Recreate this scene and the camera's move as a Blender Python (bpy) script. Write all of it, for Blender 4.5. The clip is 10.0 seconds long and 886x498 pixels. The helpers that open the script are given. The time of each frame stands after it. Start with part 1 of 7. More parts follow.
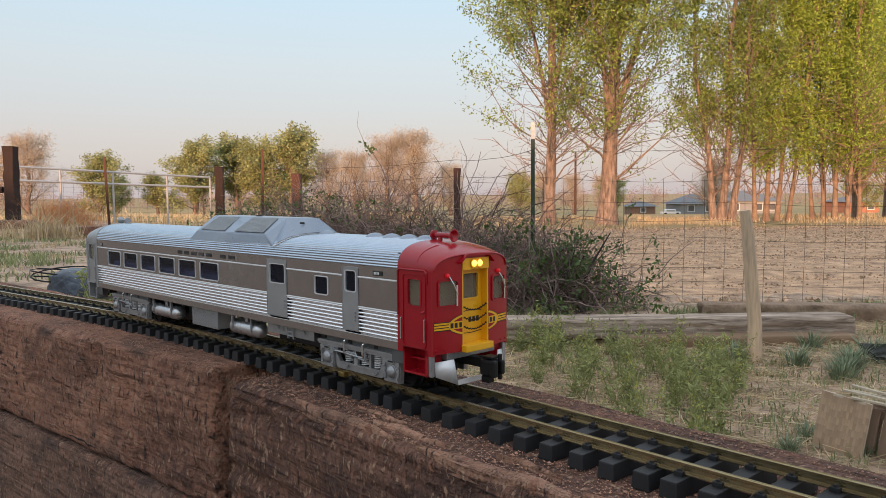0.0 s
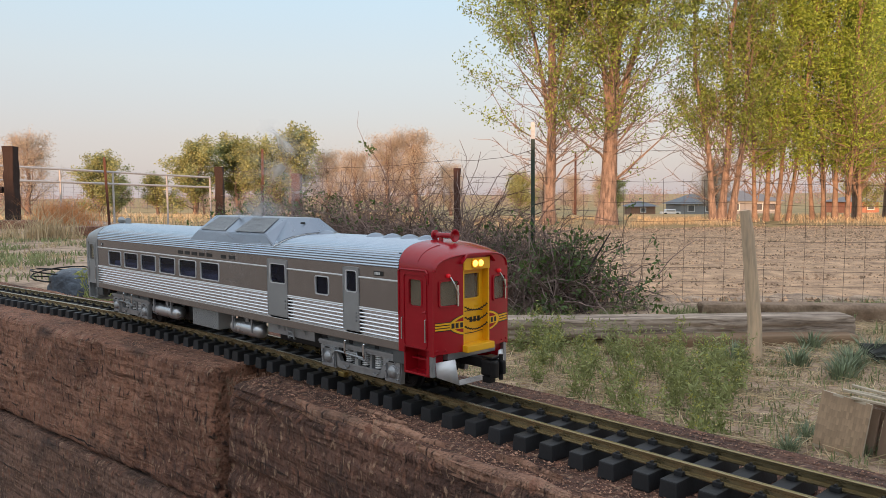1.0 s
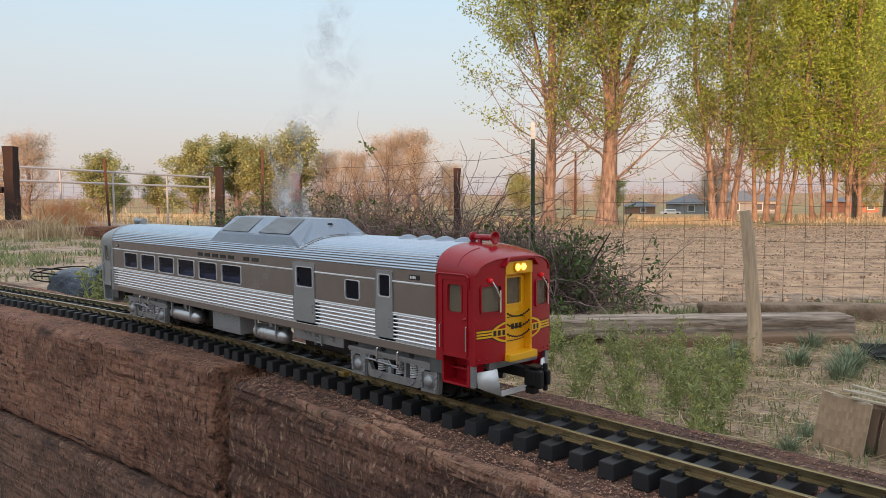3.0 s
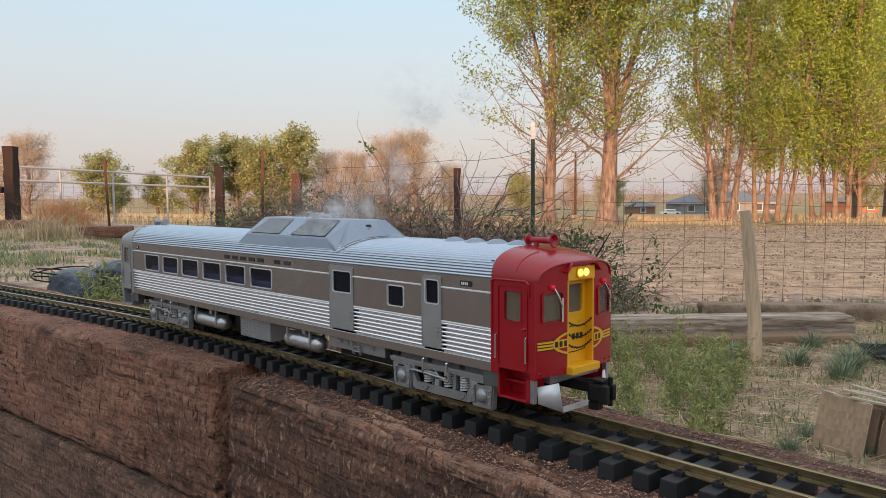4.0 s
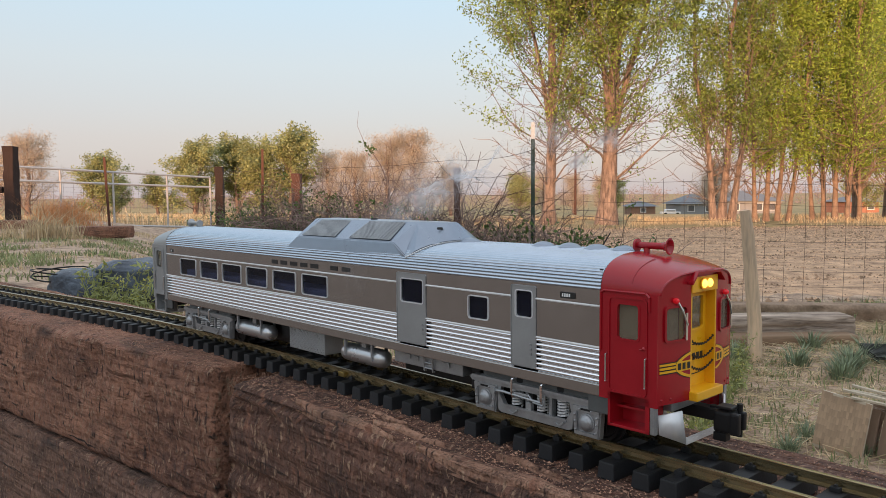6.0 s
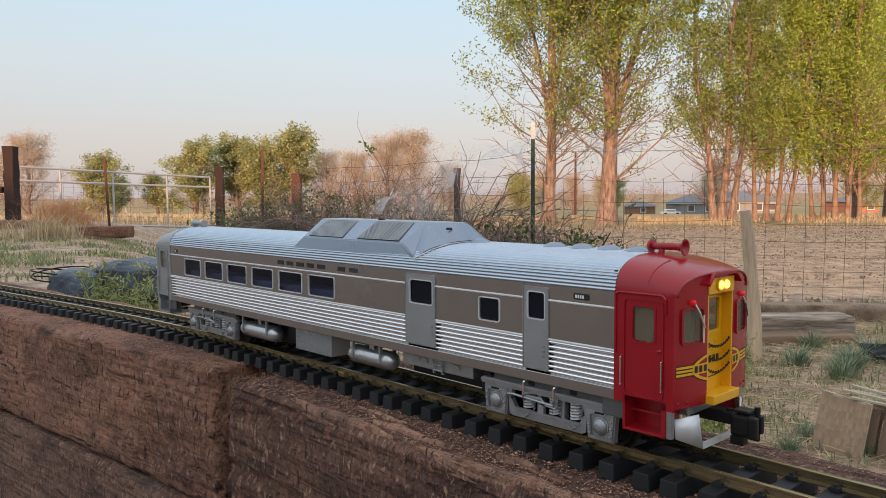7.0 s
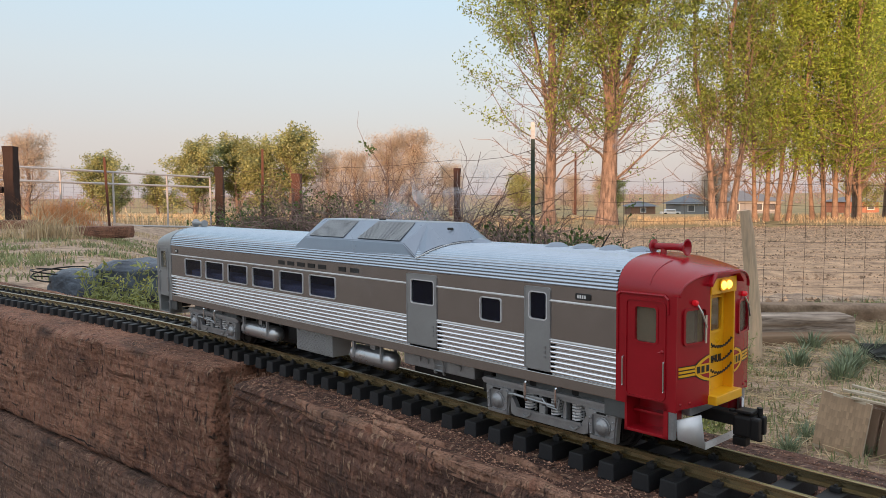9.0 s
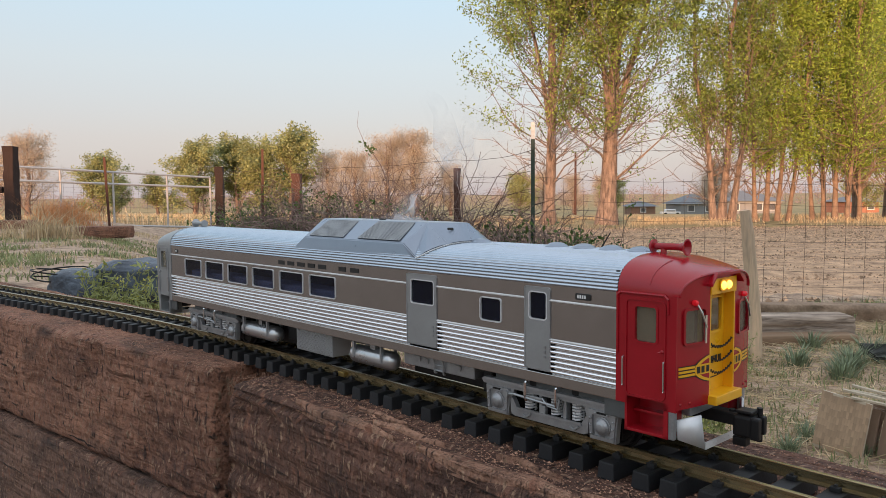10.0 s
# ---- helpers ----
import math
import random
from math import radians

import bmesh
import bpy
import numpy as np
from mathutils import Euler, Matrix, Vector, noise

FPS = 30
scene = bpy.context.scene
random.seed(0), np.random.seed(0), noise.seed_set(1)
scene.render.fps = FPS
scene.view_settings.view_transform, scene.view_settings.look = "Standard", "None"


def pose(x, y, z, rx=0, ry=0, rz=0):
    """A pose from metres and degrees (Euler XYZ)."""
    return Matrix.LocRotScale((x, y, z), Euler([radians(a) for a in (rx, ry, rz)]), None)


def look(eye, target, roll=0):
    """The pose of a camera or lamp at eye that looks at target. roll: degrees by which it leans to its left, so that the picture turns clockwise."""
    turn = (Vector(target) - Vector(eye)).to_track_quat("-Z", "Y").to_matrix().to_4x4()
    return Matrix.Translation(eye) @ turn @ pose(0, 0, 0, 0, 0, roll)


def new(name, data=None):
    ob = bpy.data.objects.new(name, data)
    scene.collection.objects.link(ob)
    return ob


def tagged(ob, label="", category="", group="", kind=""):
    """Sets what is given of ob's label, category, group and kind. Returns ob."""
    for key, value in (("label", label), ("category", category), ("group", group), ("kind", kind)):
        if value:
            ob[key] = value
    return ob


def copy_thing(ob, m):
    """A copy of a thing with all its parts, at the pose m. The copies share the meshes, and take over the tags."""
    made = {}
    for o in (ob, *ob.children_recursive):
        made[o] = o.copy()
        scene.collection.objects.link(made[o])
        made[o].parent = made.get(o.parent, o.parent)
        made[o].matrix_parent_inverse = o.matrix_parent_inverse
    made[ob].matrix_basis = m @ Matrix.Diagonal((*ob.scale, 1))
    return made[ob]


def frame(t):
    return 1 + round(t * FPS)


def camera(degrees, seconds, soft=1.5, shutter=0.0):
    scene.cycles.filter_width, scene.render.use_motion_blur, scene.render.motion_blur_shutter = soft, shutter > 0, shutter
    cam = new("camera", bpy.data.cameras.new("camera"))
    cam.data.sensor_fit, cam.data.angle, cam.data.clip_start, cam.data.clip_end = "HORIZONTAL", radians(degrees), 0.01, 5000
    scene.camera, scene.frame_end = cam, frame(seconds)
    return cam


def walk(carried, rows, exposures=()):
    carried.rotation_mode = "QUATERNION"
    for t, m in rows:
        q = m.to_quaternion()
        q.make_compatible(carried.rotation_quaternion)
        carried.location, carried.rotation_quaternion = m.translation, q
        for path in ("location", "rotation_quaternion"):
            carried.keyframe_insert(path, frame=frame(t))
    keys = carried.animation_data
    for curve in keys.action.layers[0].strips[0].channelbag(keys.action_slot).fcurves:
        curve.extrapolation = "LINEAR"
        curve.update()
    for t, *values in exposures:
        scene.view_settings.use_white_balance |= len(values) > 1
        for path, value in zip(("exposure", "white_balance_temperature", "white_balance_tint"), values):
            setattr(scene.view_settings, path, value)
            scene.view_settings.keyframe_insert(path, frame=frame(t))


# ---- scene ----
cam = camera(59.64, 10.0, soft=0.6)
EYE = Vector((0.2804, -0.5292, 0.1971))
AIM = Vector((-0.7343, 0.6751, -0.0706))
VIEW = look(EYE, EYE + AIM, -0.44)
walk(cam, [(0.0, VIEW), (10.0, VIEW)], [(0.0, 0.47), (10.0, 0.47)])

# ---- world and sun ----
SUN_EL, SUN_AZ = 5.2, 148.0      # low sun behind the stand, just left; azimuth clockwise from +y
world = bpy.data.worlds.new("sky")
scene.world = world
world.use_nodes = True
wn, wl = world.node_tree.nodes, world.node_tree.links
sky = wn.new("ShaderNodeTexSky")
sky.sky_type = 'NISHITA'
sky.sun_disc = False
sky.sun_elevation = radians(SUN_EL)
sky.sun_rotation = radians(SUN_AZ)
sky.air_density, sky.dust_density, sky.ozone_density = 1.0, 1.2, 2.0
# evening haze: pinkish along the horizon, clear pale blue above
way = wn.new("ShaderNodeTexCoord")
split = wn.new("ShaderNodeSeparateXYZ")
band = wn.new("ShaderNodeValToRGB")
wl.new(way.outputs["Generated"], split.inputs[0])
wl.new(split.outputs[2], band.inputs[0])
for place, tone in ((0.0, (0.50, 0.45, 0.475)), (0.07, (0.545, 0.49, 0.505)), (0.16, (0.56, 0.585, 0.61)), (0.26, (0.51, 0.64, 0.73)), (0.5, (0.76, 0.86, 0.97)), (1.0, (0.98, 1.0, 1.06))):
    e = band.color_ramp.elements.new(place) if 0 < place < 1 else band.color_ramp.elements[0 if place == 0 else -1]
    e.color = (*tone, 1)
scaled = wn.new("ShaderNodeMix")
scaled.data_type, scaled.blend_type = 'RGBA', 'MULTIPLY'
scaled.inputs[0].default_value = 1.0
scaled.inputs[7].default_value = (7.0, 7.0, 7.0, 1)
wl.new(band.outputs[0], scaled.inputs[6])
haze = wn.new("ShaderNodeMix")
haze.data_type = 'RGBA'
haze.inputs[0].default_value = 0.74
wl.new(sky.outputs[0], haze.inputs[6])
wl.new(scaled.outputs[2], haze.inputs[7])
wl.new(haze.outputs[2], wn["Background"].inputs[0])
wn["Background"].inputs[1].default_value = 0.15
sun = new("sun", bpy.data.lights.new("sun", 'SUN'))
sun.data.energy, sun.data.angle, sun.data.color = 4.3, radians(0.8), (1.0, 0.55, 0.30)
_s = Vector((math.sin(radians(SUN_AZ)), math.cos(radians(SUN_AZ)), math.tan(radians(SUN_EL))))
sun.matrix_world = look(_s * 50, (0, 0, 0))


# ---- materials ----
def mat(name, base, rough=0.6, metal=0.0, var=0.25, scale=20.0, bump=0.0, bscale=80.0, alt=None, stretch=None, spec=0.5,
        emit=None, islands=0.0, objvar=0.0, trans=0.0):
    """A procedural surface: two scales of noise between base and alt, a fine relief, and variation by piece."""
    m = bpy.data.materials.new(name)
    m.use_nodes = True
    N, K = m.node_tree.nodes, m.node_tree.links
    b = N["Principled BSDF"]
    tc = N.new("ShaderNodeTexCoord")
    vec = tc.outputs["Object"]
    if stretch:
        mp = N.new("ShaderNodeMapping")
        mp.inputs["Scale"].default_value = stretch
        K.new(vec, mp.inputs[0])
        vec = mp.outputs[0]
    alt = alt or tuple(c * (1 - var) for c in base)
    n1 = N.new("ShaderNodeTexNoise")
    n1.inputs["Scale"].default_value, n1.inputs["Detail"].default_value = scale, 5
    n2 = N.new("ShaderNodeTexNoise")
    n2.inputs["Scale"].default_value, n2.inputs["Detail"].default_value = scale * 9, 3
    K.new(vec, n1.inputs[0])
    K.new(vec, n2.inputs[0])
    mx = N.new("ShaderNodeMath")
    mx.operation = 'MULTIPLY_ADD'
    K.new(n2.outputs[0], mx.inputs[0])
    mx.inputs[1].default_value = 0.5
    K.new(n1.outputs[0], mx.inputs[2])
    rp = N.new("ShaderNodeMapRange")
    rp.inputs[1].default_value, rp.inputs[2].default_value = 0.52, 0.98
    K.new(mx.outputs[0], rp.inputs[0])
    c = N.new("ShaderNodeMix")
    c.data_type = 'RGBA'
    c.inputs[6].default_value, c.inputs[7].default_value = (*alt, 1), (*base, 1)
    K.new(rp.outputs[0], c.inputs[0])
    col = c.outputs[2]
    for amount, node, out in ((islands, "ShaderNodeNewGeometry", "Random Per Island"), (objvar, "ShaderNodeObjectInfo", "Random")):
        if amount:
            g = N.new(node)
            r2 = N.new("ShaderNodeMapRange")
            r2.inputs[3].default_value, r2.inputs[4].default_value = 1 - amount, 1 + amount
            K.new(g.outputs[out], r2.inputs[0])
            h = N.new("ShaderNodeHueSaturation")
            K.new(r2.outputs[0], h.inputs["Value"])
            K.new(col, h.inputs["Color"])
            col = h.outputs[0]
    K.new(col, b.inputs["Base Color"])
    b.inputs["Roughness"].default_value = rough
    rr = N.new("ShaderNodeMapRange")
    rr.inputs[3].default_value, rr.inputs[4].default_value = max(rough - 0.06, 0.02), min(rough + 0.1, 1)
    K.new(n1.outputs[0], rr.inputs[0])
    K.new(rr.outputs[0], b.inputs["Roughness"])
    b.inputs["Metallic"].default_value = metal
    b.inputs["Specular IOR Level"].default_value = spec
    if bump:
        n3 = N.new("ShaderNodeTexNoise")
        n3.inputs["Scale"].default_value, n3.inputs["Detail"].default_value = bscale, 6
        K.new(vec, n3.inputs[0])
        bp = N.new("ShaderNodeBump")
        bp.inputs["Strength"].default_value, bp.inputs["Distance"].default_value = min(bump, 1), 0.3 / bscale
        K.new(n3.outputs[0], bp.inputs["Height"])
        K.new(bp.outputs[0], b.inputs["Normal"])
    if emit:
        b.inputs["Emission Color"].default_value, b.inputs["Emission Strength"].default_value = (*emit[:3], 1), emit[3]
    if trans:
        t = N.new("ShaderNodeBsdfTranslucent")
        K.new(col, t.inputs[0])
        ms = N.new("ShaderNodeMixShader")
        ms.inputs[0].default_value = trans
        K.new(b.outputs[0], ms.inputs[1])
        K.new(t.outputs[0], ms.inputs[2])
        K.new(ms.outputs[0], N["Material Output"].inputs[0])
    return m


def glass_mat(name, tint, clear, rough=0.03):
    """A thin tinted pane: mostly clear, with a real gloss on it."""
    m = bpy.data.materials.new(name)
    m.use_nodes = True
    N, K = m.node_tree.nodes, m.node_tree.links
    b = N["Principled BSDF"]
    b.inputs["Base Color"].default_value = (*tint, 1)
    b.inputs["Roughness"].default_value = rough
    t = N.new("ShaderNodeBsdfTransparent")
    g = N.new("ShaderNodeMixShader")
    g.inputs[0].default_value = clear
    K.new(b.outputs[0], g.inputs[1])
    K.new(t.outputs[0], g.inputs[2])
    K.new(g.outputs[0], N["Material Output"].inputs[0])
    return m


STEEL = mat("stainless_sheet", (0.53, 0.51, 0.50), 0.15, 1.0, 0.06, 60)
FLUTE = mat("stainless_fluting", (0.95, 0.95, 0.97), 0.09, 1.0, 0.04, 60)
SILVER = mat("silver_paint", (0.36, 0.37, 0.375), 0.40, 0.55, 0.1, 60, 0.03, 400)
SILVER_D = mat("dull_silver_paint", (0.37, 0.375, 0.385), 0.36, 0.6, 0.25, 90, 0.05, 300)
CHROME = mat("bright_metal", (0.8, 0.8, 0.8), 0.12, 1.0, 0.05, 60)
ROOFM = mat("fluted_roof_metal", (0.49, 0.555, 0.63), 0.20, 0.97, 0.08, 40)
DOMEM = mat("dome_silver_paint", (0.27, 0.315, 0.38), 0.28, 0.8, 0.1, 60, 0.02, 400)
MESHM = mat("dark_grille", (0.15, 0.155, 0.18), 0.5, 0.4, 0.2, 200)
RED = mat("red_paint", (0.345, 0.006, 0.014), 0.20, 0.0, 0.12, 50, 0.02, 300)
YELLOW = mat("yellow_paint", (0.86, 0.43, 0.012), 0.28, 0.0, 0.08, 60)
BLACKP = mat("black_plastic", (0.010, 0.010, 0.011), 0.45, 0.0, 0.3, 100, spec=0.3)
BLACKINK = mat("black_lettering", (0.015, 0.014, 0.013), 0.5)
WHITEP = mat("white_line_paint", (0.8, 0.8, 0.79), 0.35)
INNER = mat("dark_interior", (0.03, 0.028, 0.03), 0.7)
# cream warmed so that the cab looks lit from inside
CREAM = mat("cream_interior", (0.66, 0.48, 0.29), 0.7)
LAMPM = mat("lamp_glow", (1.0, 0.7, 0.2), 0.2, emit=(1.0, 0.50, 0.07, 2.2))
REDLAMP = mat("red_marker_lens", (0.7, 0.01, 0.02), 0.1, emit=(1.0, 0.02, 0.03, 0.12))
PANE = glass_mat("window_glass", (0.012, 0.015, 0.032), 0.62)
# the tan tint puts the cab's warm inside light into the glass
CABPANE = glass_mat("cab_glass", (0.26, 0.22, 0.16), 0.62, 0.08)
BRASS = mat("weathered_brass", (0.40, 0.32, 0.18), 0.24, 0.85, 0.35, 30, 0.1, 400, stretch=(0.2, 1, 1))
TIEM = mat("black_tie_plastic", (0.013, 0.0135, 0.016), 0.58, 0.0, 0.3, 60, 0.3, 300, objvar=0.25)


# ---- shape helpers ----
def part(name, bm, material, parent, label="", smooth=False):
    me = bpy.data.meshes.new(name)
    bm.normal_update()
    bm.to_mesh(me)
    bm.free()
    me.materials.append(material)
    if smooth:
        me.polygons.foreach_set("use_smooth", [True] * len(me.polygons))
    ob = new(name, me)
    ob.parent = parent
    if label:
        tagged(ob, label)
    return ob


def raw(name, verts, faces, material, parent=None, smooth=False):
    me = bpy.data.meshes.new(name)
    me.from_pydata([tuple(v) for v in verts], [], [tuple(f) for f in faces])
    me.materials.append(material)
    if smooth:
        me.polygons.foreach_set("use_smooth", [True] * len(me.polygons))
    me.update()
    ob = new(name, me)
    ob.parent = parent
    return ob


def thing(name, label, category, group="", m=None):
    e = new(name)
    e.empty_display_size = 0.05
    if m:
        e.matrix_basis = m
    return tagged(e, label, category, group)


def box(bm, x0, x1, y0, y1, z0, z1, bevel=0.0, m=None):
    v = bmesh.ops.create_cube(bm, size=1.0)["verts"]
    bmesh.ops.transform(bm, verts=v, matrix=Matrix.Translation(((x0 + x1) / 2, (y0 + y1) / 2, (z0 + z1) / 2)) @
                        Matrix.Diagonal((abs(x1 - x0), abs(y1 - y0), abs(z1 - z0), 1)))
    if bevel:
        es = list({e for w in v for e in w.link_edges})
        r = bmesh.ops.bevel(bm, geom=es, offset=bevel, segments=2, affect='EDGES', profile=0.6)
        v = list({w for f in r["faces"] for w in f.verts} | {w for w in v if w.is_valid})
    if m:
        bmesh.ops.transform(bm, verts=v, matrix=m)
    return bm


def bbox(*a, **k):
    return box(bmesh.new(), *a, **k)


def rod(bm, a, b, r0, r1=None, seg=10, caps=True):
    a, b = Vector(a), Vector(b)
    r1 = r0 if r1 is None else r1
    q = (b - a).to_track_quat('Z', 'Y').to_matrix()
    rings = []
    for p, r in ((a, r0), (b, r1)):
        rings.append([bm.verts.new(p + q @ Vector((r * math.cos(t), r * math.sin(t), 0)))
                      for t in (2 * math.pi * i / seg for i in range(seg))])
    for i in range(seg):
        bm.faces.new((rings[0][i], rings[0][(i + 1) % seg], rings[1][(i + 1) % seg], rings[1][i]))
    if caps:
        bm.faces.new(rings[0][::-1])
        bm.faces.new(rings[1])
    return bm


def pipe(bm, pts, r, seg=6):
    for a, b in zip(pts, pts[1:]):
        rod(bm, a, b, r, r, seg)
    return bm


def lathe(bm, profile, axis_from, axis_dir, seg=16):
    """Turned piece: profile rows of (distance along the axis, radius)."""
    o, d = Vector(axis_from), Vector(axis_dir).normalized()
    q = d.to_track_quat('Z', 'Y').to_matrix()
    rings = [[bm.verts.new(o + d * s + q @ Vector((r * math.cos(t), r * math.sin(t), 0)))
              for t in (2 * math.pi * i / seg for i in range(seg))] for s, r in profile]
    for A, B in zip(rings, rings[1:]):
        for i in range(seg):
            bm.faces.new((A[i], A[(i + 1) % seg], B[(i + 1) % seg], B[i]))
    bm.faces.new(rings[0][::-1])
    bm.faces.new(rings[-1])
    return bm


def rrect(w, h, r, n=4):
    """Outline of a rounded rectangle about the origin."""
    out = []
    for cx, cy, a0 in ((w / 2 - r, h / 2 - r, 0), (-w / 2 + r, h / 2 - r, 90), (-w / 2 + r, -h / 2 + r, 180), (w / 2 - r, -h / 2 + r, 270)):
        out += [(cx + r * math.cos(radians(a0 + 90 * i / n)), cy + r * math.sin(radians(a0 + 90 * i / n))) for i in range(n + 1)]
    return out


def ring(bm, outer, inner, t0, t1, m):
    """A frame between two outlines with as many points, from depth t0 to t1, set by m."""
    n = len(outer)
    V = [[bm.verts.new(m @ Vector((u, w, t))) for u, w in o] for o, t in ((outer, t0), (outer, t1), (inner, t1), (inner, t0))]
    for A, B in zip(V, V[1:] + V[:1]):
        for i in range(n):
            bm.faces.new((A[i], A[(i + 1) % n], B[(i + 1) % n], B[i]))
    return bm


def slab(bm, outline, t0, t1, m):
    n = len(outline)
    A = [bm.verts.new(m @ Vector((u, w, t0))) for u, w in outline]
    B = [bm.verts.new(m @ Vector((u, w, t1))) for u, w in outline]
    for i in range(n):
        bm.faces.new((A[i], A[(i + 1) % n], B[(i + 1) % n], B[i]))
    bm.faces.new(A[::-1])
    bm.faces.new(B)
    return bm


def wall_cells(bm, x0, x1, z0, z1, holes, y0, y1):
    """An upright sheet with rectangular openings right through it."""
    xs = sorted({x0, x1, *(h[0] for h in holes), *(h[1] for h in holes)})
    zs = sorted({z0, z1, *(h[2] for h in holes), *(h[3] for h in holes)})
    xs = [v for v in xs if x0 <= v <= x1]
    zs = [v for v in zs if z0 <= v <= z1]
    for a, b in zip(xs, xs[1:]):
        for c, d in zip(zs, zs[1:]):
            mx, mz = (a + b) / 2, (c + d) / 2
            if not any(h[0] < mx < h[1] and h[2] < mz < h[3] for h in holes):
                box(bm, a, b, y0, y1, c, d)
    bmesh.ops.remove_doubles(bm, verts=bm.verts, dist=1e-6)
    seen = {}
    for f in list(bm.faces):
        k = tuple(round(c, 5) for c in f.calc_center_median())
        if k in seen:
            for g in (f, seen[k]):
                if g.is_valid:
                    bm.faces.remove(g)
        else:
            seen[k] = f
    return bm


def yard(lat, dep, z=0.0):
    """A place by metres to the side of and away from the viewing stand."""
    return Vector((EYE.x + 0.6768 * lat - 0.7362 * dep, EYE.y + 0.7362 * lat + 0.6768 * dep, z))


def step01(a, b, v):
    t = min(max((v - a) / (b - a), 0), 1)
    return t * t * (3 - 2 * t)


def ground_z(x, y):
    """Height of the ground: a flat yard and field, banked up to the track's far end."""
    z = -0.90
    z += 0.68 * (1 - step01(0.9 + 0.25 * max(-x - 4, 0), 2.6 + 0.6 * max(-x - 4, 0), y)) * step01(1.2, 3.6, -x) * step01(0.05, 0.4, y + 0.12 * max(-x - 0.6, 0) + 0.05) * (1 - step01(15, 26, -x))
    dep = -0.7362 * (x - EYE.x) + 0.6768 * (y - EYE.y)
    z -= 2.0 * step01(28, 110, dep)
    z += 0.05 * noise.noise((x * 0.35, y * 0.35, 0)) + 0.02 * noise.noise((x * 1.7, y * 1.7, 3))
    return z


def track_y(x):
    """The track's centre line: straight, then bending away at its far end."""
    u = max((-0.577 - x) / 0.627, 0)
    return -0.1428 * 0.627 * (u * u / 2 if u < 1 else u - 0.5)


def track_m(x):
    m = (track_y(x + 0.005) - track_y(x - 0.005)) / 0.01
    return pose(x, track_y(x), 0, 0, 0, math.degrees(math.atan(m)))



# ---- ground ----
def axis_steps(lo, hi, c, fine, grow):
    out, s, v = [c], fine, c
    while v < hi:
        v += s
        s *= grow
        out.append(v)
    s, v = fine, c
    while v > lo:
        v -= s
        s *= grow
        out.insert(0, v)
    return out


SOIL = mat("yard_soil", (0.60, 0.43, 0.305), 0.95, 0, 0.4, 5.5, 1.0, 24, alt=(0.19, 0.125, 0.085))
FIELD = mat("tilled_field_soil", (0.70, 0.45, 0.275), 0.95, 0, 0.4, 5.0, 1.0, 9, alt=(0.25, 0.15, 0.092))
# unseen ground on the stand's side, toned for what the railcar mirrors
NEAR_GROUND = mat("unseen_ground_brown", (0.205, 0.150, 0.115), 0.95, 0, 0.4, 6, 1.0, 40)
DRYGRASS = mat("dry_field_grass", (0.45, 0.30, 0.14), 0.95, 0, 0.4, 0.5, 1.0, 3, alt=(0.22, 0.19, 0.08))


def fence_dep(lat):
    """How far off the field fence runs, by the metres to the side."""
    return 7.3 if lat > 0.9 else 7.3 + (0.9 - lat) * 1.58


def to_yard(x, y):
    dx, dy = x - EYE.x, y - EYE.y
    return 0.6768 * dx + 0.7362 * dy, -0.7362 * dx + 0.6768 * dy


def build_ground():
    xs, ys = axis_steps(-1500, 1500, -2.5, 0.09, 1.033), axis_steps(-1500, 1500, 3.5, 0.09, 1.033)
    vs = []
    for y in ys:
        for x in xs:
            z = ground_z(x, y)
            lat, dep = to_yard(x, y)
            if dep > fence_dep(lat) + 0.4 and dep < 60:
                z += 0.05 * math.sin(dep * 7 + 2 * noise.noise((lat * 0.3, dep * 0.3, 5))) * noise.noise((lat, dep, 2)) + 0.04
            vs.append((x, y, z))
    n = len(xs)
    fs = [(j * n + i, j * n + i + 1, (j + 1) * n + i + 1, (j + 1) * n + i) for j in range(len(ys) - 1) for i in range(n - 1)]
    g = raw("ground", vs, fs, SOIL, smooth=True)
    g.data.materials.append(FIELD)
    g.data.materials.append(DRYGRASS)
    g.data.materials.append(NEAR_GROUND)
    idx = []
    for f in fs:
        x, y, z = vs[f[0]]
        lat, dep = to_yard(x, y)
        far = dep > 23.5 + 1.5 * noise.noise((lat * 0.2, 0, 0)) or lat < -1.5 - 0.1 * dep
        # out of view: darkened only to tone the railcar's reflections
        near_side = y < -0.05 and -60 < x < 60 and y > -60
        idx.append(3 if near_side else 0 if dep < fence_dep(lat) + 0.5 else (2 if far else 1))
    g.data.polygons.foreach_set("material_index", idx)
    tagged(g, "tan soil yard running into a tilled field and dry grass", "ground", kind="structure")


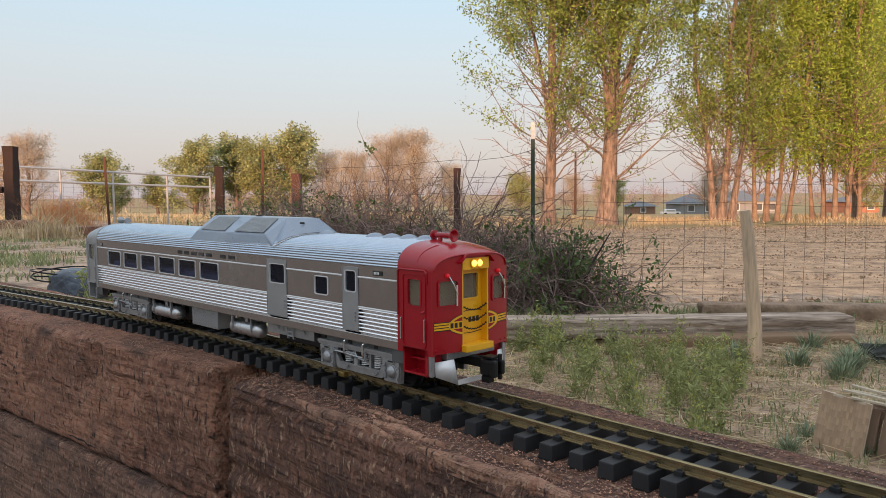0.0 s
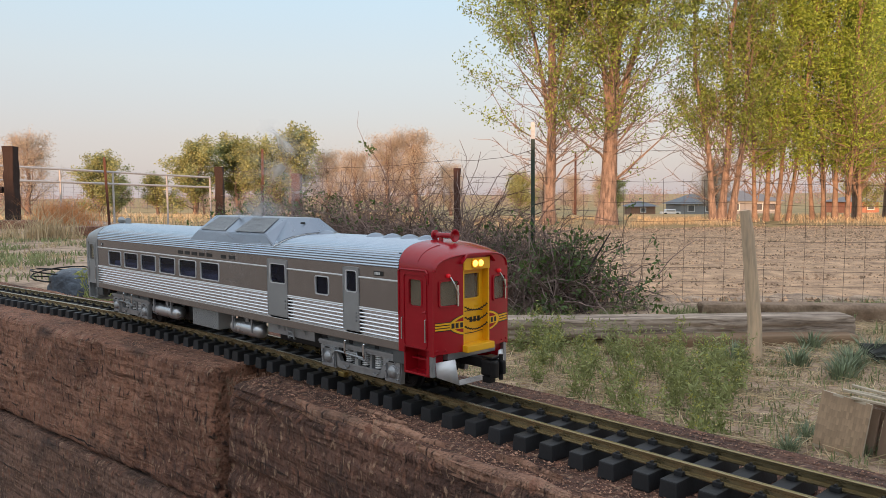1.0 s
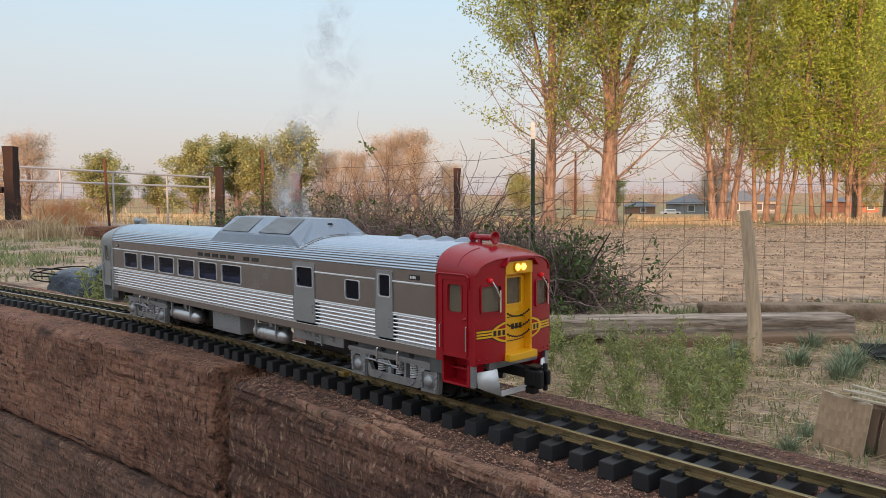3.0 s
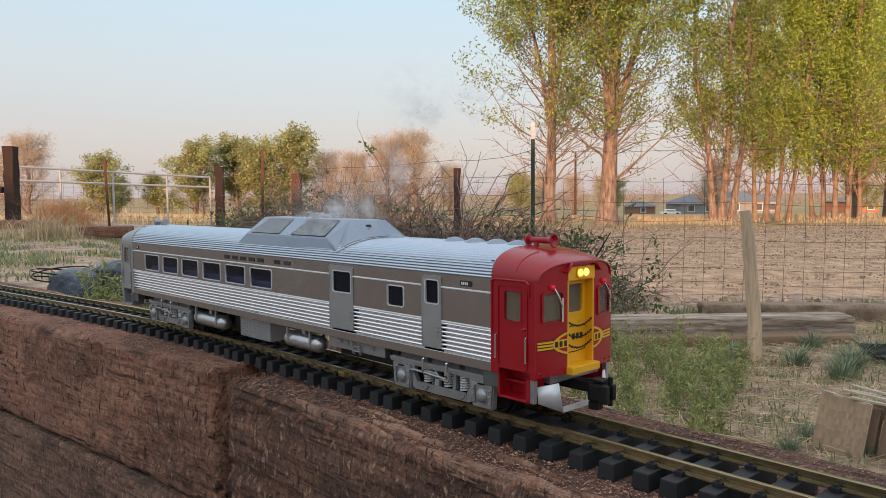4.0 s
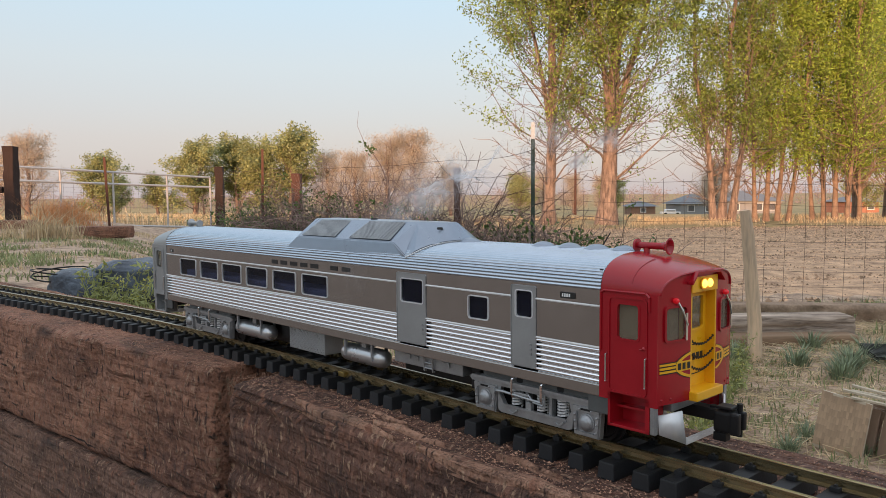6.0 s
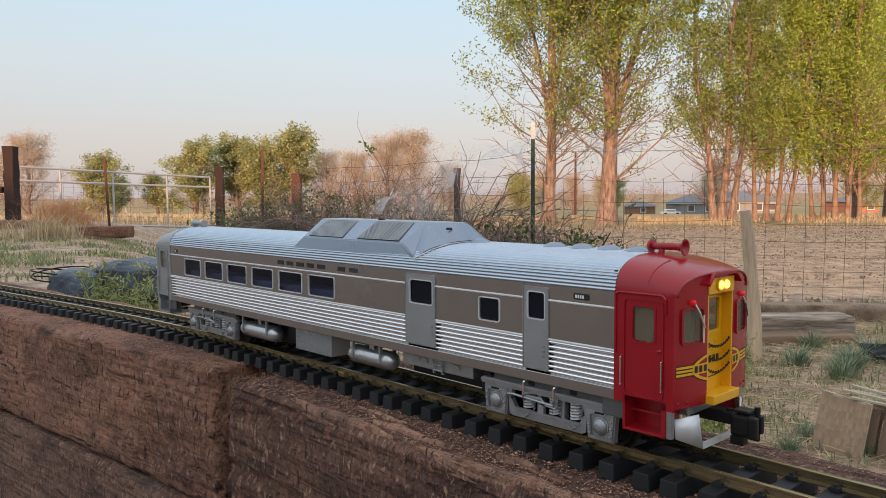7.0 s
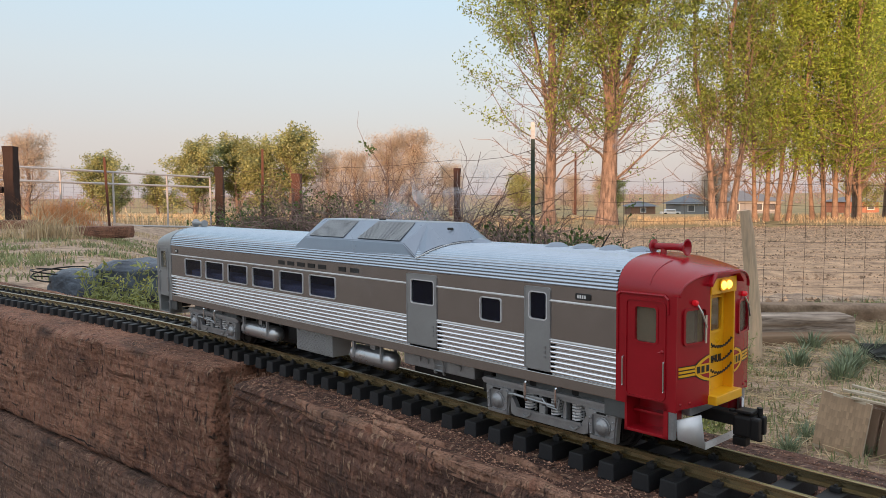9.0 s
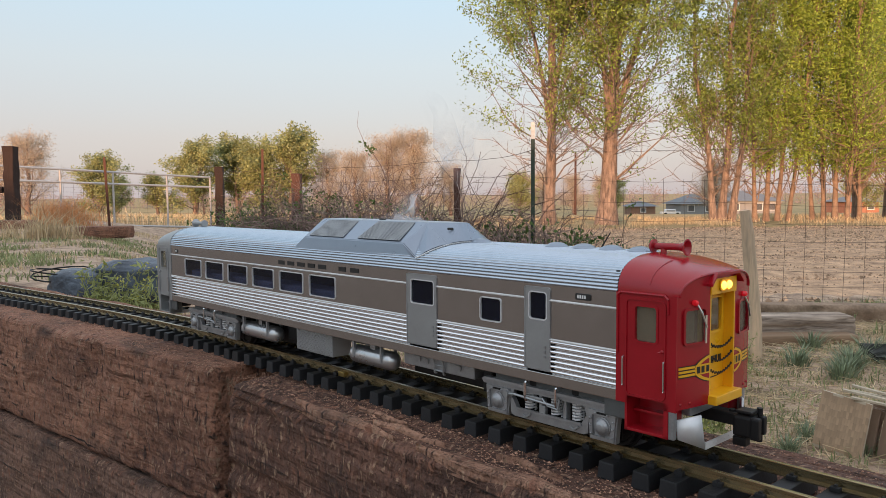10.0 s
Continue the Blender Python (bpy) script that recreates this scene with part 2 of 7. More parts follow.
# ---- timber wall ----
def timber_mat(name, base, alt):
    """Old creosoted wood: dark grain, lighter torn fibres and rusty chips, with cracks along the length."""
    m = mat(name, base, 0.92, 0, 0.5, 9, 0, 60, alt=alt, stretch=(0.6, 1, 1))
    N, K = m.node_tree.nodes, m.node_tree.links
    b = N["Principled BSDF"]
    tc = N.new("ShaderNodeTexCoord")
    old = b.inputs["Base Color"].links[0].from_socket
    hs = []
    for stretch, scale, lo, hi, tone in (((1.6, 1, 0.8), 120, 0.57, 0.66, (0.40, 0.245, 0.16)), ((1.2, 1, 0.8), 55, 0.58, 0.68, (0.30, 0.135, 0.085)), ((1.7, 1, 0.55), 90, 0.58, 0.68, (0.075, 0.036, 0.026)), ((0.12, 1.4, 1.4), 60, 0.64, 0.70, (0.03, 0.018, 0.014)), ((0.5, 1, 1), 14, 0.56, 0.75, (0.05, 0.035, 0.03))):
        mp = N.new("ShaderNodeMapping")
        mp.inputs["Scale"].default_value = stretch
        n = N.new("ShaderNodeTexNoise")
        n.inputs["Scale"].default_value, n.inputs["Detail"].default_value, n.inputs["Distortion"].default_value = scale, 5, 0.4
        K.new(tc.outputs["Object"], mp.inputs[0])
        K.new(mp.outputs[0], n.inputs[0])
        r = N.new("ShaderNodeMapRange")
        r.inputs[1].default_value, r.inputs[2].default_value = lo, hi
        K.new(n.outputs[0], r.inputs[0])
        c = N.new("ShaderNodeMix")
        c.data_type = 'RGBA'
        c.inputs[7].default_value = (*tone, 1)
        K.new(r.outputs[0], c.inputs[0])
        K.new(old, c.inputs[6])
        old = c.outputs[2]
        hs.append((n.outputs[0], scale))
    K.new(old, b.inputs["Base Color"])
    nrm = None
    for h, scale in hs[:4]:
        bp = N.new("ShaderNodeBump")
        bp.inputs["Strength"].default_value, bp.inputs["Distance"].default_value = 1.0, 0.9 / scale
        K.new(h, bp.inputs["Height"])
        if nrm:
            K.new(nrm, bp.inputs["Normal"])
        nrm = bp.outputs[0]
    K.new(nrm, b.inputs["Normal"])
    return m


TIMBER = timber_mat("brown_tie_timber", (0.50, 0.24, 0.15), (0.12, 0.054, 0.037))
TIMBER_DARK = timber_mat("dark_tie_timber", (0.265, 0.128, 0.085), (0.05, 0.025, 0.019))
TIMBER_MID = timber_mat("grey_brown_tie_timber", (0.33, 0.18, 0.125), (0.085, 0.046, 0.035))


def worn_beam(name, length, w, h, m, label, seed, cell=0.008, rough=0.006, cat="timber", wood=None, along=4.0, crack_depth=0.007):
    """A weathered sawn beam: x along, top at z 0, near face at y 0; worn corners, checks and chips."""
    nx, ny, nz = max(int(length / cell), 4), max(int(w / cell), 3), max(int(h / cell), 3)
    bm = bmesh.new()
    grid = {}

    def vert(i, j, k):
        key = (i, j, k)
        if key not in grid:
            grid[key] = bm.verts.new((length * i / nx, w * j / ny, -h * k / nz))
        return grid[key]
    for i in range(nx):
        for j in range(ny):
            for k in (0, nz):
                f = [vert(i, j, k), vert(i + 1, j, k), vert(i + 1, j + 1, k), vert(i, j + 1, k)]
                bm.faces.new(f if k == 0 else f[::-1])
        for k in range(nz):
            for j in (0, ny):
                f = [vert(i, j, k), vert(i, j, k + 1), vert(i + 1, j, k + 1), vert(i + 1, j, k)]
                bm.faces.new(f if j == 0 else f[::-1])
    for j in range(ny):
        for k in range(nz):
            for i in (0, nx):
                f = [vert(i, j, k), vert(i, j + 1, k), vert(i, j + 1, k + 1), vert(i, j, k + 1)]
                bm.faces.new(f if i == 0 else f[::-1])
    c = Vector((length / 2, w / 2, -h / 2))
    for v in bm.verts:
        p = v.co
        near = []
        for a, L in ((0, length), (1, w), (2, h)):
            near.append(L / 2 - abs(p[a] - c[a]))
        r = 0.016 * (0.7 + 0.8 * noise.noise((p.x * 5, p.y * 9 + seed, p.z * 9)))
        if p.y < 0.06 and p.z > -0.06:
            r *= 1.5 + 0.8 * noise.noise((p.x * 3 + seed, 0, 0))
        e = [max(r - d, 0) for d in near]
        if sum(1 for q in e if q > 0) >= 2:
            s = math.sqrt(sum(q * q for q in e))
            if s > r:
                for a in range(3):
                    if e[a] > 0:
                        p[a] += -math.copysign(1, p[a] - c[a]) * (e[a] - e[a] * r / s)
        q = Vector((p.x * along + seed, p.y * 14, p.z * 14))
        d = noise.fractal(q, 0.8, 2.1, 5) * rough
        crack = noise.noise((p.x * 1.6 + seed * 3, p.y * 30, p.z * 30))
        d -= crack_depth * max(0, 1 - abs(crack) * 9) * (0.5 + 0.5 * noise.noise((p.x * 3, seed, p.z * 5)))
        n = Vector([math.copysign(1, p[a] - c[a]) if near[a] < 0.004 else 0 for a in range(3)])
        if n.length:
            top = n.z > 0
            p += n.normalized() * d * (0.35 if top else 1)
    ob = part(name, bm, wood or TIMBER, None, smooth=True)
    ob.matrix_basis = m
    return tagged(ob, label, cat, "stacked timber wall")


def build_timbers():
    top = -0.0225
    lab = "dark weathered railway tie with cracks and worn corners"
    right = pose(-0.572, -0.107, top)
    left = pose(-0.632, -0.090, top + 0.001, 0, 0, 180 + 6.6)
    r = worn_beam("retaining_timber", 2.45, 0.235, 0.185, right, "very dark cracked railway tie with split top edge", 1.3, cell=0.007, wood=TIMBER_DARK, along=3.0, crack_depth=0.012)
    worn_beam("retaining_timber", 2.45, 0.235, 0.185, left @ pose(0, -0.235, 0), lab, 7.7, cell=0.007, along=17.0, crack_depth=0.002)
    # torn slivers along the near top edge of the cracked tie
    rng = random.Random(19)
    raw_wood = timber_mat("torn_tie_wood", (0.62, 0.34, 0.22), (0.20, 0.10, 0.068))
    for x, ln, w, y in ((0.15, 0.17, 0.020, 0.006), (0.27, 0.10, 0.014, 0.020), (0.35, 0.20, 0.026, 0.004), (0.52, 0.15, 0.018, 0.018), (0.60, 0.24, 0.028, 0.003), (0.80, 0.18, 0.022, 0.012), (0.95, 0.22, 0.026, 0.003), (0.42, 0.07, 0.010, 0.034), (0.22, 0.08, 0.010, 0.036)):
        n = 14
        bm = bmesh.new()
        rows = []
        for i in range(n + 1):
            u = i / n
            k = w * (min(u * 3, 1) * min((1 - u) * 2.2, 1)) * (0.75 + 0.5 * noise.noise((x * 30 + u * 5, y, 0))) + 0.0012
            yy = y + 0.006 * noise.noise((u * 3, x * 10, 2))
            zz = 0.0015 - 0.20 * max(0.010 - yy, 0) + 0.0015 * noise.noise((u * 7, x * 20, 4))
            rows.append([bm.verts.new((x + ln * u, yy + a * k, zz + b)) for a, b in ((0, -0.010), (0.05, 0.001), (0.45, 0.0035), (0.9, 0.0015), (1.0, -0.008))])
        for A, B in zip(rows, rows[1:]):
            for i in range(4):
                bm.faces.new((A[i], B[i], B[i + 1], A[i + 1]))
        bm.faces.new(rows[0])
        bm.faces.new(rows[-1][::-1])
        part("splinter", bm, raw_wood, r, "pale torn wood sliver")
    for k in range(1, 5):
        z = top - 0.188 * k
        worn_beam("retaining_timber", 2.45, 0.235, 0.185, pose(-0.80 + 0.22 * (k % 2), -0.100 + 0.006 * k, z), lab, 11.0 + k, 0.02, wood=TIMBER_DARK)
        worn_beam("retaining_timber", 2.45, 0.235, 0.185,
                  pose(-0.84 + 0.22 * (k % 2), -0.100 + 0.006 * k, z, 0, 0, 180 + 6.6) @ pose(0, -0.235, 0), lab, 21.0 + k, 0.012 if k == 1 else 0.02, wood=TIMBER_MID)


# ---- track ----
BRIGHTBRASS = mat("bright_brass", (0.62, 0.45, 0.16), 0.3, 1.0, 0.2, 60)

def build_track():
    tr = thing("railway_track", "brass garden railway track on black plastic ties", "track")
    prof = [(-0.0042, -0.0084), (0.0042, -0.0084), (0.0042, -0.0074), (0.0012, -0.0062), (0.0010, -0.0032), (0.0019, -0.0024),
            (0.0019, -0.0004), (0.0014, 0), (-0.0014, 0), (-0.0019, -0.0004), (-0.0019, -0.0024), (-0.0010, -0.0032), (-0.0012, -0.0062), (-0.0042, -0.0074)]
    xs = [-3.4 + 0.04 * i for i in range(int((1.75 + 3.4) / 0.04) + 1)]
    for side in (-1, 1):
        bm = bmesh.new()
        rings = []
        for x in xs:
            m = track_m(x)
            rings.append([bm.verts.new(m @ Vector((0, side * 0.0244 + u, w))) for u, w in prof])
        for A, B in zip(rings, rings[1:]):
            for i in range(len(prof)):
                j = (i + 1) % len(prof)
                bm.faces.new((A[i], B[i], B[j], A[j]))
        bm.faces.new(rings[0])
        bm.faces.new(rings[-1][::-1])
        part("rail", bm, BRASS, tr, "tarnished brass rail")
    bm = bmesh.new()
    box(bm, -0.0078, 0.0078, -0.0465, 0.0465, -0.0225, -0.0088, 0.0012)
    for v in bm.verts:
        if v.co.z > -0.012:
            v.co.x *= 0.88
            v.co.y *= 0.985
    me_tie = bpy.data.meshes.new("tie")
    for s in (-1, 1):
        for o in (-1, 1):
            y = s * 0.0244 + o * 0.0062
            box(bm, -0.0035, 0.0035, y - 0.0021, y + 0.0021, -0.009, -0.0052, 0.0005)
            rod(bm, (0, y - 0.0012, -0.0048), (0, y + 0.0012, -0.0048), 0.0014, 0.0014, 6)
    bm.to_mesh(me_tie)
    bm.free()
    me_tie.materials.append(TIEM)
    for x in (-0.435, 0.62):
        c = part("rail_clamp", bbox(-0.006, 0.006, -0.0300, -0.0215, -0.0085, -0.0030, 0.0006), BRIGHTBRASS, tr, "bright brass rail joiner")
        c.matrix_basis = track_m(x)
    n = 0
    x = 0.96
    while x > -3.35 and n < 290:
        t = new("tie", me_tie)
        t.parent = tr
        t.matrix_basis = track_m(x) @ pose(0, random.uniform(-0.0008, 0.0008), 0, 0, 0, random.uniform(-0.8, 0.8))
        x -= 0.0300 + (0.0 if n % 11 else -0.007)
        n += 1



# ---- the railcar ----
L, HW, V0 = 0.878, 0.0525, 0.049     # length, half width, length of each end compartment
ROOF_Z, EAVE = 0.1505, 0.1243


def roof_profile(flutes, n=72):
    """Rounded roof section from one eave to the other; with lengthwise half-round ribs if fluted."""
    def at(a):
        return Vector((-HW * math.copysign(abs(math.cos(a)) ** 0.72, math.cos(a)), EAVE + (ROOF_Z - EAVE) * max(math.sin(a), 0) ** 0.80))
    if not flutes:
        return [tuple(at(math.pi * i / (n * 2))) for i in range(n * 2 + 1)]
    fine = [at(math.pi * i / 2000) for i in range(2001)]
    run = [0.0]
    for p, q in zip(fine, fine[1:]):
        run.append(run[-1] + (q - p).length)
    ribs, per = 48, 8
    out, k = [], 0
    for i in range(ribs * per + 1):
        d = run[-1] * i / (ribs * per)
        while k < 1999 and run[k + 1] < d:
            k += 1
        p, t = fine[k], (fine[min(k + 1, 2000)] - fine[max(k - 1, 0)]).normalized()
        w = (i % per) / per
        lift = 0.00065 * math.sin(math.pi * min(w / 0.86, 1)) if w < 0.86 else 0.0
        out.append((p.x - t.y * lift, p.y + t.x * lift))
    return out


def extrude_profile(bm, sections):
    """Skin between sections of (x, list of (y, z)) with as many points each."""
    rings = [[bm.verts.new((x, y, z)) for y, z in s] for x, s in sections]
    for A, B in zip(rings, rings[1:]):
        for i in range(len(A) - 1):
            bm.faces.new((A[i], A[i + 1], B[i + 1], B[i]))
    return rings


def front_x(y):
    return 0.007 * (1 - (y / HW) ** 2)


def side_frame(x, z, s):
    """Local axes on a side of the car: u along the car, v up, w outwards. s: -1 near side, 1 far side."""
    return Matrix(((1 if s < 0 else -1, 0, 0, x), (0, 0, s, s * HW), (0, 1, 0, z), (0, 0, 0, 1)))


def window(parent, x, z, w, h, s, pane=None, depth=0.0015):
    m = side_frame(x, z, s)
    f = part("window_frame", ring(bmesh.new(), rrect(w + 0.0016, h + 0.0016, 0.0030), rrect(w - 0.0004, h - 0.0004, 0.0022), -0.001, 0.0008, m), CHROMED, parent, "bright metal window frame")
    part("pane", slab(bmesh.new(), rrect(w, h, 0.0024), -0.0018, -0.0012, m), pane or PANE, parent, "dark tinted glass")
    return f


def bars(bm, widths, x, z, h, m):
    """Lettering as plain bars: (gap or width) pairs, set along u."""
    for w in widths:
        if w > 0:
            slab(bm, [(x, z - h / 2), (x + w, z - h / 2), (x + w, z + h / 2), (x, z + h / 2)], 0.0001, 0.0004, m)
        x += abs(w)
    return bm


def truck(car, xc):
    """A running gear under the car: side frames with springs and axle boxes."""
    t = part("truck", bbox(xc - 0.03, xc + 0.03, -0.03, 0.03, 0.012, 0.030, 0.003), BLACKP, car, "silver sprung truck")
    a, b = 0.0430, 0.0475
    for s in (-1, 1):
        mm = Matrix(((1, 0, 0, xc), (0, 0, s, 0), (0, 1, 0, 0), (0, 0, 0, 1)))
        bm = bmesh.new()
        slab(bm, [(-0.0735, 0.0345), (-0.069, 0.0372), (0.069, 0.0372), (0.0735, 0.0345), (0.071, 0.0318), (-0.071, 0.0318)], a, b + 0.0012, mm)
        slab(bm, [(-0.0720, 0.0358), (-0.069, 0.0376), (0.069, 0.0376), (0.0720, 0.0358), (0.069, 0.0350), (-0.069, 0.0350)], a, b + 0.0028, mm)
        slab(bm, [(-0.033, 0.0155), (0.033, 0.0155), (0.038, 0.0235), (0.041, 0.0235), (0.040, 0.0105), (0.036, 0.0088), (-0.036, 0.0088), (-0.040, 0.0105), (-0.041, 0.0235), (-0.038, 0.0235)], a, b, mm)
        slab(bm, [(-0.034, 0.0170), (0.034, 0.0170), (0.0345, 0.0152), (-0.0345, 0.0152)], b - 0.001, b + 0.0012, mm)
        for q in (-1, 1):
            slab(bm, [(q * 0.0405, 0.0318), (q * 0.0365, 0.0318), (q * 0.0390, 0.0235), (q * 0.0410, 0.0235)][::-q], a, b, mm)
        part("side_frame", bm, SILVER_D, t, "cast silver side frame")
        for q in (-1, 1):
            bm = bmesh.new()
            cx = q * 0.0545
            x = xc + cx
            slab(bm, [(cx - 0.0140, 0.0322), (cx + 0.0140, 0.0322), (cx + 0.0118, 0.0078), (cx - 0.0118, 0.0078)], a, b + 0.0005, mm)
            ring(bm, [(cx - 0.0128, 0.0310), (cx + 0.0128, 0.0310), (cx + 0.0108, 0.0088), (cx - 0.0108, 0.0088)],
                 [(cx - 0.0092, 0.0272), (cx + 0.0092, 0.0272), (cx + 0.0082, 0.0112), (cx - 0.0082, 0.0112)], b + 0.0004, b + 0.0022, mm)
            lathe(bm, [(0, 0.0076), (0.0010, 0.0074), (0.0012, 0.0066), (0.0024, 0.0062), (0.0040, 0.0048), (0.0050, 0.0026), (0.0053, 0.0002)], (x, s * (b + 0.0003), 0.0190), (0, s, 0), 20)
            for bx, bz in ((-0.0105, 0.0245), (0.0105, 0.0245), (-0.0102, 0.0190), (0.0102, 0.0190), (-0.0095, 0.0125), (0.0095, 0.0125), (-0.0055, 0.0290), (0.0055, 0.0290)):
                lathe(bm, [(0, 0.0010), (0.0010, 0.0009), (0.0014, 0.0003)], (x + bx, s * (b + 0.0021), bz), (0, s, 0), 7)
            part("axle_box", bm, SILVER_D, t, "silver axle box with round cap")
            part("box_slot", slab(bmesh.new(), rrect(0.0095, 0.0016, 0.0007), 0, 0.0003, mm @ pose(cx, 0.0293, b + 0.0021)), BLACKP, t)
        for dx in (-0.0225, 0.0055, 0.0270):
            bm = bmesh.new()
            pts = [(xc + dx + 0.0047 * math.cos(i * 0.7), s * (a - 0.0012) + 0.0047 * math.sin(i * 0.7), 0.0165 + 0.0150 * i / 56) for i in range(57)]
            pipe(bm, pts, 0.00085, 5)
            part("spring", bm, CHROMED, t, "bright coil spring")
        for dx in (-0.0085, 0.0165):
            part("pillar", bbox(xc + dx - 0.0016, xc + dx + 0.0016, *sorted((s * (a - 0.003), s * (b - 0.0012))), 0.0150, 0.0320, 0.0005), SILVER_D, t)
        bm = bmesh.new()
        pipe(bm, [(xc - 0.0440, s * 0.0495, 0.0268), (xc - 0.034, s * 0.0502, 0.0282), (xc - 0.012, s * 0.0502, 0.0272), (xc + 0.010, s * 0.0502, 0.0262)], 0.0011, 6)
        rod(bm, (xc - 0.0430, s * 0.047, 0.0270), (xc - 0.0430, s * 0.0520, 0.0270), 0.0028, 0.0028, 8)
        box(bm, xc - 0.018, xc - 0.004, *sorted((s * 0.0485, s * 0.0505)), 0.0282, 0.0302, 0.0004)
        pipe(bm, [(xc - 0.004, s * 0.0495, 0.0300), (xc + 0.002, s * 0.0500, 0.0250), (xc + 0.012, s * 0.0500, 0.0240), (xc + 0.014, s * 0.0500, 0.0330)], 0.0008, 6)
        box(bm, xc - 0.0085, xc - 0.0025, *sorted((s * 0.0440, s * 0.0480)), 0.0165, 0.0235, 0.0006)
        for dx in (-0.0225, 0.0270):
            pipe(bm, [(xc + dx - 0.004, s * 0.0482, 0.0125), (xc + dx, s * 0.0486, 0.0105), (xc + dx + 0.005, s * 0.0482, 0.0140)], 0.0009, 5)
        part("brake_rigging", bm, SILVER, t)
        for dx in (-0.0215, 0.0105):
            bm = pipe(bmesh.new(), [(xc + dx, s * 0.0492, 0.0250), (xc + dx, s * 0.0512, 0.0300), (xc + dx, s * 0.0512, 0.0405), (xc + dx + 0.001, s * 0.0490, 0.0425), (xc + dx + 0.002, s * 0.0470, 0.0420)], 0.0011, 6)
            part("spring_hanger", bm, CHROME, t, "bright bent hanger rod")
    for s in (-1, 1):
        # black sheet added behind the side frame, for the shade in its openings
        part("shade_plate", bbox(xc - 0.064, xc + 0.064, *sorted((s * 0.0350, s * 0.0362)), 0.0085, 0.0400), BLACKP, t)
        # flat black discs put the shade of round holes on the bolster
        for dx in (-0.0165, 0.0270):
            part("hole_disc", lathe(bmesh.new(), [(0, 0.0036), (0.0002, 0.0036), (0.0004, 0.0030)], (xc + dx, s * 0.0462, 0.0400), (0, s, 0), 16), BLACKP, t, "black disc for the shade of a hole in the bolster")
    part("bolster", bbox(xc - 0.060, xc + 0.064, -0.0462, 0.0462, 0.0338, 0.0438, 0.002), BOLST, t, "dark grey bolster beam")
    return t


def wheelset(car, x):
    bm = bmesh.new()
    rod(bm, (0, -0.040, 0), (0, 0.040, 0), 0.0025, 0.0025, 8)
    for s in (-1, 1):
        lathe(bm, [(0, 0.0185), (0.0016, 0.0187), (0.0022, 0.0165), (0.0075, 0.0160), (0.0076, 0.0135), (0.0060, 0.0125), (0.0058, 0.006), (0.0078, 0.0045), (0.0078, 0.002)],
              (0, s * 0.0205, 0), (0, s, 0), 24)
        for k in range(6):
            a = k * math.pi / 3
            lathe(bm, [(0, 0.0016), (0.0002, 0.0016)], (0.0092 * math.cos(a), s * 0.0265, 0.0092 * math.sin(a)), (0, s, 0), 6)
    w = part("wheelset", bm, BLACKP, car, "dark metal wheels on an axle")
    w.matrix_basis = pose(x, 0, 0.016)
    return w


HOLES = [(-0.781 + 0.0643 * i, -0.781 + 0.0643 * i + 0.050, 0.0852, 0.1078) for i in range(6)]
SMALL = (-0.190, -0.166, 0.0882, 0.1078)
DOORS = [(-0.2891, -0.2472), (-0.1387, -0.1125)]
DWIN = [(-0.2832, -0.2510, 0.0940, 0.1162), (-0.1340, -0.1162, 0.0958, 0.1176)]


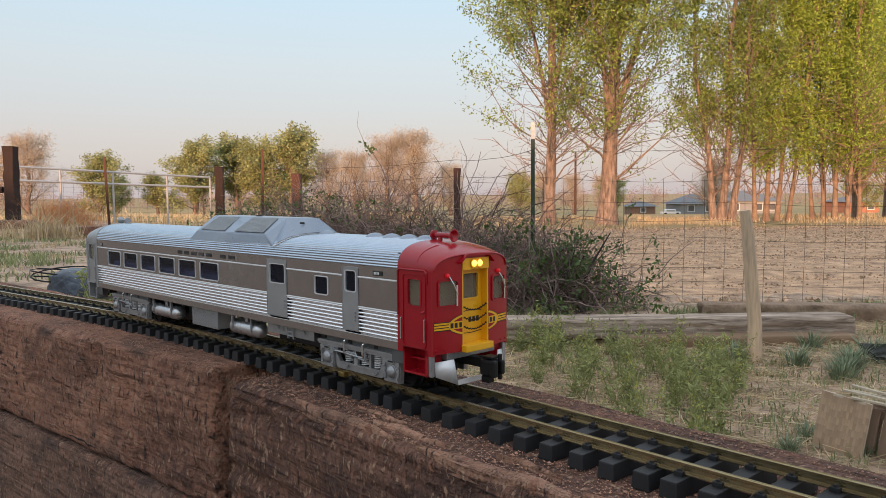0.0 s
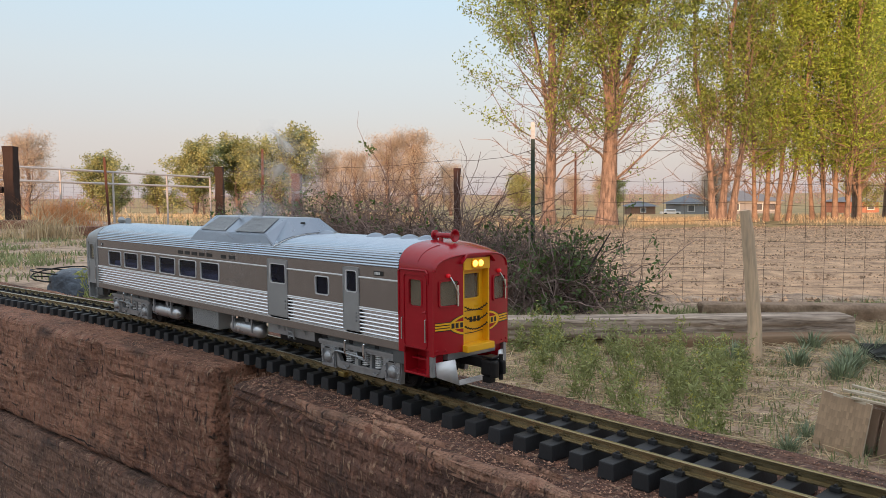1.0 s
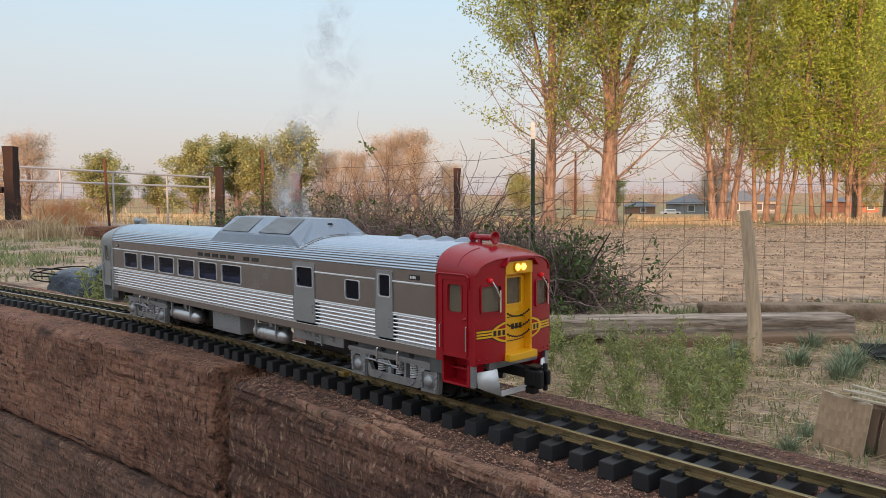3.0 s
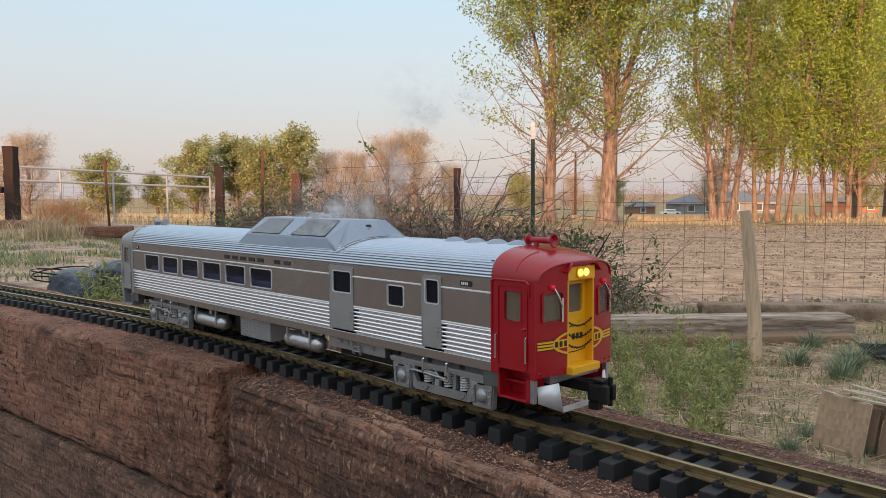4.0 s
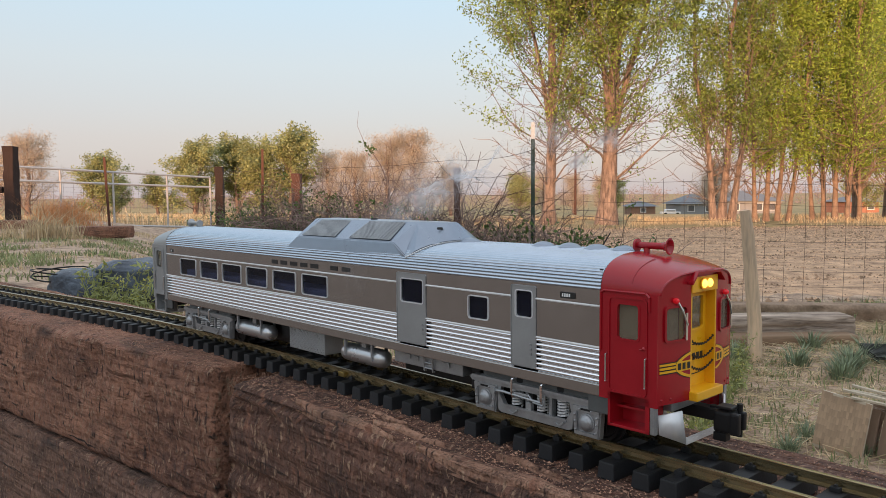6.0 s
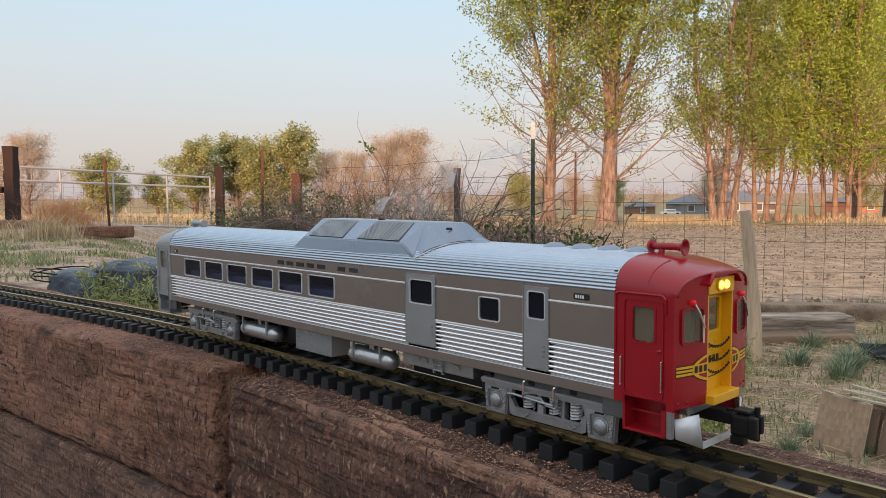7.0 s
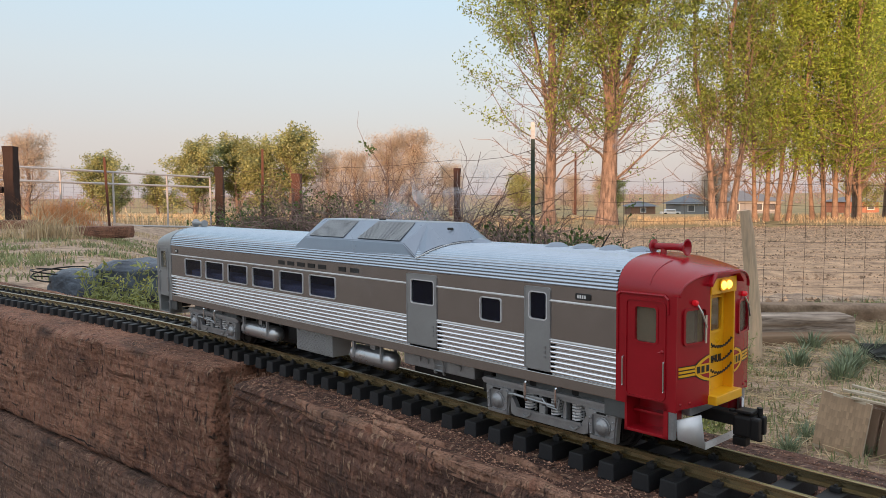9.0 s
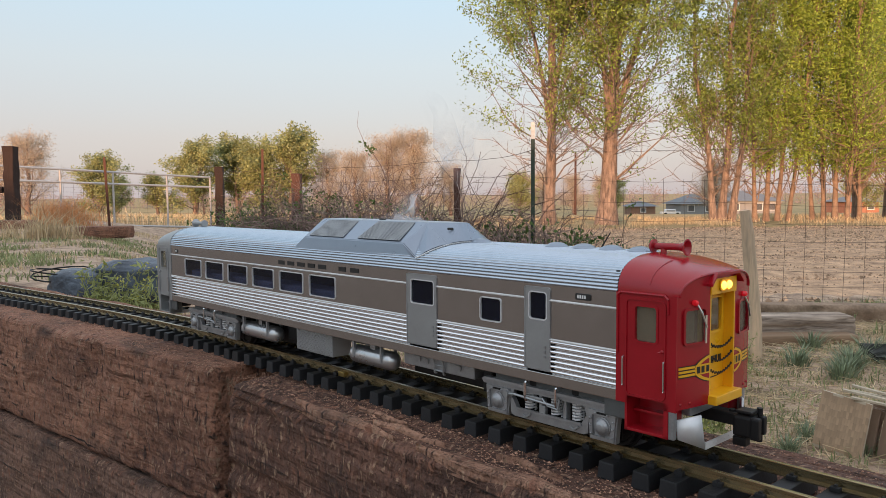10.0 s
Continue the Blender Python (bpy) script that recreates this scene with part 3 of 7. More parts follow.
def build_railcar():
    car = thing("model_railcar", "fluted silver model railcar with a red and yellow cab end", "model train")
    # roof skin between the two ends
    bm = bmesh.new()
    sec = roof_profile(True)
    extrude_profile(bm, [(-L + V0, sec), (-V0, sec)])
    part("roof", bm, ROOFM, car, "ribbed silver metal roof")
    for s in (-1, 1):
        yo, yi = s * HW, s * (HW - 0.002)
        # window band and letter board, with real openings
        bm = bmesh.new()
        holes = HOLES + [SMALL] + [(a, b, 0.05, 0.1215) for a, b in DOORS]
        wall_cells(bm, -L + V0, -V0, 0.0803, EAVE, holes, min(yo, yi), max(yo, yi))
        part("side_panel", bm, STEEL, car, "plain stainless window band")
        # fluting as half-round ribs between the doors
        xs = [-L + V0, DOORS[0][0], DOORS[0][1], DOORS[1][0], DOORS[1][1], -V0]
        for a, b in ((xs[0], xs[1]), (xs[2], xs[3]), (xs[4], xs[5])):
            bm = bmesh.new()
            prof = []
            nf, z0, z1 = 7, 0.0523, 0.0800
            h = (z1 - z0) / nf
            for i in range(nf):
                zb = z0 + h * i
                prof += [(s * (HW - 0.0030), zb + h * 0.03), (s * (HW - 0.0030), zb + h * 0.42)]
                for k in range(11):
                    t = radians(-35 + 100 * k / 10)
                    prof.append((s * (HW - 0.0012 + 0.0018 * math.cos(t)), zb + h * (0.62 + 0.40 * math.sin(t))))
            extrude_profile(bm, [(a, prof), (b, prof)])
            part("fluting", bm, FLUTE, car, "bright fluted stainless panel", True)
            bm = bmesh.new()
            for z in (0.1121, 0.0806):
                rod(bm, (a, s * (HW + 0.0001), z), (b, s * (HW + 0.0001), z), 0.0009, 0.0009, 10)
            part("trim_line", bm, WHITEP, car, "thin white trim line")
        part("side_sill", bbox(-L + V0, -V0, min(s * (HW - 0.003), s * (HW + 0.0004)), max(s * (HW - 0.003), s * (HW + 0.0004)), 0.0435, 0.0522, 0.0006), STEEL, car, "plain metal side sill")
        for i, h in enumerate(HOLES + [SMALL]):
            window(car, (h[0] + h[1]) / 2, (h[2] + h[3]) / 2, h[1] - h[0], h[3] - h[2], s)
        for (a, b), w in zip(DOORS, DWIN):
            bm = bmesh.new()
            wall_cells(bm, a + 0.0004, b - 0.0004, 0.0550, 0.1212, [w], min(s * (HW - 0.0012), s * (HW + 0.0006)), max(s * (HW - 0.0012), s * (HW + 0.0006)))
            d = part("door", bm, SILVER, car, "grey painted side door")
            window(d, (w[0] + w[1]) / 2, (w[2] + w[3]) / 2, w[1] - w[0], w[3] - w[2], s)
            for z in (0.066, 0.070, 0.074):
                bm = bbox(b - 0.006, b - 0.0035, *sorted((s * (HW + 0.0006), s * (HW + 0.0014))), z - 0.0012, z + 0.0008, bevel=0.0002)
                part("latch", bm, SILVER_D, d)
            bm = bmesh.new()
            ring(bm, rrect(b - a + 0.0012, 0.068, 0.002), rrect(b - a - 0.0006, 0.0664, 0.002), -0.0006, 0.0009, side_frame((a + b) / 2, 0.0881, s))
            part("door_frame", bm, SILVER_D, car)
        m = side_frame(0, 0, s)
        k = 1 if s < 0 else -1
        bm = bmesh.new()
        word = [0.013, -0.007, 0.014, -0.007, 0.015, -0.007, 0.014, -0.007, 0.015, -0.024, 0.013, -0.008, 0.015]
        x = -0.5256 if s < 0 else 0.335
        bm.free()
        for w in word:
            if w > 0:
                part("letter_bar", bars(bmesh.new(), [w], x, 0.1183, 0.0048, m), BLACKINK, car, "black lettering bar")
            x += abs(w)
        for xc, w, h in ((-0.080, 0.0145, 0.0050), (-0.809, 0.0085, 0.0048)):
            f = side_frame(xc, 0.1178, s)
            pl = part("number_plate", slab(bmesh.new(), rrect(w, h, 0.001), 0, 0.0006, f), BLACKINK, car, "small black plate")
            part("plate_bars", bars(bmesh.new(), [0.0014, -0.0008] * int((w - 0.004) / 0.0022), -w / 2 + 0.002, 0, 0.0026, f @ pose(0, 0, 0.0005)), WHITEP, pl)
    # inside, with a dark partition added so that the windows look unlit
    bm = bmesh.new()
    box(bm, -L + 0.004, -V0 - 0.002, -HW + 0.004, HW - 0.004, 0.048, 0.0515)
    box(bm, -V0 - 0.004, -V0 - 0.002, -HW + 0.004, HW - 0.004, 0.0515, 0.140)
    box(bm, -L + V0, -V0 - 0.004, -0.002, 0.002, 0.0515, 0.140)
    part("interior", bm, INNER, car, "dark interior with an added partition to darken the windows")
    bm = bmesh.new()
    for i in range(7):
        for y in (-0.031, 0.031):
            box(bm, -0.775 + 0.0643 * i, -0.735 + 0.0643 * i, y - 0.014, y + 0.014, 0.0515, 0.072, 0.003)
            box(bm, -0.779 + 0.0643 * i, -0.709 + 0.0643 * i, y - 0.014, y + 0.014, 0.0515, 0.092, 0.003)
    part("seats", bm, mat("blue_seat_cloth", (0.20, 0.24, 0.50), 0.6), car, "dark blue seats behind the glass")
    cab_end(car, RED, True)
    cab_end(car, SILVER, False)
    dome(car)
    underside(car)
    roof_details(car)
    trucks = [truck(car, -0.119), truck(car, -0.709)]
    axles = [wheelset(car, xc + d) for xc in (-0.119, -0.709) for d in (-0.0545, 0.0545)]
    return car, axles


def cab_end(car, paint, front):
    """One end of the car. Built at the front; the rear is the same turned about."""
    turn = Matrix.Identity(4) if front else Matrix.Translation((-L, 0, 0)) @ pose(0, 0, 0, 0, 0, 180)
    end = part("cab_end" if front else "rear_end", bmesh.new(), paint, car, "glossy red painted cab end" if front else "silver painted rear end")
    end.matrix_basis = turn
    # the end's roof: the section sinks and rounds towards the face
    bm = bmesh.new()
    base = roof_profile(False, 20)
    secs = []
    for i in range(13):
        u = i / 12
        x = -V0 + 0.0005 + (V0 + 0.004) * u
        drop = 0.0105 * u ** 2.2
        r = max(u - 0.90, 0) / 0.10
        s = []
        for y, z in base:
            zz = EAVE + (z - EAVE) * (1 - drop / (ROOF_Z - EAVE)) + (0.0006 if i < 2 else 0)
            xx = x * 1.0
            f = 1 - 0.04 * r ** 2
            s.append((y * f * (1.006 if i < 2 else 1), EAVE + (zz - EAVE) * f))
        secs.append((x, s))
    rings = []
    for i, (x, s) in enumerate(secs):
        u = i / 12
        rings.append([bm.verts.new((x + (front_x(y) - 0.004) * u ** 3, y, z)) for y, z in s])
    for A, B in zip(rings, rings[1:]):
        for i in range(len(A) - 1):
            bm.faces.new((A[i], A[i + 1], B[i + 1], B[i]))
    face_top = [(v.co.y, v.co.z) for v in rings[-1]]
    part("end_roof", bm, paint, end, smooth=True)
    # sides with a vestibule door and a step well
    win = (-0.0335, -0.0155, 0.0905, 0.1160)
    for s in (-1, 1):
        bm = bmesh.new()
        ya, yb = sorted((s * (HW + 0.0008), s * (HW - 0.0022)))
        wall_cells(bm, -V0 - 0.0005, 0.0, 0.0435, EAVE + 0.0006, [win, (-0.0395, -0.0095, 0.02, 0.0490)], ya, yb)
        part("end_side", bm, paint, end)
        f = side_frame(0, 0, s) @ (Matrix.Identity(4) if s < 0 else pose(0, 0, 0))
        q = 1 if s < 0 else -1
        bm = bmesh.new()
        ring(bm, [(q * -0.0245 + u, 0.0855 + v) for u, v in rrect(0.033, 0.0715, 0.004)], [(q * -0.0245 + u, 0.0855 + v) for u, v in rrect(0.0310, 0.0695, 0.0032)], 0.0006, 0.0017, f)
        part("vestibule_door_frame", bm, paint, end)
        bm = bmesh.new()
        ring(bm, [(q * -0.0245 + u, 0.10325 + v) for u, v in rrect(0.0205, 0.0280, 0.0032)], [(q * -0.0245 + u, 0.10325 + v) for u, v in rrect(0.0176, 0.0251, 0.0026)], -0.0012, 0.0014, f)
        part("door_window_frame", bm, paint, end)
        part("pane", slab(bmesh.new(), [(q * -0.0245 + u, 0.10325 + v) for u, v in rrect(0.0182, 0.0256, 0.0026)], -0.0016, -0.0010, f), CABPANE, end, "cab glass, tan with the cab's warm light")
        for x, z0, z1 in ((-0.0425, 0.0562, 0.0785), (-0.0088, 0.0562, 0.0793)):
            yy = s * (HW + 0.0030)
            bm = pipe(bmesh.new(), [(x, s * HW, z0), (x, yy, z0 + 0.0012), (x, yy, z1 - 0.0012), (x, s * HW, z1)], 0.0006, 6)
            part("grab_rail", bm, CHROME, end, "chrome grab rail")
        bm = bmesh.new()
        lathe(bm, [(0, 0.0014), (0.0012, 0.0014), (0.0018, 0.0006)], (-0.0105, s * (HW + 0.0008), 0.0855), (0, s, 0), 8)
        pipe(bm, [(-0.0105, s * (HW + 0.002), 0.0855), (-0.0135, s * (HW + 0.0022), 0.0845)], 0.0006, 6)
        part("door_handle", bm, paint, end)
        # step well: treads and risers below the door
        bm = bmesh.new()
        y0, y1 = sorted((s * (HW + 0.0008), s * (HW - 0.0160)))
        box(bm, -0.0415, -0.0395, y0, y1, 0.0235, 0.0490)
        box(bm, -0.0095, -0.0060, y0, y1, 0.0235, 0.0490)
        box(bm, -0.0415, -0.0060, y0, y1, 0.0235, 0.0255, 0.0003)
        ym = sorted((s * (HW - 0.0080), s * (HW - 0.0160)))
        box(bm, -0.0395, -0.0095, ym[0], ym[1], 0.0365, 0.0382)
        yr = sorted((s * (HW - 0.0160), s * (HW - 0.0180)))
        box(bm, -0.0415, -0.0060, yr[0], yr[1], 0.0235, 0.0490)
        part("steps", bm, paint, end)
        part("corner_post", bbox(-0.0060, -0.0015, *sorted((s * (HW + 0.0004), s * (HW - 0.004))), 0.0235, 0.0470, 0.0008), SILVER_D, end, "grey corner post")
        part("apron", bbox(-V0 - 0.012, -V0 + 0.008, *sorted((s * (HW - 0.001), s * (HW - 0.004))), 0.030, 0.0440, 0.001), BOLST, end)
    # face, with windows and a recessed middle door
    zb, zt = 0.0452, EAVE
    DH = 0.0185
    bm = bmesh.new()
    ncol = 48
    wins = [(-0.0465, -0.0245, 0.0912, 0.1152), (0.0245, 0.0465, 0.0912, 0.1152)]
    ys = sorted({-HW + 2 * HW * i / ncol for i in range(ncol + 1)} | {-DH, DH, -0.0465, -0.0245, 0.0245, 0.0465})

    def topz(y):
        best = min(face_top, key=lambda p: abs(p[0] - y))
        lo = [p for p in face_top if p[0] <= y] or [face_top[0]]
        hi = [p for p in face_top if p[0] >= y] or [face_top[-1]]
        a, b = max(lo), min(hi)
        if b[0] - a[0] < 1e-6:
            return max(a[1], b[1])
        return a[1] + (b[1] - a[1]) * (y - a[0]) / (b[0] - a[0])
    for a, b in zip(ys, ys[1:]):
        if b - a < 1e-5:
            continue
        mid = (a + b) / 2
        zs = [zb, 0.0912, 0.1152, None]
        for c, d in zip(zs, zs[1:]):
            if abs(mid) < DH and (d is not None or True):
                if d is not None:
                    continue
                c = 0.1352
            if any(w[0] < mid < w[1] for w in wins) and d == 0.1152:
                continue
            zc0 = zc1 = c
            zd0, zd1 = (topz(a), topz(b)) if d is None else (d, d)
            if zd0 <= zc0 + 1e-5 or zd1 <= zc1 + 1e-5:
                continue
            q = []
            for dx in (0.0, -0.002):
                q.append([bm.verts.new((front_x(y) + dx, y, z)) for y, z in ((a, zc0), (b, zc1), (b, zd1), (a, zd0))])
            bm.faces.new(q[0])
            bm.faces.new(q[1][::-1])
            for i in range(4):
                bm.faces.new((q[0][i], q[1][i], q[1][(i + 1) % 4], q[0][(i + 1) % 4]))
    bmesh.ops.remove_doubles(bm, verts=bm.verts, dist=1e-5)
    part("face", bm, paint, end)

    def on_face(y0):
        sl = -2 * 0.007 * y0 / HW ** 2
        t = Vector((sl, 1, 0)).normalized()
        n = Vector((t.y, -t.x, 0))
        return Matrix(((t.x, 0, n.x, front_x(y0)), (t.y, 0, n.y, y0), (0, 1, 0, 0), (0, 0, 0, 1)))
    for s in (-1, 1):
        f = on_face(s * 0.0355) @ pose(0, 0.1032, 0)
        part("face_window_frame", ring(bmesh.new(), rrect(0.0245, 0.0264, 0.0032), rrect(0.0212, 0.0231, 0.0026), -0.001, 0.0012, f), paint if front else SILVER_D, end)
        part("pane", slab(bmesh.new(), rrect(0.0218, 0.0236, 0.0026), -0.0012, -0.0007, f), CABPANE, end, "cab glass, tan with the cab's warm light")
        bm = bmesh.new()
        pipe(bm, [(0.0 - s * 0.0008, 0.0158, 0.0012), (0.0045, 0.0090, 0.0028), (0.0095, -0.0015, 0.0030)], 0.0007, 6)
        box(bm, 0.0078, 0.0096, -0.0125, 0.0075, 0.0022, 0.0030)
        bmesh.ops.transform(bm, verts=bm.verts, matrix=f)
        part("wiper", bm, CHROME, end, "silver windscreen wiper")
        bm = bmesh.new()
        o = f @ Vector((-0.0015, 0.0168, 0))
        lathe(bm, [(0, 0.0020), (0.0012, 0.0022), (0.0030, 0.0018), (0.0038, 0.0006)], o, f.to_3x3() @ Vector((0, 0, 1)), 12)
        part("marker_lamp", bm, REDLAMP, end, "red marker lens")
    mid = YELLOW if front else SILVER
    # door recess: cheeks, back wall with window, step
    bm = bmesh.new()
    for s in (-1, 1):
        box(bm, -0.0016, 0.0061, *sorted((s * DH, s * (DH - 0.0016))), 0.0505, 0.1240)
    box(bm, -0.0016, 0.0070, -DH, DH, 0.1240, 0.1352)
    part("door_recess", bm, mid, end, "yellow painted door recess" if front else "")
    f = Matrix(((0, 0, 1, -0.0016), (1, 0, 0, 0), (0, 1, 0, 0), (0, 0, 0, 1)))
    bm = bmesh.new()
    dw = (-0.0112, 0.0112, 0.0950, 0.1195)
    wall_cells(bm, -DH, DH, 0.0505, 0.1245, [dw], -0.001, 0.001)
    bmesh.ops.transform(bm, verts=bm.verts, matrix=Matrix(((0, 1, 0, -0.0026), (1, 0, 0, 0), (0, 0, 1, 0), (0, 0, 0, 1))))
    d = part("end_door", bm, mid, end, "yellow end door with a window" if front else "")
    part("door_window_frame", ring(bmesh.new(), rrect(0.0256, 0.0276, 0.003), rrect(0.0222, 0.0243, 0.0024), -0.0005, 0.0012, f @ pose(0, 0.10725, 0)), mid, d)
    part("pane", slab(bmesh.new(), rrect(0.0228, 0.0249, 0.0024), -0.0016, -0.001, f @ pose(0, 0.10725, 0)), CABPANE, d, "cab glass, tan with the cab's warm light")
    part("door_step", bbox(-0.007, 0.0125, -DH - 0.001, DH + 0.001, 0.0445, 0.0512, 0.0008), mid, end)
    part("cab_bulkhead", bbox(-V0 + 0.003, -V0 + 0.005, -HW + 0.003, HW - 0.003, 0.0515, 0.1262), CREAM, end, "cab interior in cream warmed for its light")
    part("cab_floor", bbox(-V0 + 0.003, -0.008, -HW + 0.003, HW - 0.003, 0.0490, 0.0510), CREAM, end)
    # chains across the door
    bm = bmesh.new()
    for z in (0.0885, 0.0785, 0.0695):
        for i in range(19):
            u0 = -1 + 2 * i / 18
            p = Vector((0.0050, u0 * (DH - 0.0022), z - 0.0045 * (1 - u0 * u0)))
            e = Vector((0.0, 0.0011, 0.0005 if i % 2 else -0.0005))
            rod(bm, p - e, p + e, 0.0006, 0.0006, 5)
    part("chain", bm, BLACKP, end, "black safety chains")
    # crest: striped bars and a ring across face and door
    if front:
        for s in (-1, 1):
            bm = bmesh.new()
            for z in (0.0742, 0.0716, 0.0690):
                n = 8
                for i in range(n):
                    a, b = 0.0350 + 0.0160 * i / n, 0.0350 + 0.0160 * (i + 1) / n
                    y0, y1 = sorted((s * a, s * b))
                    vs = [bm.verts.new((front_x(y) + o, y, zz)) for o in (0.0001, 0.0004) for y, zz in ((y0, z - 0.0008), (y1, z - 0.0008), (y1, z + 0.0008), (y0, z + 0.0008))]
                    for q in ((4, 5, 6, 7), (0, 3, 2, 1), (0, 1, 5, 4), (2, 3, 7, 6)):
                        bm.faces.new([vs[t] for t in q])
            part("stripe", bm, YELLOW, end, "thin yellow stripes")
        for s in (-1, 1):
            bm = bmesh.new()
            n = 22
            for ro, ri, lift in ((1.0, 0.84, 0.0004),):
                P = []
                for i in range(n + 1):
                    t = math.pi * (-0.5 + i / n)
                    P.append([(s * 0.0355 * (r + (1 - r) * 0.35) * math.cos(t), 0.0716 + 0.0112 * r * math.sin(t)) for r in (ro, ri)])
                for A, B in zip(P, P[1:]):
                    q = [(y, z) for y, z in (A[0], B[0], B[1], A[1])]
                    if all(abs(y) >= DH - 0.0016 for y, z in q):
                        bm.faces.new([bm.verts.new((front_x(y) + lift, y, z)) for y, z in (q if s > 0 else q[::-1])])
            part("crest_ring", bm, YELLOW, end, "yellow oval crest outline")
            def on(y, z, lift):
                return bm.verts.new((front_x(y) + lift, y, z))

            def patch(y0, y1, z0, z1, lift, n=4):
                for i in range(n):
                    p, q = y0 + (y1 - y0) * i / n, y0 + (y1 - y0) * (i + 1) / n
                    bm.faces.new([on(y, z, lift) for y, z in ((p, z0), (q, z0), (q, z1), (p, z1))][::1 if s > 0 else -1])
            bm = bmesh.new()
            patch(s * DH, s * 0.0345, 0.0680, 0.0752, 0.0003)
            part("crest_band", bm, YELLOW, end, "yellow band through the crest")
            bm = bmesh.new()
            for y in ((0.0196, 0.0250, 0.0300) if s < 0 else (0.0205, 0.0262)):
                patch(s * y, s * (y + 0.0034), 0.0692, 0.0740, 0.0006, 2)
            part("crest_lettering", bm, BLACKINK, end, "black lettering bars")
            bm = bmesh.new()
            for z in (0.0755, 0.0729, 0.0703, 0.0677):
                patch(s * 0.0355, s * 0.0511, z - 0.00035, z + 0.00035, 0.0003, 6)
            n = 22
            for k in range(n):
                q = []
                for t, r in ((k, 1.045), (k + 1, 1.045), (k + 1, 1.0), (k, 1.0)):
                    t = math.pi * (-0.5 + t / n)
                    q.append((s * 0.0355 * r * math.cos(t), 0.0716 + 0.0112 * r * math.sin(t)))
                if all(abs(y) >= DH for y, z in q):
                    bm.faces.new([on(y, z, 0.0002) for y, z in q][::1 if s > 0 else -1])
            part("crest_outline", bm, BLACKINK, end, "thin black crest outline")
        bm = bmesh.new()
        for y in (-0.0020, 0.0035, 0.0088):
            box(bm, -0.0017, -0.0012, y, y + 0.0036, 0.0710, 0.0762)
        for z, k in ((0.0826, 1), (0.0606, -1)):
            for i in range(14):
                y0 = -DH + 0.002 + (2 * DH - 0.004) * i / 14
                y1 = y0 + (2 * DH - 0.004) / 14
                ym = (y0 + y1) / 2
                zz = 0.0716 + k * 0.0112 * math.sqrt(max(1 - (ym / 0.0355) ** 2, 0))
                box(bm, -0.0017, -0.0013, y0, y1, zz - 0.00035, zz + 0.00035)
        part("door_lettering", bm, BLACKINK, d, "black lettering bars and crest line")
        # hood over the lamps, twin headlight
        bm = bmesh.new()
        pts = [(-0.0235, 0.1305), (-0.0165, 0.1375), (0.0165, 0.1375), (0.0235, 0.1305)]
        for (a, za), (b, zb2) in zip(pts, pts[1:]):
            vs = []
            for x in (-0.004, 0.0105):
                vs += [bm.verts.new((x, a, za)), bm.verts.new((x, b, zb2)), bm.verts.new((x, b, zb2 + 0.0018)), bm.verts.new((x, a, za + 0.0018))]
            for q in ((0, 1, 2, 3), (7, 6, 5, 4), (0, 4, 5, 1), (3, 2, 6, 7), (0, 3, 7, 4), (1, 5, 6, 2)):
                bm.faces.new([vs[t] for t in q])
        part("lamp_hood", bm, RED, end)
        # gutters over the side doors, a rain strip across the roof and a bead round the face
        for s in (-1, 1):
            yy = s * (HW + 0.0012)
            part("gutter", pipe(bmesh.new(), [(-V0 + 0.001, yy, 0.0800), (-V0 + 0.001, yy, EAVE - 0.001), (-V0 + 0.004, yy, EAVE + 0.0008), (-0.0095, yy, EAVE + 0.0008), (-0.0065, yy, EAVE - 0.002), (-0.0065, yy, 0.1120)], 0.0010, 8), RED, end)
        for i, r in ((6, 0.0006), (12, 0.0008)):
            bm = bmesh.new()
            pts = [Vector((secs[i][0] + (front_x(y) - 0.004) * (i / 12) ** 3, y, z + 0.0001)) for y, z in secs[i][1]]
            if i == 6:
                pts = pts[3:17]
            pipe(bm, pts, r, 6)
            part("roof_bead", bm, RED, end)
        lm = part("headlight", slab(bmesh.new(), rrect(0.0165, 0.0088, 0.0036), 0.0, 0.0012, Matrix(((0, 0, 1, 0.0072), (1, 0, 0, 0.0), (0, 1, 0, 0.1300), (0, 0, 0, 1)))), YELLOW, end, "twin headlight with warm glow")
        for y in (-0.0040, 0.0040):
            part("bulb", lathe(bmesh.new(), [(0, 0.0032), (0.0006, 0.0032), (0.0016, 0.0024), (0.0020, 0.0008)], (0.0084, y, 0.1300), (1, 0, 0), 14), LAMPM, lm, "glowing headlight bulb")
        # rivets along the lower edge and rain strips on the roof
        bm = bmesh.new()
        for y in (-0.049, -0.040, 0.040, 0.049):
            lathe(bm, [(0, 0.0011), (0.0008, 0.0009), (0.001, 0.0003)], (front_x(y), y, 0.0490), (1, 0, 0), 8)
        tagged(part("rivets", bm, RED, end), kind="stuff")
    # below: buffer beam, snow deflector, coupler
    part("end_beam", bbox(-0.030, 0.0005, -0.0340, 0.0340, 0.0375, 0.0448, 0.001), SILVER_D, end)
    for s in (-1, 1):
        bm = bmesh.new()
        vs = [(-0.0020, s * 0.0480, 0.0370), (0.0080, s * 0.0320, 0.0395), (0.0090, s * 0.0274, 0.0140), (-0.0005, s * 0.0485, 0.0235)]
        A = [bm.verts.new(v) for v in vs]
        B = [bm.verts.new((v[0] - 0.0012, v[1] - s * 0.001, v[2])) for v in vs]
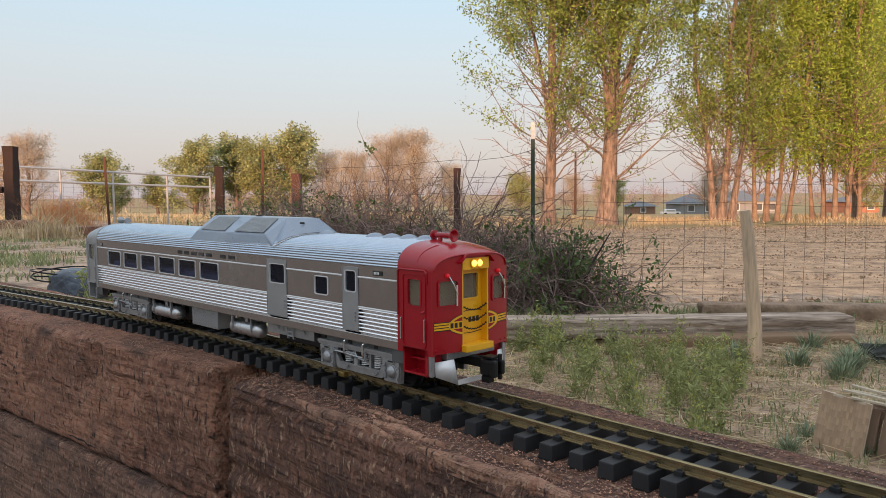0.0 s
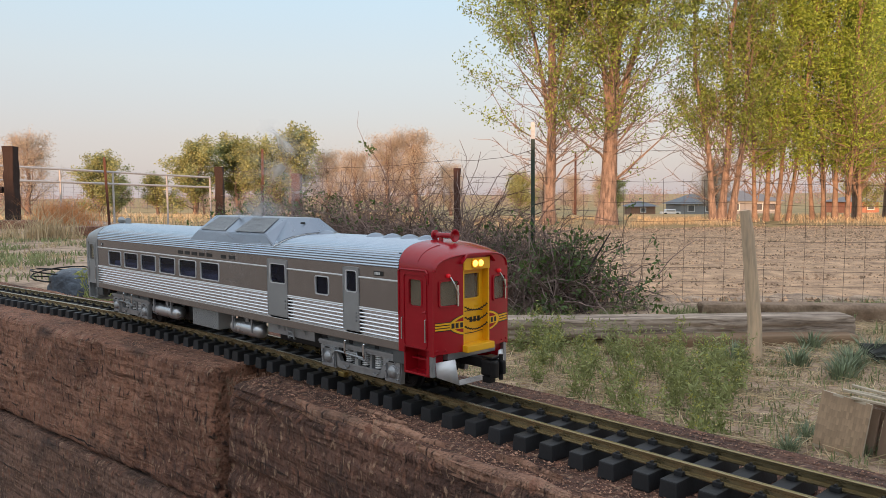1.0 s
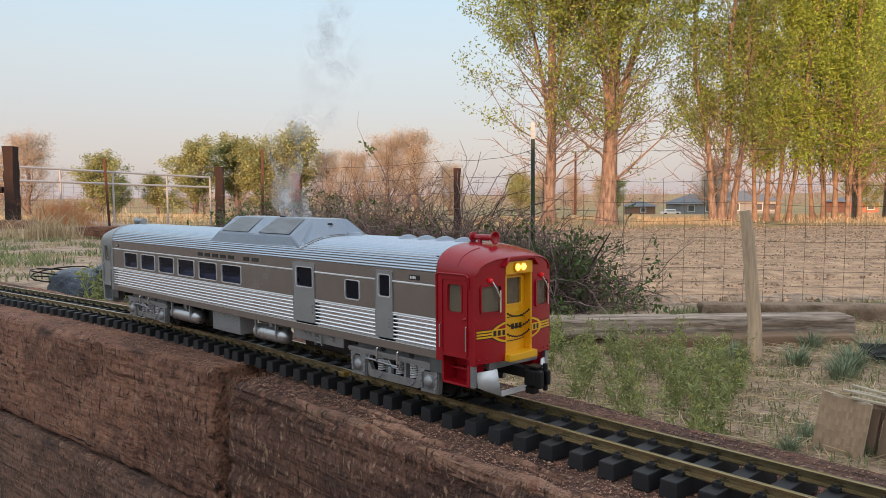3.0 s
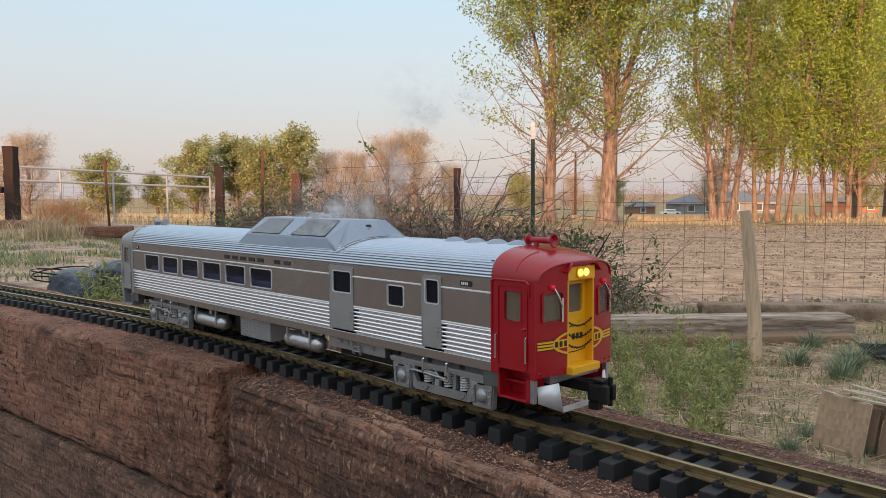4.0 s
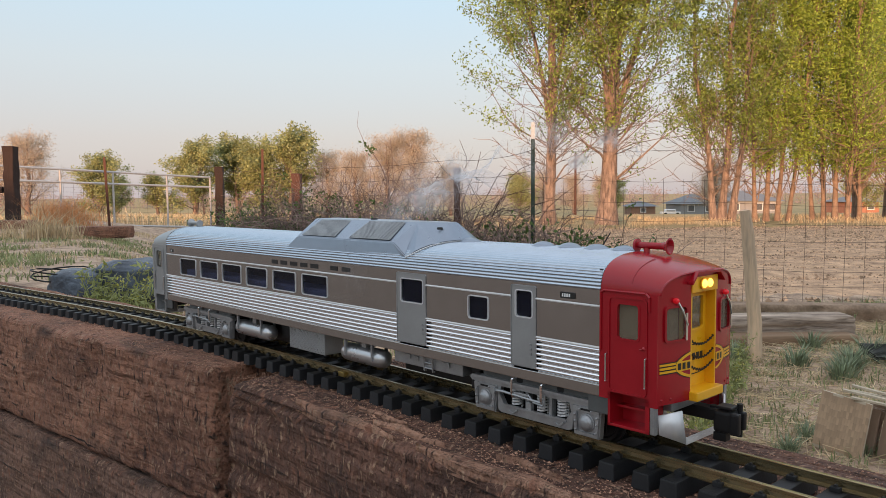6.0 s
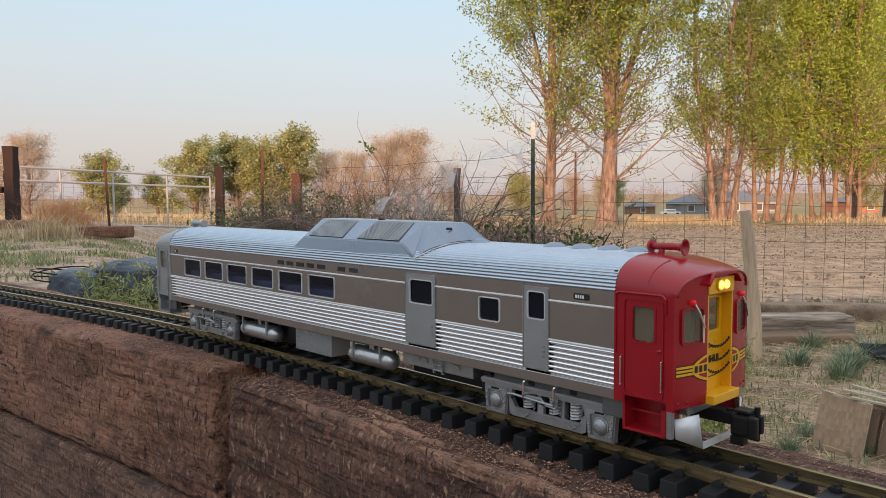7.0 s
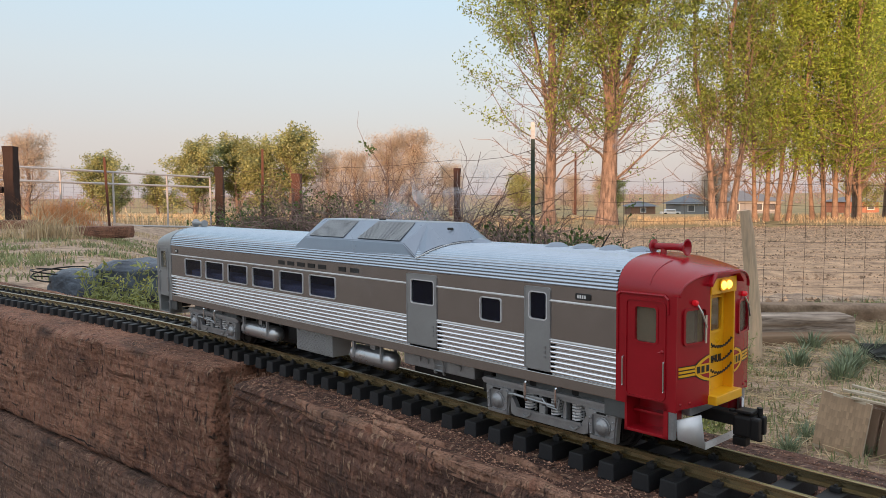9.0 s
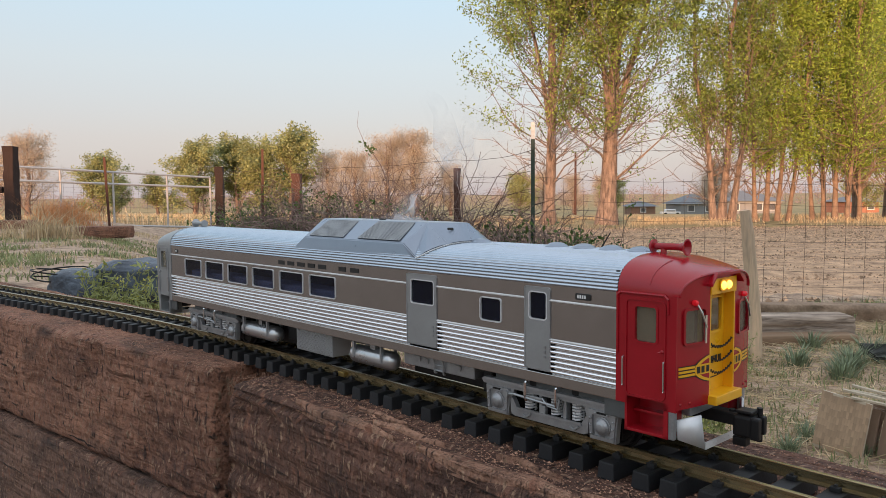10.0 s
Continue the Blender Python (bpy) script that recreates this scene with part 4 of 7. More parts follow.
        for q in ((A[0], A[1], A[3]), (A[1], A[2], A[3]), (B[0], B[3], B[1]), (B[1], B[3], B[2])):
            bm.faces.new(q)
        for i in range(4):
            bm.faces.new((A[i], A[(i + 1) % 4], B[(i + 1) % 4], B[i]))
        bmesh.ops.recalc_face_normals(bm, faces=bm.faces)
        part("deflector_wing", bm, CHROMED, end, "bright metal deflector plate", True)
    bm = bmesh.new()
    box(bm, 0.0080, 0.0092, -0.0274, 0.0274, 0.0138, 0.0190, 0.0003)
    for i in range(9):
        lathe(bm, [(0, 0.0007), (0.0004, 0.0004)], (0.0092, -0.024 + 0.006 * i, 0.0164 + 0.0008 * (i % 2)), (1, 0, 0), 6)
    part("deflector_foot", bm, CHROMED, end, "riveted metal foot plate")
    bm = bmesh.new()
    box(bm, -0.020, 0.030, -0.0055, 0.0055, 0.029, 0.038, 0.001)
    box(bm, 0.019, 0.0325, -0.0085, 0.0085, 0.0225, 0.0380, 0.0022)
    box(bm, 0.0320, 0.0385, -0.0090, -0.0030, 0.0220, 0.0380, 0.0016)
    box(bm, 0.0320, 0.0370, 0.0035, 0.0088, 0.0235, 0.0370, 0.0016)
    box(bm, 0.0200, 0.0320, -0.0060, 0.0060, 0.0390, 0.0412, 0.0008)
    rod(bm, (0.0325, 0.006, 0.018), (0.0325, 0.006, 0.0425), 0.0022, 0.0022, 10)
    rod(bm, (0.0150, 0, 0.036), (0.0150, 0, 0.0395), 0.0025, 0.0025, 8)
    box(bm, 0.017, 0.027, -0.004, 0.004, 0.0145, 0.0210, 0.001)
    part("coupler", bm, BLACKP, end, "black knuckle coupler")


def dome_arc(y):
    """Where the housing's nose meets the roof."""
    z = EAVE + (ROOF_Z - EAVE) * math.sin(math.acos(min((abs(y) / HW) ** (1 / 0.72), 1))) ** 0.80
    return Vector((-0.2800 + 0.0300 * (1 - (y / 0.0500) ** 2) ** 0.6, y, z + 0.0020))


def dome(car):
    """The raised radiator housing on the roof."""
    x0 = -0.500
    d = part("radiator_dome", bmesh.new(), DOMEM, car, "grey roof housing with mesh grilles")
    bm = bmesh.new()
    #  lower skirt, then sloping flanks to a flat top
    P = {}
    for s in (-1, 1):
        P[s] = [Vector(v) for v in ((x0, s * 0.0500, 0.1345), (-0.2800, s * 0.0500, 0.1325), (x0 + 0.022, s * 0.0465, 0.1500), (-0.3020, s * 0.0465, 0.1497),
                                     (-0.4840, s * 0.0160, 0.1698), (-0.2990, s * 0.0160, 0.1692))]
    A, B = P[-1], P[1]
    quads = [(A[0], A[1], A[3], A[2]), (A[2], A[3], A[5], A[4]), (B[1], B[0], B[2], B[3]), (B[3], B[2], B[4], B[5]), (A[4], A[5], B[5], B[4]),
             (A[0], A[2], B[2], B[0]), (A[2], A[4], B[4], B[2])]
    # nose: from the ridge's end down to an arc on the roof
    T = [Vector((-0.2640, -0.0060, 0.1692)), Vector((-0.2640, 0.0060, 0.1692))]
    C = {s: [dome_arc(s * (0.0500 - 0.0500 * i / 12)) for i in range(13)] for s in (-1, 1)}
    for s, X, k in ((-1, A, 0), (1, B, 1)):
        c = C[s]
        quads += [(X[1], c[0], X[3]), (c[0], X[5], X[3])]
        quads += [(c[i], c[i + 1], X[5]) for i in range(5)] + [(c[5], T[k], X[5])] + [(c[i], c[i + 1], T[k]) for i in range(5, 12)]
    quads += [(A[5], T[0], T[1], B[5]), (T[0], C[-1][12], T[1])]
    for q in quads:
        bm.faces.new([bm.verts.new(v) for v in q])
    bmesh.ops.remove_doubles(bm, verts=bm.verts, dist=1e-5)
    bmesh.ops.recalc_face_normals(bm, faces=bm.faces)
    bmesh.ops.bevel(bm, geom=[e for e in bm.edges if len(e.link_faces) == 2 and e.calc_face_angle(0) > 0.25], offset=0.0008, segments=2, affect='EDGES')
    part("housing", bm, DOMEM, d)
    # flange with rivets where the nose meets the roof
    bm = bmesh.new()
    pts = []
    for i in range(-26, 27):
        p = dome_arc(0.0500 * i / 26) + Vector((0.0012, 0, -0.0012))
        pts.append(p)
        lathe(bm, [(0, 0.0010), (0.0009, 0.0006)], p + Vector((0.0016, 0, 0)), (0, 0, 1), 6)
    part("flange", pipe(bmesh.new(), pts, 0.0009, 6), CHROMED, d, "bright curved flange")
    tagged(part("rivets", bm, SILVER_D, d), kind="stuff")
    # mesh grilles on the flanks
    for s in (-1, 1):
        a, b = Vector((0, s * 0.0465, 0.1500)), Vector((0, s * 0.0160, 0.1690))
        up = (b - a)
        hgt = up.length
        up.normalize()
        nrm = Vector((0, up.z * s, -up.y * s))
        for xa, xb in ((-0.4698, -0.4080), (-0.3788, -0.3130)):
            off = 0.008
            fm = Matrix(((1, 0, 0, 0), (0, up.y, nrm.y, a.y), (0, up.z, nrm.z, a.z), (0, 0, 0, 1)))
            g = part("grille", slab(bmesh.new(), [(xa, 0.003), (xb + 0.003, 0.003), (xb - 0.004, hgt - 0.002), (xa + 0.002, hgt - 0.002)], 0.0002, 0.0006, fm), MESHM, d, "dark mesh grille")
            bm = bmesh.new()
            for i in range(18):
                v = 0.003 + (hgt - 0.005) * i / 17
                k = i / 17
                slab(bm, [(xa + 0.002 * k, v - 0.00036), (xb + 0.003 - 0.007 * k, v - 0.00036), (xb + 0.003 - 0.007 * k, v + 0.00036), (xa + 0.002 * k, v + 0.00036)], 0.0006, 0.0009, fm)
            for i in range(30):
                u, w = xa + (xb + 0.003 - xa) * i / 29, xa + 0.002 + (xb - 0.006 - xa) * i / 29
                slab(bm, [(u - 0.00036, 0.003), (u + 0.00036, 0.003), (w + 0.00036, hgt - 0.002), (w - 0.00036, hgt - 0.002)], 0.0006, 0.0009, fm)
            tagged(part("grille_wire", bm, SILVER, g), kind="stuff")
    part("exhaust_port", lathe(bmesh.new(), [(0, 0.004), (0.0022, 0.004), (0.0022, 0.0028), (0.001, 0.0028)], (-0.392, 0.0, 0.1688), (0, 0, 1), 14), BLACKP, d, "dark exhaust port")
    part("vent_slot", slab(bmesh.new(), rrect(0.0060, 0.0026, 0.0012), 0, 0.0006, Matrix.Translation((-0.2660, -0.0165, 0.1634)) @ pose(0, 0, 0, 50, 0, 50)), BLACKP, d)


def roof_details(car):
    for x in (-0.240, -0.148, -0.119, -0.091, -0.064):
        part("roof_vent", lathe(bmesh.new(), [(0, 0.0108), (0.0010, 0.0108), (0.0012, 0.0098), (0.0022, 0.0086), (0.0036, 0.0060), (0.0044, 0.0030), (0.0047, 0.0006)], (x, 0.000, ROOF_Z - 0.0002), (0, 0, 1), 28), DOMEM, car, "round domed roof vent", True)
    for front in (True, False):
        m = RED if front else SILVER
        o = -0.043 if front else -L + 0.043
        k = 1 if front else -1
        z = 0.1465
        bm = bmesh.new()
        rod(bm, (o, 0, z), (o, 0, z + 0.0075), 0.0030, 0.0022, 10)
        lathe(bm, [(0, 0.0050), (0.0020, 0.0052), (0.0024, 0.0025), (0.0060, 0.0026), (0.0240, 0.0028), (0.0275, 0.0040), (0.0300, 0.0066), (0.0303, 0.0056), (0.0270, 0.002)],
              (o - k * 0.0100, 0, z + 0.0092), (k, 0, 0), 16)
        part("horn", bm, m, car, "red roof horn" if front else "silver roof horn")


def tank(car, xa, xb, y, z, r):
    t = part("air_tank", lathe(bmesh.new(), [(0, 0.002), (0.001, r * 0.45), (0.003, r * 0.75), (0.006, r * 0.95), (0.010, r), (xb - xa - 0.010, r), (xb - xa - 0.006, r * 0.95), (xb - xa - 0.003, r * 0.75), (xb - xa - 0.001, r * 0.45), (xb - xa, 0.002)],
                               (xa, y, z), (1, 0, 0), 20), TANKM, car, "satin silver air tank", True)
    for x in (xa + 0.013, xb - 0.016):
        for yy in (y - r + 0.0006, y + r - 0.0006):
            part("bracket", bbox(x, x + 0.0028, yy - 0.0014, yy + 0.0014, z - 0.002, 0.046), SILVER_D, t)
    bm = bmesh.new()
    box(bm, (xa + xb) / 2 - 0.002, (xa + xb) / 2 + 0.006, y - 0.004, y + 0.004, z + r * 0.8, 0.046)
    part("filler_pipe", bm, SILVER_D, t)


def underside(car):
    part("underframe", bbox(-L + 0.05, -0.05, -0.030, 0.030, 0.0385, 0.0480), BLACKP, car, "black underframe")
    for s in (-1, 1):
        tank(car, -0.636, -0.548, s * 0.0385, 0.0255, 0.0100)
        tank(car, -0.398, -0.322, s * 0.0385, 0.0270, 0.0098)
        b = part("equipment_box", bbox(-0.4965, -0.4235, *sorted((s * 0.048, s * 0.022)), 0.0180, 0.0445, 0.0008), SILVER, car, "silver equipment box with tread-plate face")
        bm = bmesh.new()
        f = side_frame(0, 0, s) @ pose(0, 0, -0.0045)
        for i in range(22):
            for j in range(9):
                u, v = -0.4940 + 0.0032 * i + (0.0016 if j % 2 else 0), 0.0205 + 0.0027 * j
                a = 0.0011 if (i + j) % 2 else -0.0011
                q = [(u - 0.0011, v - a - 0.0002), (u + 0.0011, v + a - 0.0002), (u + 0.0011, v + a + 0.0003), (u - 0.0011, v - a + 0.0003)]
                if s > 0:
                    q = [(-c, d) for c, d in q][::-1]
                slab(bm, q, 0, 0.0004, f)
        tagged(part("tread_plate", bm, SILVER, b), kind="stuff")
        b = part("battery_box", bbox(-0.305, -0.2065, *sorted((s * 0.0440, s * 0.020)), 0.0300, 0.0445, 0.0008), SILVER_D, car, "grey low equipment box")
        bm = bmesh.new()
        y = s * 0.0455
        for x in (-0.258, -0.246):
            pipe(bm, [(x, s * 0.043, 0.0445), (x, y + s * 0.0012, 0.0425), (x, y, 0.0285), (x, s * 0.043, 0.0280)], 0.0009, 6)
        for z in (0.031, 0.036):
            rod(bm, (-0.258, y, z), (-0.246, y, z), 0.0008, 0.0008, 6)
        part("step_ladder", bm, SILVER, b)
        bm = bmesh.new()
        for x, z, w in ((-0.290, 0.0400, 0.010), (-0.275, 0.0395, 0.007), (-0.232, 0.0395, 0.008)):
            pipe(bm, [(x, s * 0.0445, z), (x + w, s * 0.0450, z), (x + w, s * 0.0450, z - 0.004)], 0.0006, 5)
        tagged(part("latch", bm, SILVER, b), kind="stuff")
    # black blocks added so that the gaps below the car look shaded
    part("dark_filler", bbox(-0.660, -0.500, -0.022, 0.022, 0.0130, 0.0450, 0.002), BLACKP, car)
    part("dark_filler", bbox(-0.320, -0.186, -0.018, 0.018, 0.0150, 0.0450, 0.002), BLACKP, car)
    part("motor_casing", bbox(-0.200, -0.188, -0.040, 0.040, 0.020, 0.0450, 0.002), BLACKP, car)
    part("motor_casing", bbox(-0.545, -0.500, -0.030, 0.030, 0.020, 0.0450, 0.002), BLACKP, car)


BOLST = mat("dark_grey_paint", (0.10, 0.105, 0.105), 0.5, 0.2, 0.2, 90)
CHROMED = mat("satin_metal_plate", (0.74, 0.74, 0.75), 0.38, 0.35, 0.08, 80)
TANKM = mat("satin_silver_tank", (0.55, 0.55, 0.56), 0.27, 0.8, 0.12, 60)



# ---- plants ----
BARK = mat("cottonwood_bark", (0.37, 0.275, 0.22), 0.95, 0, 0.4, 5, 1.0, 7, alt=(0.10, 0.072, 0.06), stretch=(3, 3, 0.6))
BARE = mat("bare_twig_bark", (0.30, 0.215, 0.185), 0.9, 0, 0.4, 3, alt=(0.09, 0.062, 0.055), islands=0.5)
LEAF = mat("spring_leaf", (0.34, 0.43, 0.09), 0.5, 0, 0.3, 1, alt=(0.15, 0.205, 0.04), islands=0.5, trans=0.4)
LEAF_DENSE = mat("poplar_leaf", (0.40, 0.51, 0.085), 0.5, 0, 0.3, 1, alt=(0.24, 0.315, 0.05), islands=0.35, trans=0.4)
# far crowns: distance haze is mixed into the next two leaf colours
LEAF_FAR = mat("far_leaf", (0.40, 0.42, 0.19), 0.7, 0, 0.3, 0.4, alt=(0.24, 0.26, 0.10), islands=0.35, trans=0.3)
LEAF_PINK = mat("budding_twig", (0.60, 0.50, 0.38), 0.8, 0, 0.3, 0.4, alt=(0.42, 0.345, 0.26), islands=0.15, trans=0.3)
FARBARK = mat("far_tree_bark", (0.27, 0.20, 0.17), 0.9, 0, 0.3, 2, alt=(0.16, 0.115, 0.10))
LEAF_BUSH = mat("bush_leaf", (0.10, 0.165, 0.04), 0.5, 0, 0.3, 4, islands=0.4, trans=0.3)
GRASSM = mat("green_grass", (0.31, 0.33, 0.16), 0.7, 0, 0.3, 2, alt=(0.20, 0.235, 0.10), islands=0.4, trans=0.3)
STRAW = mat("dry_straw", (0.68, 0.53, 0.33), 0.8, 0, 0.3, 3, islands=0.35, trans=0.2)
WEEDM = mat("weed_green", (0.37, 0.395, 0.15), 0.65, 0, 0.3, 6, islands=0.35, trans=0.3)
FLOWER = mat("weed_flower", (0.52, 0.48, 0.09), 0.7)


def tube(V, F, pts, radii, seg=5):
    """Adds a bent tapered stem to the lists of vertices and faces."""
    k0 = len(V)
    for i, (p, r) in enumerate(zip(pts, radii)):
        d = (pts[min(i + 1, len(pts) - 1)] - pts[max(i - 1, 0)])
        d = d.normalized() if d.length > 1e-9 else Vector((0, 0, 1))
        a = d.orthogonal().normalized()
        b = d.cross(a)
        for k in range(seg):
            t = 2 * math.pi * k / seg
            V.append(p + a * (r * math.cos(t)) + b * (r * math.sin(t)))
    for i in range(len(pts) - 1):
        for k in range(seg):
            j = (k + 1) % seg
            F.append((k0 + i * seg + k, k0 + i * seg + j, k0 + (i + 1) * seg + j, k0 + (i + 1) * seg + k))


def stem(rng, p, d, length, r, n, wander, up, tip=0.25):
    pts, rad = [p.copy()], [r]
    for i in range(n):
        d = (d + Vector((rng.gauss(0, wander), rng.gauss(0, wander), rng.gauss(0, wander) + up))).normalized()
        p = p + d * (length / n)
        pts.append(p)
        rad.append(r * (1 - (1 - tip) * (i + 1) / n))
    return pts, rad


def leaf_cloud(name, centres, size, material, parent, rng, per, spread, aspect=0.75):
    """Many small leaves about the given twig points, as one crown mesh."""
    c = np.repeat(np.array([tuple(q) for q in centres]), per, axis=0)
    n = len(c)
    g = np.random.RandomState(rng.randint(0, 99999))
    c = c + g.normal(0, spread, (n, 3))
    a = g.normal(0, 1, (n, 3))
    a /= np.linalg.norm(a, axis=1)[:, None]
    b = np.cross(a, g.normal(0, 1, (n, 3)))
    b /= np.linalg.norm(b, axis=1)[:, None]
    s = (size * g.uniform(0.6, 1.25, n))[:, None]
    fold = np.cross(a, b) * s * 0.12
    v = np.stack([c - a * s, c + b * s * aspect * 0.6 + fold, c + a * s * 0.9, c - b * s * aspect * 0.6 + fold], 1).reshape(-1, 3)
    me = bpy.data.meshes.new(name)
    me.vertices.add(n * 4)
    me.vertices.foreach_set("co", v.astype(np.float32).ravel())
    me.loops.add(n * 4)
    me.loops.foreach_set("vertex_index", np.arange(n * 4, dtype=np.int32))
    me.polygons.add(n)
    me.polygons.foreach_set("loop_start", np.arange(0, n * 4, 4, dtype=np.int32))
    me.update(calc_edges=True)
    me.materials.append(material)
    ob = new(name, me)
    ob.parent = parent
    return ob


def tree(name, label, seed, trunks, crown_from, leaf_mat, leaf, per, spread, limb_len=(1.6, 4.5), limb_n=22, limb_up=0.10, spread_dir=0.9, group="", twigs=5, bark=None, lim_low=0.0, bare=0):
    """A tree from its trunks, rows of (base, top, radius) about its foot; limbs, twigs and leaves grow from them."""
    rng = random.Random(seed)
    t = thing(name, label, "tree", group)
    tips = []
    LV, LF = [], []
    for base, top, r in trunks:
        V, F = [], []
        base, top = Vector(base), Vector(top)
        n = 14
        pts, rad = [], []
        for i in range(n + 1):
            u = i / n
            p = base.lerp(top, u) + Vector((noise.noise((seed + u * 3, base.x, 0)), noise.noise((seed, u * 3, base.y)), 0)) * 0.22 * min(u * 3, 1)
            pts.append(p)
            flare = 1 + 0.55 * math.exp(-u * 22)
            rad.append(r * (1 - 0.82 * u ** 0.9) * flare)
        tube(V, F, pts, rad, 12)
        for k, v in enumerate(V):
            V[k] = v + Vector((noise.noise(v * 2.3), noise.noise(v * 2.3 + Vector((9, 0, 0))), 0)) * 0.05 * r / 0.3
        raw("trunk", V, F, bark or BARK, t, True)
        H = (top - base).length
        for q in range(limb_n):
            u = crown_from + (0.97 - crown_from) * ((q + rng.random()) / limb_n)
            i = min(int(u * n), n - 1)
            p = pts[i].lerp(pts[i + 1], u * n - i)
            a = q * 2.4 + rng.uniform(-0.5, 0.5)
            d = Vector((math.cos(a), math.sin(a), 0)) * spread_dir + Vector((0, 0, 0.95 + 0.4 * u))
            ln = (limb_len[1] * (1 - u) + limb_len[0] * u) * rng.uniform(0.7, 1.2)
            lp, lr = stem(rng, p, d.normalized(), ln, rad[i] * 0.14 + 0.008, 7, 0.13, limb_up)
            tube(LV, LF, lp, lr, 5)
            for w in range(twigs):
                k = rng.randint(2, 6)
                d2 = (lp[k + 1] - lp[k]).normalized() + Vector((rng.gauss(0, 0.6), rng.gauss(0, 0.6), rng.gauss(0.1, 0.4)))
                tp, trd = stem(rng, lp[k], d2.normalized(), ln * rng.uniform(0.3, 0.55), lr[k] * 0.45 + 0.003, 5, 0.2, limb_up * 0.8)
                tube(LV, LF, tp, trd, 3)
                tips += tp[1:]
                for w2 in range(2):
                    k2 = rng.randint(1, 4)
                    d3 = (tp[k2 + 1] - tp[k2]).normalized() + Vector((rng.gauss(0, 0.7), rng.gauss(0, 0.7), rng.gauss(0, 0.5)))
                    sp, sr = stem(rng, tp[k2], d3.normalized(), ln * 0.2, 0.006, 3, 0.2, 0.02)
                    tube(LV, LF, sp, sr, 3)
                    tips += sp[1:]
            tips += lp[4:]
    # leafless lower boughs
    base, top, r = (Vector(trunks[0][0]), Vector(trunks[0][1]), trunks[0][2])
    for q in range(bare):
        p = base.lerp(top, rng.uniform(0.07, 0.36))
        a = rng.uniform(0, 6.283)
        lp, lr = stem(rng, p, Vector((math.cos(a), math.sin(a), rng.uniform(0.1, 0.8))).normalized(), rng.uniform(1.3, 3.0), rng.uniform(0.012, 0.030), 7, 0.16, 0.04, 0.3)
        tube(LV, LF, lp, lr, 4)
        for w in range(7):
            k = rng.randint(1, 6)
            d2 = (lp[k + 1] - lp[k]).normalized() + Vector((rng.gauss(0, 0.6), rng.gauss(0, 0.6), rng.gauss(0.1, 0.5)))
            tp, trd = stem(rng, lp[k], d2.normalized(), rng.uniform(0.4, 1.2), 0.010, 5, 0.22, 0.02, 0.5)
            tube(LV, LF, tp, trd, 3)
    tagged(raw("limb", LV, LF, bark or BARK, t), kind="stuff")
    tips = [q for q in tips if q.z > lim_low or rng.random() < 0.18]
    leaf_cloud("crown", tips, leaf, leaf_mat, t, rng, per, spread)
    return t


def stand(ob, lat, dep, rz=0, sink=0.05):
    p = yard(lat, dep)
    ob.matrix_basis = pose(p.x, p.y, ground_z(p.x, p.y) - sink, 0, 0, rz)
    return ob


